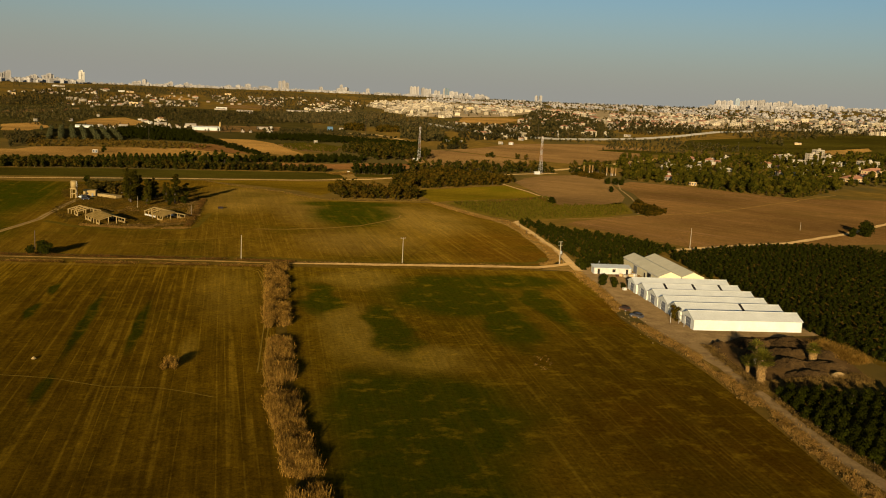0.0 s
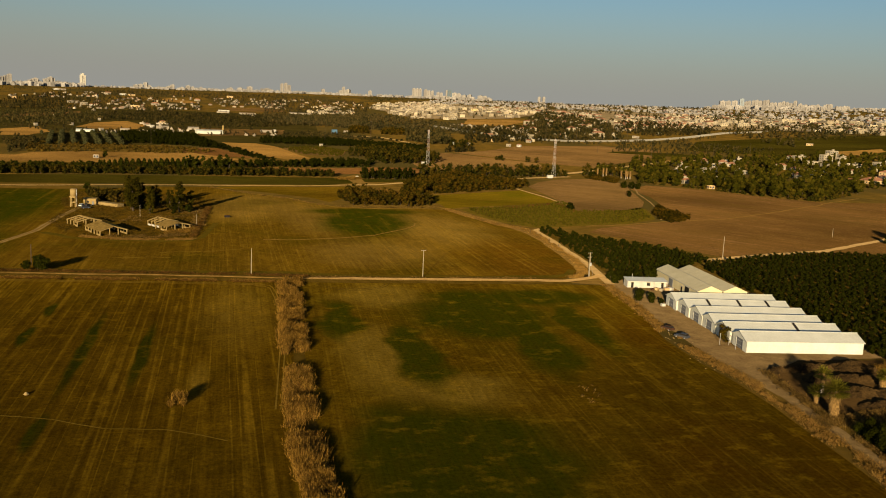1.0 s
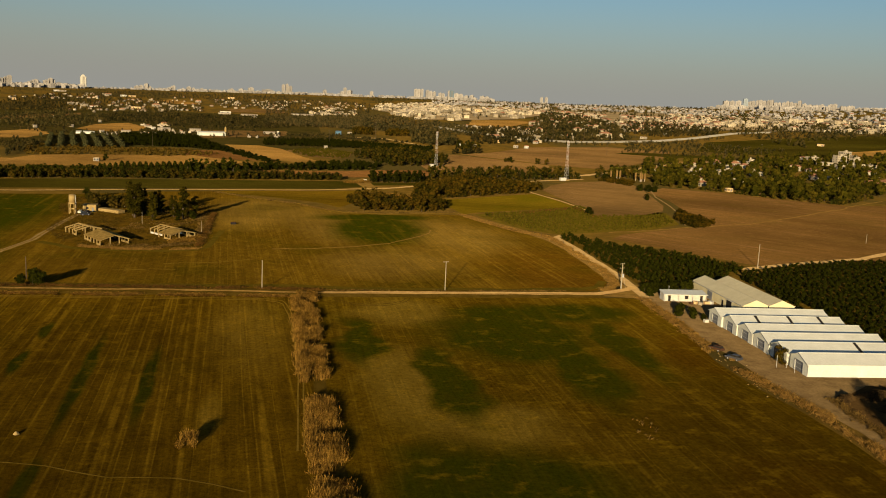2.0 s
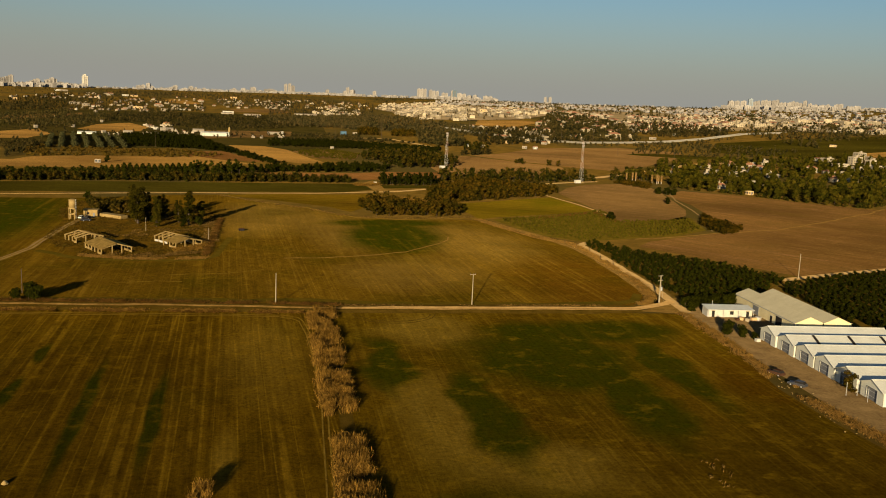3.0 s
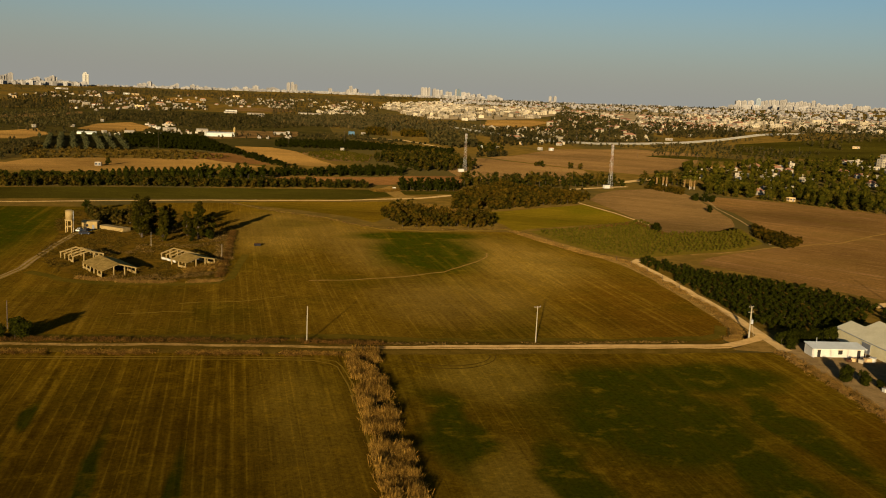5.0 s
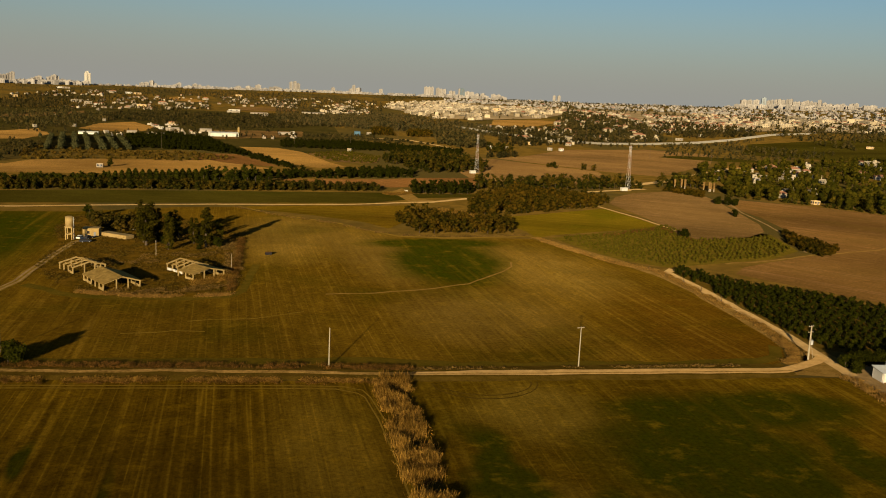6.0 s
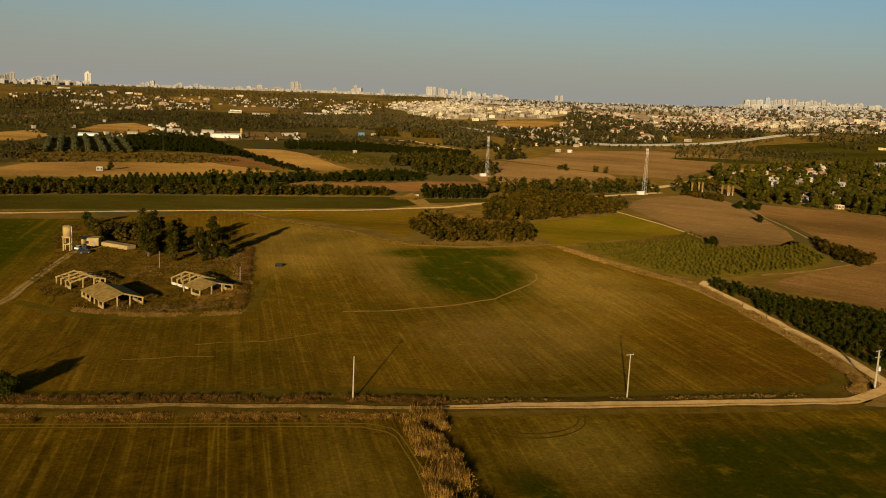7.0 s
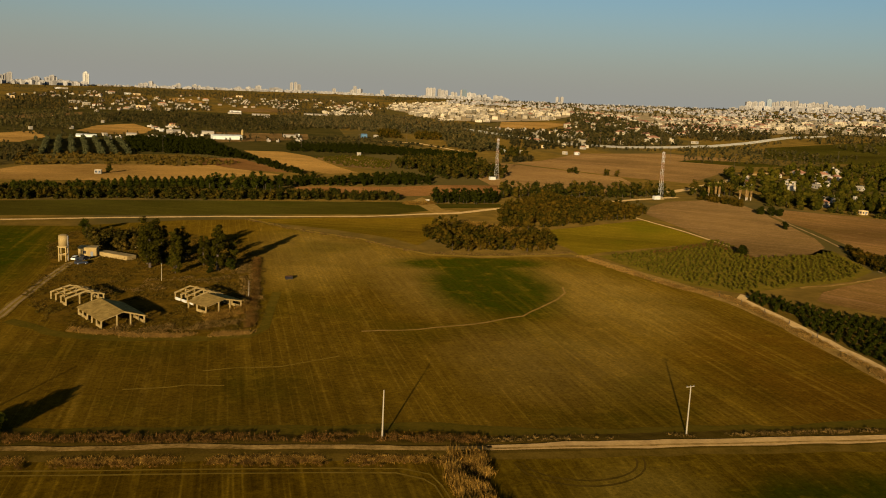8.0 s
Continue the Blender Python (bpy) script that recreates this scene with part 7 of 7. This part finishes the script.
# ---------------------------------------------------------------- houses of the near village and far halls
def house(name, x, y, turn, sx, sy, floors, roof, label, wall="white_wall"):
    ob = thing(name, x, y, turn, label, "house")
    hh = 3.0 * floors + 0.4 if sx > 5 else 2.3
    part("wall", Geo().box(0, 0, -0.2, sx, sy, hh + 0.2), M[wall], ob)
    if roof == "tile":
        e = 0.5
        p = [(-sx / 2 - e, -sy / 2 - e, hh), (sx / 2 + e, -sy / 2 - e, hh), (sx / 2 + e, sy / 2 + e, hh), (-sx / 2 - e, sy / 2 + e, hh), (-sx / 4, 0, hh + sy * 0.27), (sx / 4, 0, hh + sy * 0.27)]
        part("roof", Geo().add(p, [(0, 1, 5, 4), (1, 2, 5), (2, 3, 4, 5), (3, 0, 4), (3, 2, 1, 0)]), M["tile"], ob, "clay tile hip roof")
        part("chimney", Geo().box(sx * 0.2, sy * 0.15, hh, 0.7, 0.7, sy * 0.27 + 0.6), M[wall], ob)
    else:
        g = Geo()
        for s in (-1, 1):
            g.box(0, s * (sy / 2 - 0.1), hh, sx, 0.2, 0.5).box(s * (sx / 2 - 0.1), 0, hh, 0.2, sy - 0.4, 0.5)
        part("parapet", g, M[wall], ob)
        part("roof", Geo().box(0, 0, hh, sx - 0.4, sy - 0.4, 0.15), M["flat_roof"], ob)
        if floors > 1:
            part("stair_head", Geo().box(sx * 0.2, sy * 0.15, hh + 0.15, 2.6, 2.4, 2.2), M[wall], ob)
    for fl in range(floors):
        for side, run in ((-1, sx), (2, sy)):
            k = max(2, int(run / 3.5))
            for i in range(k):
                u = (i + 0.5) / k * run - run / 2
                g = Geo()
                if side == -1:
                    g.box(u, -sy / 2 - 0.02, fl * 3 + 0.9, 1.3, 0.06, 1.3)
                else:
                    g.box(-sx / 2 - 0.02, u, fl * 3 + 0.9, 0.06, 1.3, 1.3)
                part("window", g, M["glass"], ob)
    part("door", Geo().box(sx * 0.12, -sy / 2 - 0.04, 0, 1.0, 0.08, 2.1), M["grey_sheet"], ob)
    return ob


for x, y, t, sx, sy, fl, rf, lb, wl_ in VILLAGE + OUTLYING:
    house("house", x, y, t, sx, sy, fl, rf, lb, wl_)


def far_house(x, y, width, roof, label, wall="white_wall"):
    """A distant house: walls, roof, two windows and a door."""
    ob = thing("house", x, y, -math.degrees(math.atan2(x, y)) + rng.normal(scale=10), label, "house")
    w, d = max(4.0, width), max(4.0, min(10.0, width * 0.6))
    hh = (6.2 if width > 14 else 3.4) * max(0.8, shrink(x, y))
    part("wall", Geo().box(0, 0, -1, w, d, hh + 1), M[wall], ob)
    if roof == "tile":
        p = [(-w / 2 - 0.5, -d / 2 - 0.5, hh), (w / 2 + 0.5, -d / 2 - 0.5, hh), (w / 2 + 0.5, d / 2 + 0.5, hh), (-w / 2 - 0.5, d / 2 + 0.5, hh), (-w / 4, 0, hh + d * 0.27), (w / 4, 0, hh + d * 0.27)]
        part("roof", Geo().add(p, [(0, 1, 5, 4), (1, 2, 5), (2, 3, 4, 5), (3, 0, 4), (3, 2, 1, 0)]), M["tile"], ob, "clay tile hip roof")
    else:
        part("roof", Geo().box(0, 0, hh, w + 0.4, d + 0.4, 0.35), M["flat_roof"], ob)
    for u in (-0.28, 0.22):
        part("window", Geo().box(u * w, -d / 2 - 0.02, hh * 0.45, w * 0.13, 0.08, hh * 0.3), M["glass"], ob)
    part("door", Geo().box(0.38 * w, -d / 2 - 0.02, 0, 1.0, 0.08, 2.1), M["grey_sheet"], ob)
    return ob


HAMLET = [(-1213, 2291, 20), (-1188, 2285, 34), (-1073, 2217, 15), (-983, 2178, 24), (-924, 2159, 32), (-891, 2149, 31), (-854, 1685, 25), (-804, 1644, 27), (-777, 1627, 18), (-839, 1801, 9), (-691, 1608, 16), (-751, 1710, 19), (-670, 1634, 24), (-672, 1772, 30), (-589, 1593, 27), (-626, 1776, 26), (-572, 1669, 17), (-553, 1753, 27)]
HAMLET_EAST = [(-638, 2044, 19), (-602, 2316, 33), (-525, 2083, 15), (-499, 2229, 16), (-465, 2195, 19), (-553, 1892, 14), (-436, 1606, 29), (-329, 1455, 16), (-1041, 1749, 21), (-789, 1507, 6), (-612, 1143, 4), (-506, 894, 5), (-475, 929, 4), (-393, 842, 7), (-366, 945, 8), (-392, 1059, 9), (-293, 862, 6), (-499, 1066, 6)]
VALLEY = [(90, 831, 8), (99, 828, 6), (110, 824, 8), (169, 828, 8), (184, 827, 7), (158, 896, 5), (-74, 992, 8), (-85, 723, 4), (-183, 949, 7), (120, 1123, 10), (137, 1128, 11), (147, 1087, 12), (305, 1782, 39), (222, 1524, 22), (262, 1374, 15)]
HILLSIDE = [(272, 1124, 16), (272, 995, 11), (352, 1120, 12), (474, 1173, 18), (432, 995, 14), (502, 1055, 12), (347, 965, 12), (215, 896, 10), (242, 1018, 15), (453, 1134, 9), (522, 1192, 14), (945, 1394, 28), (914, 1250, 26), (1031, 1609, 26), (693, 906, 12)]
for k, (x, y, w_) in enumerate(HAMLET + HAMLET_EAST):
    far_house(x, y, w_ * (0.7 if k % 3 else 0.95), "tile" if k % 5 == 3 else "flat", "distant cream house with a tiled roof among trees" if k % 5 == 3 else "distant white flat-roofed house among trees", "orange_wall" if k % 7 == 5 else "white_wall" if k % 4 == 0 else "hamlet_wall")
for k, (x, y, w_) in enumerate(VALLEY + HILLSIDE):
    far_house(x, y, w_ * 0.8, "tile" if k % 6 == 4 else "flat", "cream tiled house below the town" if k % 6 == 4 else "white flat-roofed house below the town", "orange_wall" if k % 8 == 5 else "white_wall" if k % 4 == 0 else "hamlet_wall")
far_house(943, 1348, 20, "flat", "ochre apartment house in the lower town", "orange_wall")
shed_blue = thing("blue_shed", -91, 974, 15, "faded blue sheet-metal shed beside a wood", "shed")
part("wall", Geo().box(0, 0, 0, 8, 6, 5.0), M["blue_sheet"], shed_blue)
part("roof", Geo().prism([(-4.2, -3.3, 5), (-4.2, 3.3, 5), (-4.2, 0, 6.2)], (8.4, 0, 0)), M["blue_sheet"], shed_blue)

hall_far = thing("packing_hall", -257, 862, 22, "long white packing hall behind orchards", "hall")
part("wall", Geo().box(0, 0, 0, 36, 12, 4.6), M["white_sheet"], hall_far)
part("roof", Geo().prism([(-18.4, -6.5, 4.6), (-18.4, 6.5, 4.6), (-18.4, 0, 5.8)], (36.8, 0, 0)), M["white_sheet"], hall_far)
part("silo", Geo().tube((20.5, 4, 0), (20.5, 4, 11), 1.5, 1.4, 14), M["concrete"], hall_far, "pale silo")
part("silo_cap", Geo().tube((20.5, 4, 11), (20.5, 4, 12.4), 1.4, 0.3, 14), M["concrete"], hall_far)
for x, y, t, sx, sy, hh, m_ in ((-404, 822, 10, 22, 8, 2.0, "white_sheet"), (-370, 860, 12, 12, 6, 2.2, "flat_roof"), (-345, 930, 15, 18, 8, 3, "flat_roof"), (-430, 1575, 14, 30, 14, 3, "flat_roof"), (-360, 1540, 14, 40, 14, 3, "flat_roof"), (-250, 1690, 8, 60, 18, 3, "flat_roof"), (-300, 930, 10, 16, 7, 3, "flat_roof"), (-190, 930, 8, 20, 6, 2.5, "flat_roof")):
    ob = thing("greenhouse", x, y, t, "long low pale farm building among trees", "farm building", "far farm buildings")
    part("wall", Geo().box(0, 0, -0.3, sx, sy, hh + 0.3), M[m_], ob)
    part("roof", Geo().prism([(-sx / 2, -sy / 2 - 0.4, hh), (-sx / 2, sy / 2 + 0.4, hh), (-sx / 2, 0, hh + 1.4)], (sx, 0, 0)), M[m_], ob)

# small pale and dark things left in the fields
for x, y, s_, m_, lb in ((-87.7, 311.6, 1.3, "dark", "dark tipped crate in a dry field"),):
    ob = thing("field_crate", x, y, 25, lb, "crate")
    part("box", Geo().box(0, 0, 0, s_ * 1.8, s_, s_ * 0.8), M[m_], ob)
    part("lid", Geo().box(0, 0, s_ * 0.8, s_ * 1.9, s_ * 1.1, 0.08), M["red_brown"], ob)

# fence posts along the upper lane
for x, y in [(64.5, 298.6), (67.75, 290.85), (71.0, 283.1), (72.55, 273.05), (74.1, 263.0)]:
    ob = thing("fence_post", x, y, rng.uniform(0, 90), "dark leaning wooden post beside the lane", "post", "fence posts of the lane")
    part("post", Geo().tube((0, 0, -0.2), (rng.normal(scale=0.12), 0, 2.2), 0.07, 0.06, 7), M["bark"], ob)
    part("brace", Geo().tube((0, 0, 1.6), (0.9, 0.2, 0), 0.06, 0.06, 6), M["bark"], ob)

# small pump box where the track bends, dark hedge behind the site hut
box_ = thing("pump_box", -29, 468.5, 10, "tiny pale pump box beside a track", "hut")
part("wall", Geo().box(0, 0, 0, 2.0, 1.6, 1.7), M["white_wall"], box_)
part("roof", Geo().box(0, 0, 1.7, 2.3, 1.9, 0.12), M["concrete"], box_)
for k, (x, y, s_) in enumerate(((80, 214.5, 0.9), (84, 215.5, 1.0), (88, 216, 0.95), (92, 216.5, 1.0), (96, 216, 0.9), (100, 219, 0.9))):
    plant("bush", x, y, bush[k % 3], "dark dense bush behind a site hut", "bush", "bushes behind the site hut", 55 * k, s_)

# scattered litter beside the wrecked cars
g = Geo()
for _ in range(40):
    x, y = survey(rng.normal(78.6, 1.4), rng.normal(158, 9))
    g.box(x, y, 0.12, rng.uniform(0.12, 0.4), rng.uniform(0.1, 0.3), rng.uniform(0.05, 0.2), rng.uniform(0, 180))
whole("litter", g, M["concrete"], "pale litter strewn in weeds beside a lane", "litter", "stuff")
